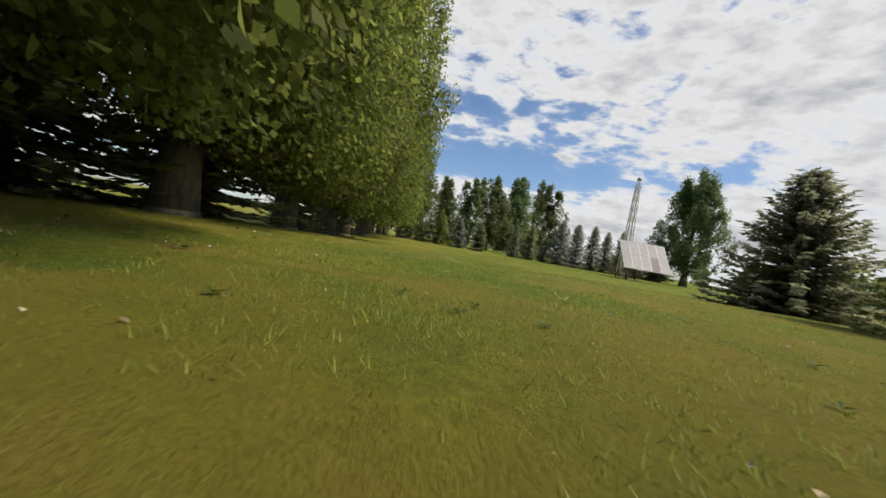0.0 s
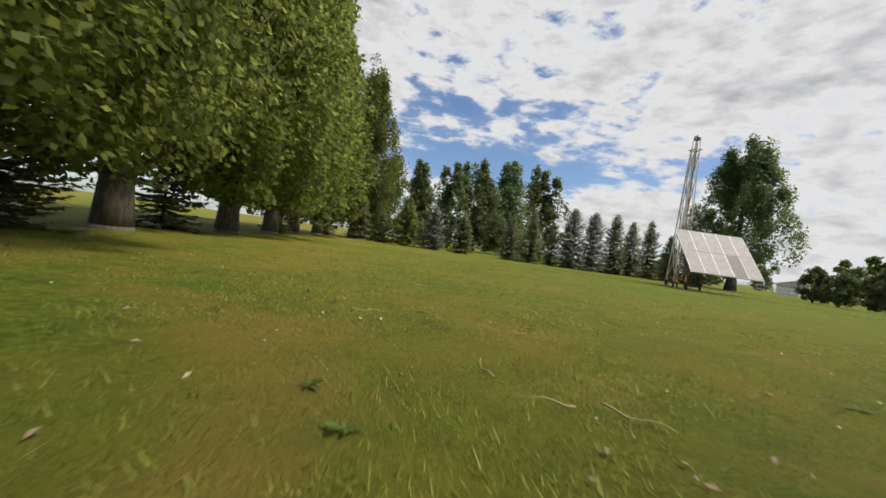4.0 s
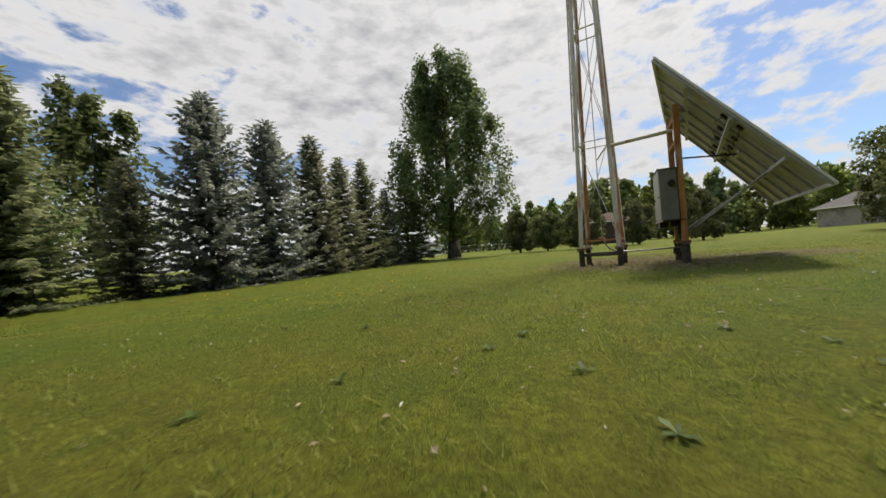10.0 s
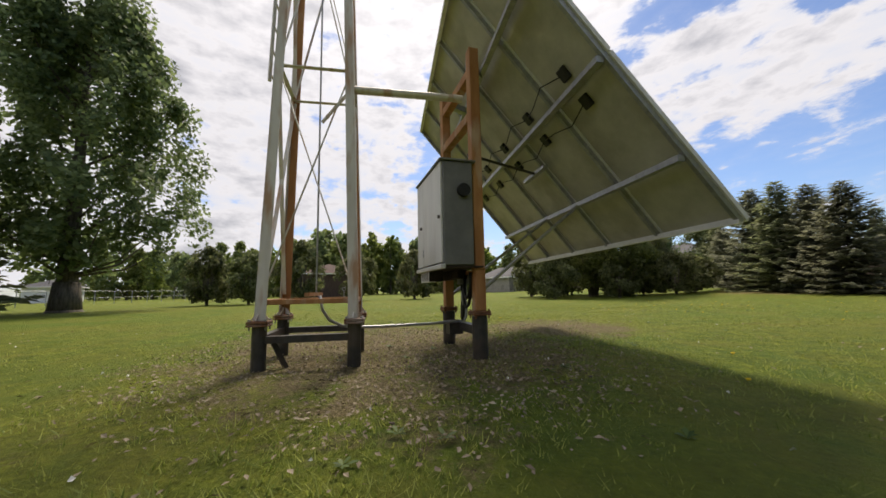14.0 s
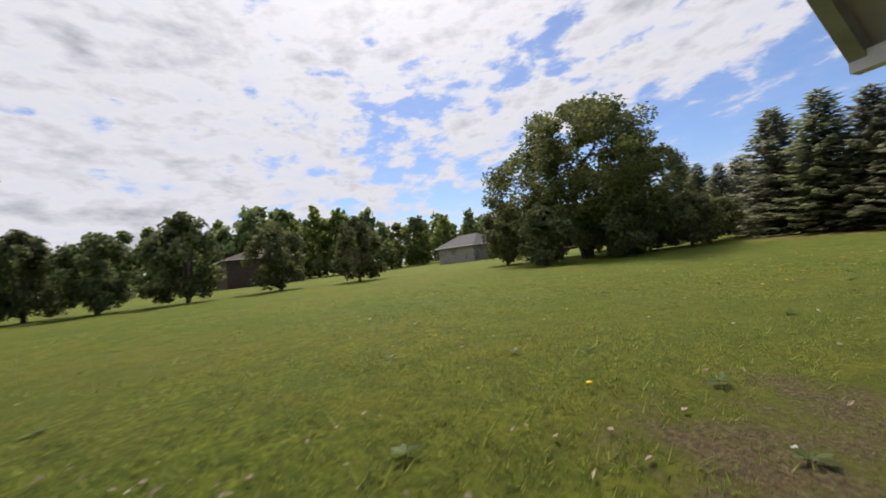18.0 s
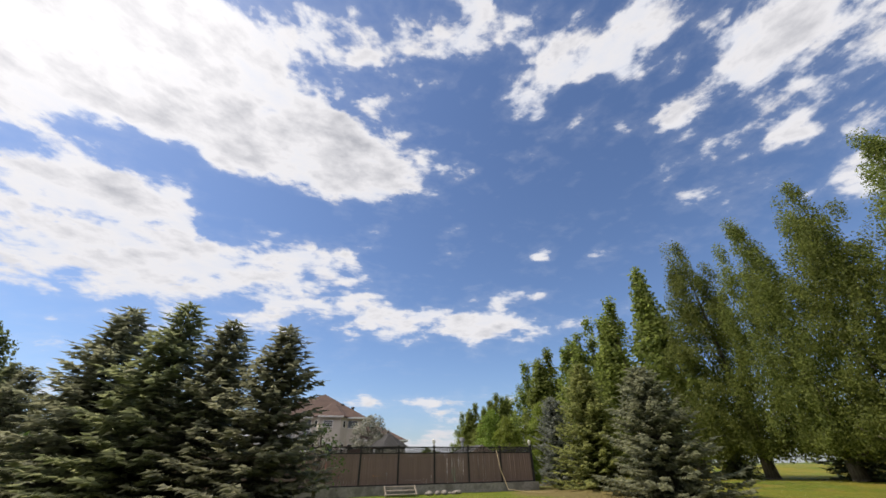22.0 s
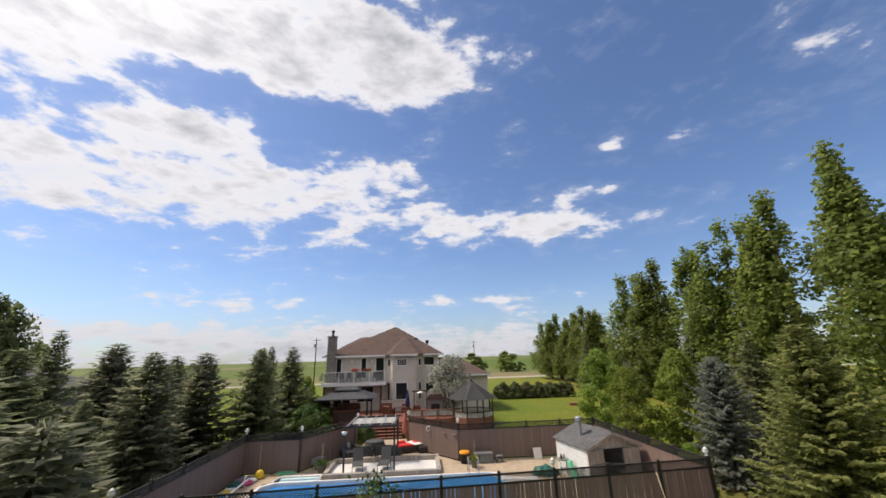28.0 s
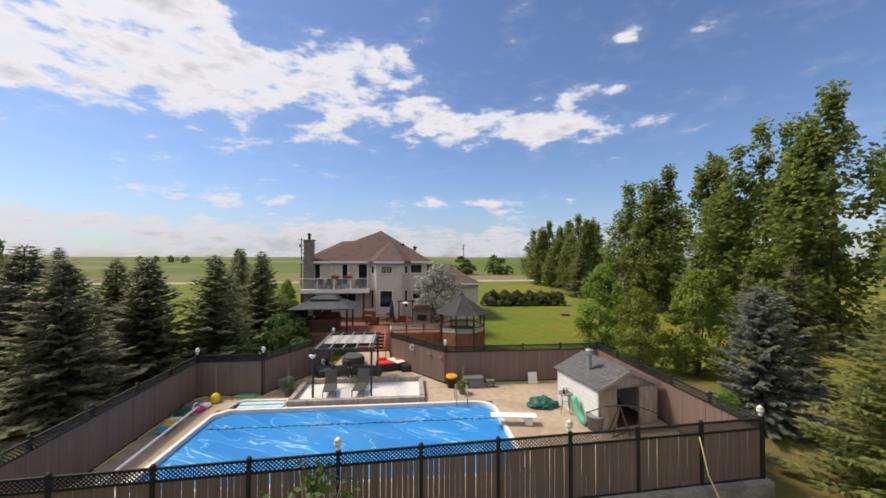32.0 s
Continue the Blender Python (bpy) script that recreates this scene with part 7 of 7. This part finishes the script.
for i, (x, y, h, key, w) in enumerate(((47.8, 8.2, 7.3, "sprgrey", 1.28), (47.7, 3.0, 7.3, "sprgrey", 1.36), (44.6, 1.4, 7.5, "sprgreen", 1.32), (44.2, -5.0, 7.4, "sprgreen", 1.2), (52.2, 5.4, 8.0, "sprgrey", 1.3), (53.6, 10.0, 7.6, "sprgreen", 1.3), (58.5, 13.5, 7.6, "sprgreen", 1.2), (51.0, 1.0, 7.2, "sprgreen", 1.3), (48.9, -12.0, 7.6, "sprgreen", 0.9), (62.5, -8.0, 7.6, "sprgreen", 1.0), (60.0, 1.0, 9.4, "sprgreen", 0.85), (46.5, 13.8, 5.2, "sprgreen", 1.1), (47.0, 18.6, 5.6, "sprgrey", 1.1), (53.0, -20.0, 7.8, "sprgreen", 0.9), (57.5, -30.0, 8.0, "sprgreen", 1.0))):
    spruce(key, x, y, h, 61 * i, "spruces east of the pool", w, words="heavy spruce with hanging curtains of grey-green needles" if i == 0 else "")
for i, (x, y, s) in enumerate(((52.0, 7.5, 1.15), (54.5, 5.5, 1.2), (50.5, 12.0, 1.1), (55.5, 12.5, 1.3), (51.5, 17.0, 1.2))):
    plant("honeysuckle_bush", BUSHY, x, y, "loose yellow-green honeysuckle bush", "bushes east of the pool", s, 50 * i)
for i, (x, y, s) in enumerate(((41.6, -2.8, 0.9), (41.3, 0.2, 0.7), (37.6, -0.5, 0.45), (39.4, 0.3, 0.55), (38.6, 1.6, 0.4), (41.6, -4.8, 0.95), (40.6, -1.4, 0.75), (36.6, -1.3, 0.42))):
    plant("garden_bush", BUSHY, x, y, "leafy green garden bush beside the terrace", "bushes by the terrace", s, 90 * i)
for i in range(13):
    plant("hedge_bush", HEDGE, 11.0 + 0.85 * i, -22.0 + 0.15 * math_sin(i * 2), "clipped dark green hedge plant", "hedge beside the lawn", 1.05 + 0.16 * math_sin(i * 3), 77 * i)
tagged(part("garden_block", box((14.0, -13.2, 1.2), (1.0, 0.5, 0.35), None, 0.03), "redwood"), "low red-brown timber block on the side lawn", "planter")
for i, (x, y, h) in enumerate(((57.5, 7.0, 10.6), (60.0, 9.4, 11.4), (63.5, 11.0, 10.8))):
    plant("poplar", POP_SLIM[i % 3], x, y, "slim dark poplar behind the spruces", "poplars east of the pool", h / 20.0, 50 * i, 1.0)
plant("small_tree", LIME, 46.0, -17.0, "small round green tree", "", 0.6, 20)


def power_pole(x, y, h):
    P = thing("power_pole", (x, y, ground_z(x, y)), "weathered wooden power pole", "power pole", "power poles")
    part("shaft", pipe((0, 0, -0.2), (0, 0, h), 0.15, 8, 0.10), "darkwood", P)
    part("cross_arm", bar((-0.9, 0, h - 0.5), (0.9, 0, h - 0.5), 0.10), "darkwood", P)
    part("transformer", pipe((0.3, 0.1, h - 2.2), (0.3, 0.1, h - 1.4), 0.2, 10), "galv", P)


power_pole(56.5, -58.0, 11.0)
power_pole(11.0, -110.0, 11.5)
power_pole(115.5, 51.2, 9.5)


def road_strip(name, y0, w, x0, x1):
    bm = bmesh.new()
    xs = np.linspace(x0, x1, 40)
    top = [[bm.verts.new((x, y0 + s * w / 2 + 6 * math_sin(x * 0.012), ground_z(x, y0) + 0.06)) for x in xs] for s in (-1, 1)]
    for i in range(39):
        bm.faces.new((top[0][i], top[0][i + 1], top[1][i + 1], top[1][i]))
    tagged(part(name, bm, "gravel"), "pale gravel road between lawn and fields", "road", kind="structure")


road_strip("gravel_road", -72, 6, -300, 400)
# far farm trees and sheds on the horizon
for i in range(12):
    a, r = radians(143 + 0.8 * i + 1.6 * math_sin(i * 2.3)), 520 + 90 * math_sin(i * 1.7)
    plant("farm_tree", FARTREE[i % 3], 32 + r * math_sin(a), 27 + r * math_cos(a), "distant dark farmyard shelter tree", "distant farmyard trees", 0.75 + 0.4 * math_sin(i * 2), 45 * i, 0.50)
for i, (x, y, w, h) in enumerate(((12.6, -107.0, 1.12, 0.50), (9.8, -109.0, 0.85, 0.55), (0.2, -106.0, 0.95, 0.62), (-3.6, -108.0, 1.05, 0.48), (53.5, -64.0, 0.75, 0.5))):
    plant("farm_tree", FARTREE[(2 * i) % 3], x, y, "distant round field tree with a ragged crown", "distant farmyard trees", w, 70 * i, h)


def plain_house(name, x, y, sx, sy, h, rise, wall, roof, label, rot=0, win=()):
    P = thing(name, (x, y, ground_z(x, y)), label, "house" if "house" in name else "shed", rot=rot)
    part("wall", box((0, 0, h / 2 - 0.1), (sx, sy, h + 0.2)), wall, P)
    a, b = sx / 2 + 0.4, sy / 2 + 0.4
    part("roof", roof_mesh([(-a, -b, h), (a, -b, h), (a, b, h), (-a, b, h)], [(-a * 0.45, 0, h + rise), (a * 0.45, 0, h + rise)], [(0, 1, 5, 4), (1, 2, 5), (2, 3, 4, 5), (3, 0, 4)], 0.1), roof, P)
    for s0 in (-b, b):
        part("fascia", bar((-a, s0, h - 0.05), (a, s0, h - 0.05), 0.06, 0.16), "trimwhite", P)
    for s0 in (-a, a):
        part("fascia", bar((s0, -b, h - 0.05), (s0, b, h - 0.05), 0.06, 0.16), "trimwhite", P)
    for x0, z0, w, hh, side in win:
        f = part("window", box((x0, side * sy / 2, z0), (w + 0.2, 0.08, hh + 0.2)), "trimwhite", P)
        part("pane", box((x0, side * (sy / 2 + 0.03), z0), (w, 0.06, hh)), "glass", f)
        part("bar", box((x0, side * (sy / 2 + 0.05), z0), (0.05, 0.06, hh)), "trimwhite", f)
    return P


plain_house("neighbour_house", 72.0, -3.5, 16, 9, 4.6, 2.3, "cabgrey", "gshingle", "dark grey neighbouring house with white window trim", 8, ((-5.2, 3.4, 1.6, 1.1, 1), (-5.2, 1.0, 1.0, 0.6, 1), (0.0, 3.2, 1.4, 1.1, 1)))
plain_house("grey_barn", 77.6, 24.8, 7.0, 6, 2.2, 1.7, "concrete", "gshingle", "small grey barn with a pale wall across the field", 20, ((-1.5, 1.3, 0.9, 0.9, -1),))
plain_house("far_house", 87.6, 53.7, 12, 9, 3.6, 1.7, "darkwood", "shingle", "low dark farmhouse beyond the bushes", 15, ((-3, 2.0, 1.6, 1.1, -1), (2, 2.0, 1.6, 1.1, -1)))
plain_house("white_shed", 89.6, 90.7, 7, 4, 2.2, 1.0, "shed", "gshingle", "small white shed in the distance", 10)


spruce("sprgreen", 72.5, 22.9, 6.4, 40, "spruces near the grey barn", 0.8, True)


def chain_fence():
    F = thing("chain_link_fence", (0, 0, 0), "low galvanised chain-link fence beyond the trees", "fence")
    for k in range(22):
        x, y = 55 + 2.2 * k, 76 - 0.47 * k
        part("post", pipe((x, y, 0), (x, y, 1.3), 0.03, 6), "galv", F)
        if k < 21:
            part("rail", pipe((x, y, 1.28), (x + 2.2, y - 0.47, 1.28), 0.018, 5), "galv", F)
            part("wire", pipe((x, y, 0.65), (x + 2.2, y - 0.47, 0.65), 0.012, 4), "galv", F)


chain_fence()


# ---- grass, litter and small things on the lawn ----
LAWN_WAY = [(3.2, 11.3), (3.9, 16.3), (5.4, 21.6), (5.9, 23.5), (6.6, 33.5), (8.1, 37.8), (10.1, 42.2), (12.7, 47.1), (15.8, 50.4), (19.3, 51.9), (21.5, 52.2), (23.3, 51.8), (24.7, 51.4), (27.9, 51.0), (30.5, 49.2), (33.1, 46.5), (35.0, 44.6), (34.2, 42.1), (32.9, 40.0)]


def strewn(rng, n, spread, wide=0.0, share=0.0):
    """n places along the open stretch of lawn; spread: how far to the sides, share of them as far as wide."""
    p = np.array(LAWN_WAY)
    seg = np.linalg.norm(np.diff(p, axis=0), axis=1)
    k = rng.choice(len(seg), n, p=seg / seg.sum())
    u = rng.uniform(0, 1, n)[:, None]
    side = rng.normal(size=(n, 2)) * spread
    far = rng.uniform(0, 1, n) < share
    side[far] = rng.uniform(-wide, wide, (int(far.sum()), 2))
    return p[k] * (1 - u) + p[k + 1] * u + side


def ground_many(x, y):
    a, b = np.clip((36 - y) / 18, 0, 1), np.clip((1 - y) / 9, 0, 1)
    return 0.5 * a * a * (3 - 2 * a) + 0.6 * b * b * (3 - 2 * b)


def grass():
    rng = np.random.default_rng(301)
    tufts = strewn(rng, 42000, 1.7, 8.0, 0.45)
    soil = np.minimum(((tufts[:, 0] - 28.9) / 2.9) ** 2 + ((tufts[:, 1] - 50.97) / 2.2) ** 2, ((tufts[:, 0] - 30.1) / 1.6) ** 2 + ((tufts[:, 1] - 47.5) / 1.3) ** 2)
    tufts = tufts[(soil > 1.0) | (rng.uniform(0, 1, len(tufts)) < 0.45)]
    per = 9
    n = len(tufts) * per
    tall = np.repeat(rng.uniform(0.6, 1.35, len(tufts)), per)
    at = np.repeat(tufts, per, 0) + rng.normal(size=(n, 2)) * 0.045
    base = np.stack([at[:, 0], at[:, 1], ground_many(at[:, 0], at[:, 1]) - 0.012], 1)
    a = rng.uniform(0, 6.2832, n)
    h = rng.uniform(0.018, 0.058, n) * tall
    lean = rng.uniform(0.3, 1.7, n) * h
    w = rng.uniform(0.0024, 0.0050, n)
    out = np.stack([np.cos(a), np.sin(a), 0 * a], 1)
    side = np.stack([-np.sin(a), np.cos(a), 0 * a], 1) * w[:, None]
    tip = base + out * lean[:, None] + np.array([0, 0, 1]) * h[:, None]
    me = bpy.data.meshes.new("grass")
    me.vertices.add(3 * n)
    me.vertices.foreach_set("co", np.ascontiguousarray(np.stack([base + side, tip, base - side], 1), dtype=np.float32).ravel())
    me.loops.add(3 * n)
    me.loops.foreach_set("vertex_index", np.arange(3 * n, dtype=np.int32))
    me.polygons.add(n)
    me.polygons.foreach_set("loop_start", np.arange(0, 3 * n, 3, dtype=np.int32))
    me.update(calc_edges=True)
    me.materials.append(M["blade"])
    tagged(new("grass", me), "short mown grass blades in uneven tufts", "grass", kind="stuff")


def flecks(name, mat, n, size, label, category, seed, spread, wide, share, spot=None, curl=0.35):
    """Curled scraps lying on the ground."""
    rng = np.random.default_rng(seed)
    if spot:
        r, a = np.sqrt(rng.uniform(0, 1, n)), rng.uniform(0, 6.2832, n)
        at = np.stack([spot[0] + spot[2] * r * np.cos(a), spot[1] + spot[3] * r * np.sin(a)], 1) + rng.normal(size=(n, 2)) * 0.3
    else:
        at = strewn(rng, n, spread, wide, share)
    s = size * rng.uniform(0.5, 1.5, n)
    a = rng.uniform(0, 6.2832, n)
    c = np.stack([at[:, 0], at[:, 1], ground_many(at[:, 0], at[:, 1]) + 0.012 + 0.2 * s], 1)
    d = np.stack([np.cos(a), np.sin(a), rng.uniform(-curl, curl, n)], 1) * s[:, None]
    o = np.stack([-np.sin(a), np.cos(a), rng.uniform(-curl, curl, n)], 1) * (s * rng.uniform(0.3, 0.7, n))[:, None]
    up = np.array([0, 0, 1]) * (s * curl)[:, None]
    left = np.stack([c - d, c - d * 0.1 + up * 0.1 - o, c + d, c], 1)
    right = np.stack([c - d, c, c + d, c + d * 0.1 + up + o], 1)
    tagged(new(name, quads(name, np.concatenate([left, right]), mat)), label, category, kind="stuff")


grass()
flecks("leaf_litter", "litter", 9000, 0.017, "curled dead leaves strewn over bare soil", "leaf litter", 303, 0, 0, 0, (28.99, 50.87, 3.4, 2.7))
flecks("lawn_litter", "litter", 3200, 0.019, "scattered dead leaves on the grass", "leaf litter", 304, 3.0, 11.0, 0.6)
flecks("poplar_fluff", "fluff", 1300, 0.012, "white poplar seed fluff on the grass", "seed fluff", 305, 3.0, 11.0, 0.6, None, 0.7)


def pebbles():
    rng = np.random.default_rng(306)
    bm = bmesh.new()
    for i in range(420):
        r, a = math.sqrt(rng.uniform()), rng.uniform(0, 6.28)
        x, y, s = 28.79 + 2.9 * r * math_cos(a), 50.88 + 2.2 * r * math_sin(a), rng.uniform(0.006, 0.020)
        v = bmesh.ops.create_icosphere(bm, subdivisions=1, radius=s)["verts"]
        bmesh.ops.scale(bm, vec=(1, rng.uniform(0.6, 1), 0.6), verts=v)
        bmesh.ops.translate(bm, vec=(x, y, ground_z(x, y) + s * 0.25), verts=v)
    tagged(part("pebbles", bm, "pebble"), "small pebbles and clods on bare soil", "pebbles", kind="stuff")


pebbles()


def twigs():
    rng = np.random.default_rng(307)
    spots = [tuple(p) for p in strewn(rng, 74, 1.6, 5.0, 0.5)] + [(6.2 + 0.28 * k + rng.normal() * 1.5, 28.5 + 0.75 * k + rng.normal()) for k in range(26)]
    for i, (x, y) in enumerate(spots):
        if i < 34:
            x, y = x * 0.35 + 0.65 * (3.6 + rng.uniform(-2.6, 2.6)), y * 0.35 + 0.65 * (15.5 + rng.uniform(-3, 9))
        a, ln, bend = rng.uniform(0, 6.28), rng.uniform(0.14, 0.46), rng.uniform(-0.5, 0.5)
        z = ground_z(x, y) + 0.024
        pts = [(x + ln * (u * math_cos(a) - bend * u * u * math_sin(a)), y + ln * (u * math_sin(a) + bend * u * u * math_cos(a)), z + 0.012 * math_sin(9 * u + i)) for u in np.linspace(-0.5, 0.5, 7)]
        bm = tube(pts, rng.uniform(0.004, 0.007), 5, 0.002)
        if i % 3 == 0:
            add_tube(bm, [pts[3], (pts[3][0] + 0.06 * math_cos(a + 0.8), pts[3][1] + 0.06 * math_sin(a + 0.8), z + 0.02)], 0.003, 5, 0.001)
        tagged(part("twig", bm, "twig"), "dry bleached poplar twig lying on the lawn", "twig", "twigs on the lawn")


twigs()


def weeds():
    rng = np.random.default_rng(309)
    at = strewn(rng, 420, 2.2, 8.0, 0.4)
    a = np.repeat(rng.uniform(0, 6.2832, len(at)), 7) + np.tile(np.arange(7) * 0.898, len(at)) + rng.normal(size=len(at) * 7) * 0.2
    ln = rng.uniform(0.035, 0.085, len(a))
    p = np.repeat(at, 7, 0)
    base = np.stack([p[:, 0], p[:, 1], ground_many(p[:, 0], p[:, 1]) + 0.012], 1)
    out = np.stack([np.cos(a), np.sin(a), rng.uniform(0.15, 0.6, len(a))], 1) * ln[:, None]
    side = np.stack([-np.sin(a), np.cos(a), 0 * a], 1) * (ln * 0.2)[:, None]
    mid = base + out * 0.6
    me = quads("weeds", np.stack([base, mid + side, base + out * np.array([1, 1, 0.7]), mid - side], 1), "hedge")
    tagged(new("weeds", me), "broad-leaved weed rosettes in the lawn", "weeds", kind="stuff")


weeds()


def dandelions():
    rng = np.random.default_rng(308)
    head = mesh_of("flower_head", lathe([(0.004, 0.0), (0.012, 0.004), (0.019, 0.010), (0.017, 0.014), (0.008, 0.017), (0.001, 0.018)], 10), "dandelion")
    stem = mesh_of("stem", tube([(0, 0, -0.055), (0.003, 0, -0.03), (0, 0, 0.002)], 0.0022, 5), "blade")
    spots = [(26.7, 47.6), (25.9, 48.6), (24.7, 49.7), (24.0, 50.5), (25.4, 47.0), (33.6, 41.6), (34.4, 40.4), (34.8, 41.4), (32.8, 40.2), (33.6, 38.1), (32.4, 38.6), (35.2, 39.0)]
    spots += [(rng.uniform(22, 29), rng.uniform(55, 61)) for i in range(34)] + [(rng.uniform(27, 38), rng.uniform(33, 44)) for i in range(40)] + [tuple(p) for p in strewn(rng, 40, 3.0) if p[1] > 46]
    for x, y in spots:
        h = rng.uniform(0.03, 0.06)
        T = thing("dandelion", (x, y, ground_z(x, y) + h), "yellow dandelion flower standing in the grass", "flower", "dandelions in the lawn", rot=rng.uniform(0, 360))
        part("flower_head", head, None, T)
        part("stem", stem, None, T)


dandelions()
